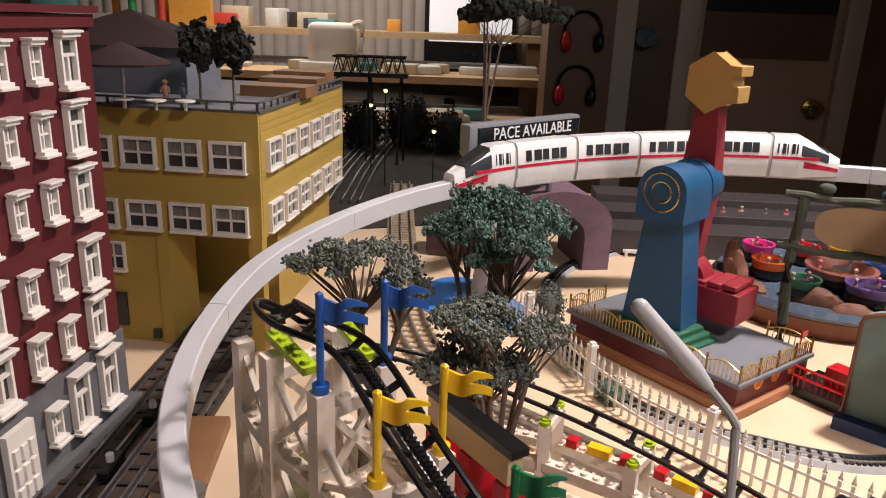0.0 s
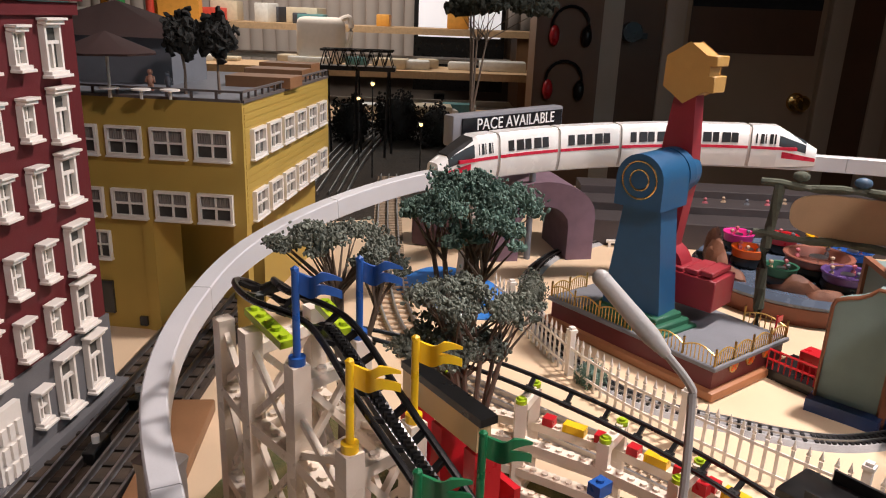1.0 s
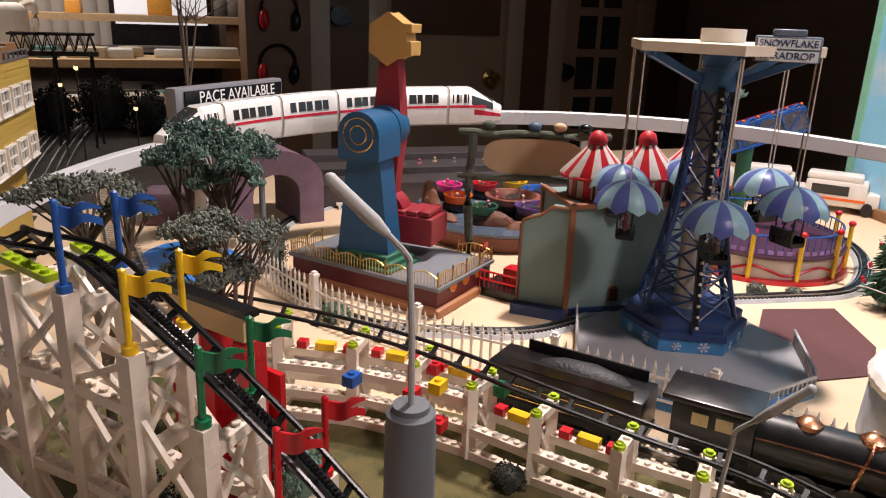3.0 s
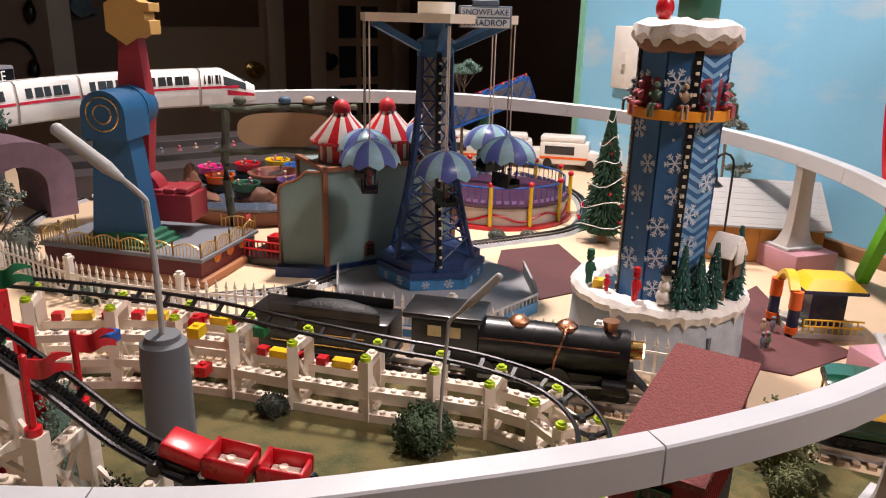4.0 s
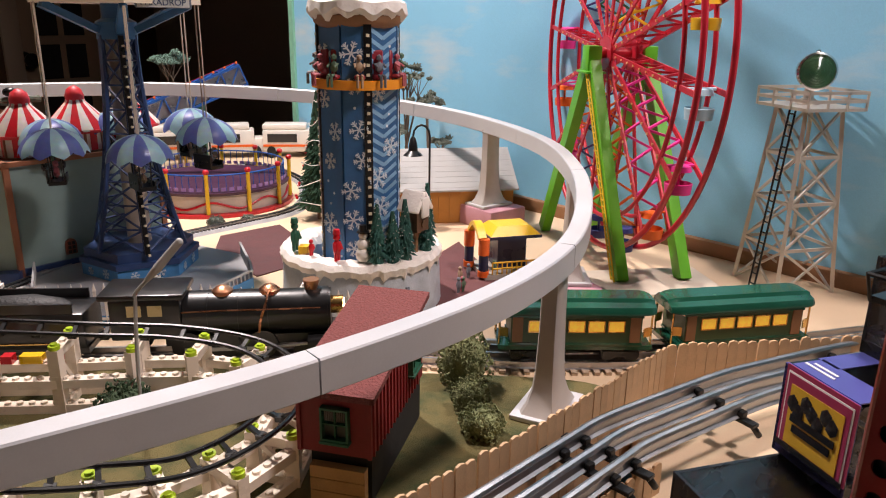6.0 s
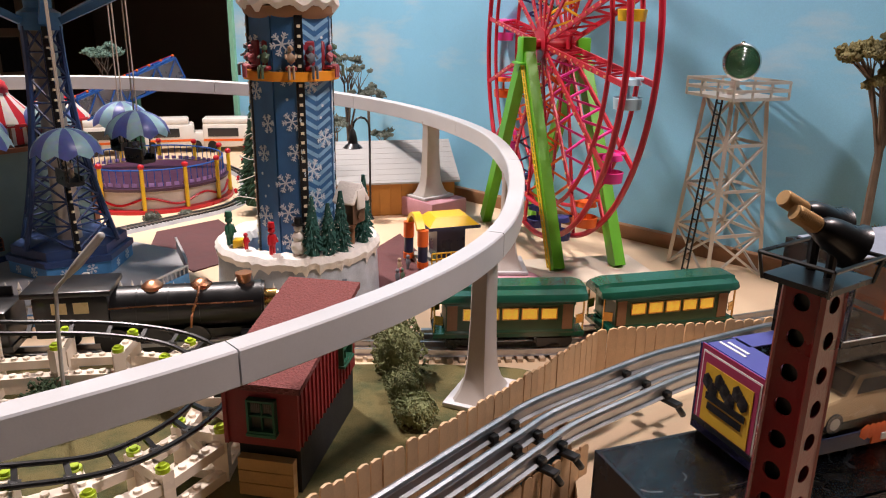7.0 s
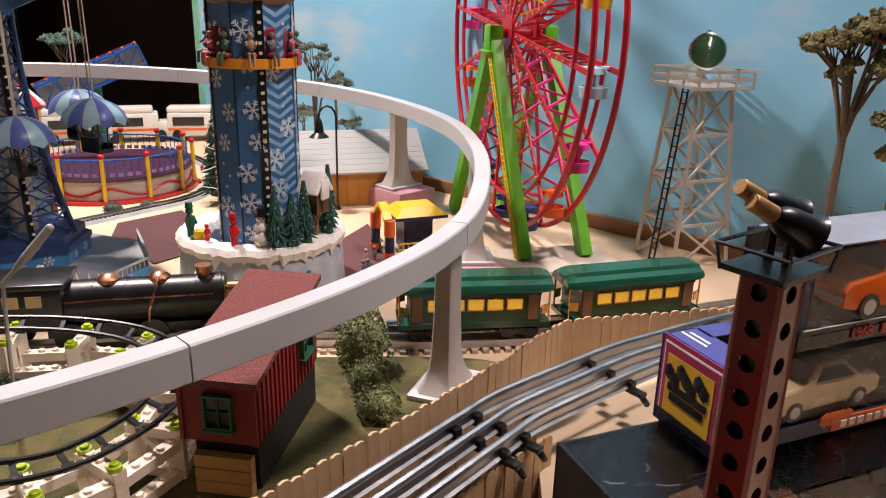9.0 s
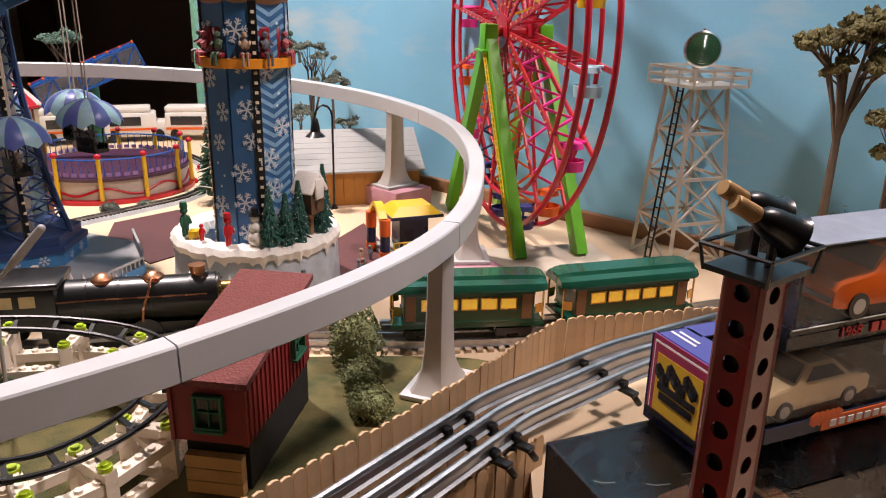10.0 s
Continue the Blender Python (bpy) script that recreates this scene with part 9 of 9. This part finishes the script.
bm = B()
box(bm, 0.1, 0.03, 0.2, 0.5, 0.03, 0.56)
box(bm, 0, 0.03, -0.5, 0.06, 0.06, 0.8)
part("stand", bm, BLACK, tv)

# dark bridge, sign, mauve tunnel, things along the far edge of the board
bm = B()
prism(bm, [(-1.05, 1.28), (-0.15, 1.16), (0.10, 1.24), (0.03, 2.30), (-1.05, 2.30)], 0.0, 0.0015)
solid("dark_ground_cover", bm, mat("dark_scatter", (0.035, 0.028, 0.020), 0.95, vary=0.5, scale=30, bump=1.0), "dark brown scatter ground behind the yellow building", "ground cover", kind="structure")
br = thing("black_trestle_bridge", pose(-0.165, 1.75, 0) @ Matrix.Diagonal((0.52, 1, 1, 1)), "black girder bridge on trestle legs behind the village", "model bridge")
bm = B()
box(bm, 0, 0, 0.205, 0.34, 0.05, 0.010)
for s in (-1, 1):
    for k in range(8):
        beam(bm, (-0.16 + 0.04 * k, s * 0.024, 0.208), (-0.14 + 0.04 * k, s * 0.024, 0.245), 0.004, 0.004)
        beam(bm, (-0.14 + 0.04 * k, s * 0.024, 0.245), (-0.12 + 0.04 * k, s * 0.024, 0.208), 0.004, 0.004)
    beam(bm, (-0.16, s * 0.024, 0.245), (0.16, s * 0.024, 0.245), 0.005, 0.005)
part("girder", bm, BLACK, br)
for x in (-0.14, 0.0, 0.14):
    for s in (-1, 1):
        bm = B()
        beam(bm, (x + s * 0.012, s * 0.03, 0), (x, s * 0.018, 0.2), 0.008, 0.008)
        part("leg", bm, BLACK, br)
for x, y, z in ((-0.110, 1.50, 0.193), (-0.011, 1.50, 0.115), (-0.150, 1.62, 0.150)):
    t = thing("yard_lamp", pose(x, y, 0), "tiny lit yard lamp on a black post", "yard lamp", "tiny yard lamps")
    bm = B()
    cyl(bm, 0, 0, 0, 0.0016, z - 0.004, seg=6)
    cyl(bm, 0, 0, z + 0.003, 0.006, 0.002, r2=0.002, seg=10)
    rod(bm, (0.004, 0, z - 0.004), (0.004, 0, z + 0.004), 0.0006, 4)
    part("post", bm, BLACK, t)
    bm = B()
    ball(bm, 0, 0, z, 0.0040, sub=2)
    part("bulb", bm, mat("bulb_amber", (1.0, 0.62, 0.22), 0.5, emit=3.5), t, "glowing warm bulb")
for k, off in enumerate((0.0, 0.055)):
    pts_ = smooth([(-0.215 + off, 1.33, 0), (-0.211 + off, 1.65, 0), (-0.190 + off, 2.0, 0), (-0.155 + off, 2.30, 0)], 8)
    three_rail("yard_track", pts_, 0.032, 0.008, 0.05, 0.03, "dull steel yard track on dark scatter ground", None, 0, 0.002)
bb = thing("billboard", facing(0.0354, 0.8729, 0.019, 0.1561, 0.1484), "grey-framed billboard with white letters on black", "billboard")
bm = B()
box(bm, 0.108, 0.008, 0.179, 0.216, 0.018, 0.038)
soften(bm, 0.003)
part("frame", bm, mat("billboard_grey", (0.20, 0.20, 0.215), 0.45), bb)
bm = B()
box(bm, 0.112, -0.002, 0.1785, 0.196, 0.003, 0.030)
part("panel", bm, BOXBLACK, bb)
words("PACE AVAILABLE", 0.0205, bb, PAPER, pose(0.115, -0.0042, 0.1840, 90, 0, 0))
words("FOR RENT", 0.0155, bb, mat("sign_lime", (0.50, 0.60, 0.05), 0.5, bump=0), pose(0.125, -0.0042, 0.1685, 90, 0, 0))
for x in (0.040, 0.170):
    bm = B()
    cyl(bm, x, 0.008, -0.019, 0.0045, 0.185, seg=10)
    part("post", bm, DECKGREY, bb)
tn = thing("tunnel_rock", pose(0.1651, 1.0384, 0, 0, 0, 10), "mauve foam tunnel block with a dark arched mouth", "tunnel")
bm = B()
tp2 = [(-0.075, 0)] + [(-0.075 * math.cos(radians(a)), 0.065 + 0.05 * math.sin(radians(a))) for a in range(0, 181, 15)] + [(0.075, 0)] + [(0.036, 0)] + [(0.036 * math.cos(radians(a)), 0.05 + 0.03 * math.sin(radians(a))) for a in range(0, 181, 20)] + [(-0.036, 0)]
v0 = [bm.verts.new((x, -0.05, z)) for x, z in tp2]
v1 = [bm.verts.new((x, 0.06, z)) for x, z in tp2]
bm.faces.new(v0)
bm.faces.new(v1[::-1])
for i in range(len(tp2)):
    bm.faces.new((v0[i], v0[(i + 1) % len(tp2)], v1[(i + 1) % len(tp2)], v1[i]))
part("block", bm, MAUVE, tn)
bm = B()
box(bm, 0.0, 0, 0.025, 0.10, 0.06, 0.05)
soften(bm, 0.006)
solid("foam_block", bm, MAUVE, "mauve foam block behind the pond", "foam block", "foam blocks under the pylons", m=pose(0.04, 1.06, 0, 0, 0, -15))
gs = thing("dark_stand", pose(0.5384, 1.1569, 0, 0, 0, -4), "dark stepped grandstand behind the teacups", "grandstand")
for k in range(3):
    bm = B()
    box(bm, 0, -0.067 + 0.067 * k, 0.02 + 0.006 * k, 0.55, 0.066, 0.04 + 0.012 * k)
    soften(bm, 0.001, 1)
    part("tier", bm, mat("stand_dark", (0.05, 0.04, 0.04), 0.7, vary=0.2), gs)
for k in range(14):
    figure(0.36 + 0.034 * k, 1.16 + 0.008 * math.sin(k * 2.0), 0.04, [MATS["rider_rose"], MATS["rider_tan"], MATS["rider_grey"]][k % 3], "tiny spectator figure on the grandstand", 1.0)
for k in range(4):
    bm = B()
    box(bm, 0, 0, 0.008, 0.05, 0.012, 0.004)
    box(bm, 0, 0.012, 0.013, 0.05, 0.012, 0.004)
    for s in (-1, 1):
        box(bm, s * 0.02, 0.006, 0.005, 0.004, 0.03, 0.01)
    solid("white_bench", bm, WHITE, "small white bench behind the blue ride", "bench", "white benches", m=pose(0.31 + 0.07 * k, 1.07 + 0.01 * k, 0, 0, 0, -10))
# two side tracks by the apartment house
for k, x in enumerate((-0.262, -0.218)):
    pts_ = [Vector((x + 0.02 * (j / 10) ** 2 + 0.012 * j / 10, 0.22 + 0.092 * j, 0)) for j in range(11)]
    t = three_rail("side_track", pts_, 0.030, 0.006, 0.05, 0.03, "dull three-rail side track with dark ties", None, 0, 0.003)
    bm = B()
    for j in range(45):
        p = pts_[0].lerp(pts_[-1], j / 61)
        i = min(9, int(j / 4.5))
        q = pts_[i].lerp(pts_[i + 1], min(1.0, j / 4.5 - i))
        box(bm, q.x, q.y, 0.0022, 0.036, 0.004, 0.0026)
    tagged(part("sleeper_bed", bm, mat("tie_dark", (0.03, 0.022, 0.016), 0.8), t), kind="stuff")
    bm = B()
    sweep(bm, [p + Vector((0, 0, 0.0)) for p in pts_], [(-0.0235, 0.0), (0.0235, 0.0), (0.0215, 0.0016), (-0.0215, 0.0016)])
    part("roadbed", bm, mat("roadbed_brown", (0.055, 0.038, 0.026), 0.9, vary=0.35, bump=0.6), t, "dark brown roadbed")
bm = B()
box(bm, 0, 0, 0.006, 0.035, 0.26, 0.012)
soften(bm, 0.002)
solid("wooden_board", bm, BROWNWOOD, "brown wooden board lying beside the side track", "board", m=pose(-0.176, 0.42, 0, 0, 0, 4))
for k, (px, py) in enumerate(((-0.238, 0.48), (-0.236, 0.56))):
    sw_ = thing("track_switch_motor", pose(px, py, 0.0), "small black switch motor box between the side tracks", "switch motor", "switch motors")
    bm = B()
    box(bm, 0, 0, 0.006, 0.010, 0.030, 0.012)
    soften(bm, 0.001, 1)
    part("case", bm, BLACK, sw_)
    bm = B()
    cyl(bm, 0, 0, 0.012, 0.003, 0.006, seg=10)
    part("lamp", bm, PAPER, sw_)
# roof terrace things
par = thing("terrace_parasol", pose(-0.292, 0.6934, 0.246), "dark brown parasol on the roof terrace", "parasol")
bm = B()
cyl(bm, 0, 0, 0, 0.0016, 0.045, seg=8)
part("pole", bm, SILVER, par)
bm = B()
lathe(bm, [(0.045, 0.040), (0.046, 0.042), (0.001, 0.060)], 8)
part("canopy", bm, MATS["roof_brown"], par)
for dx, dy in ((-0.262, 0.690), (-0.236, 0.693), (-0.293, 0.694)):
    t = thing("terrace_table", pose(dx, dy, 0.246), "small white round table on the roof terrace", "table", "terrace tables")
    bm = B()
    cyl(bm, 0, 0, 0.008, 0.009, 0.0015, seg=16)
    part("tabletop", bm, WHITE, t)
    bm = B()
    cyl(bm, 0, 0, 0, 0.0015, 0.008, seg=8)
    part("leg", bm, WHITE, t)
figure(-0.279, 0.762, 0.246, MATS["figure_pink"], "tan toy figure standing on the roof terrace", 1.0)
figure(-0.262, 0.765, 0.246, MATS["rider_grey"], "dark toy figure standing on the roof terrace", 0.9)
# switch plate on the painted wall
sp = on_wall(0.471, 0.230, 0.0)
swp = thing("light_switch", facing(sp.x, sp.y, sp.z, WALL_D.x, WALL_D.y), "white light switch plate on the painted wall", "light switch")
bm = B()
box(bm, 0, 0.001, 0, 0.074, 0.006, 0.114)
soften(bm, 0.002)
part("plate", bm, WHITE, swp)
bm = B()
box(bm, 0, 0.006, 0, 0.010, 0.012, 0.022)
part("toggle", bm, WHITE, swp)
# box of figures by the stage and the red ticket booth beside the carnival house
tb = thing("red_booth", pose(0.3895, 0.6328, 0, 0, 0, 35), "red railed ride booth beside the carnival house", "model booth")
bm = B()
box(bm, 0, 0, 0.005, 0.055, 0.07, 0.010)
part("floor", bm, BLACK, tb)
bm = B()
for k in range(12):
    rod(bm, (-0.026, -0.033 + 0.006 * k, 0.010), (-0.026, -0.033 + 0.006 * k, 0.030), 0.0009, 4)
for z in (0.030, 0.020):
    rod(bm, (-0.026, -0.034, z), (-0.026, 0.034, z), 0.0013, 5)
part("railing", bm, BRICKRED, tb)
bm = B()
box(bm, 0.004, 0.0, 0.02, 0.02, 0.026, 0.022)
part("seat", bm, BRICKRED, tb)
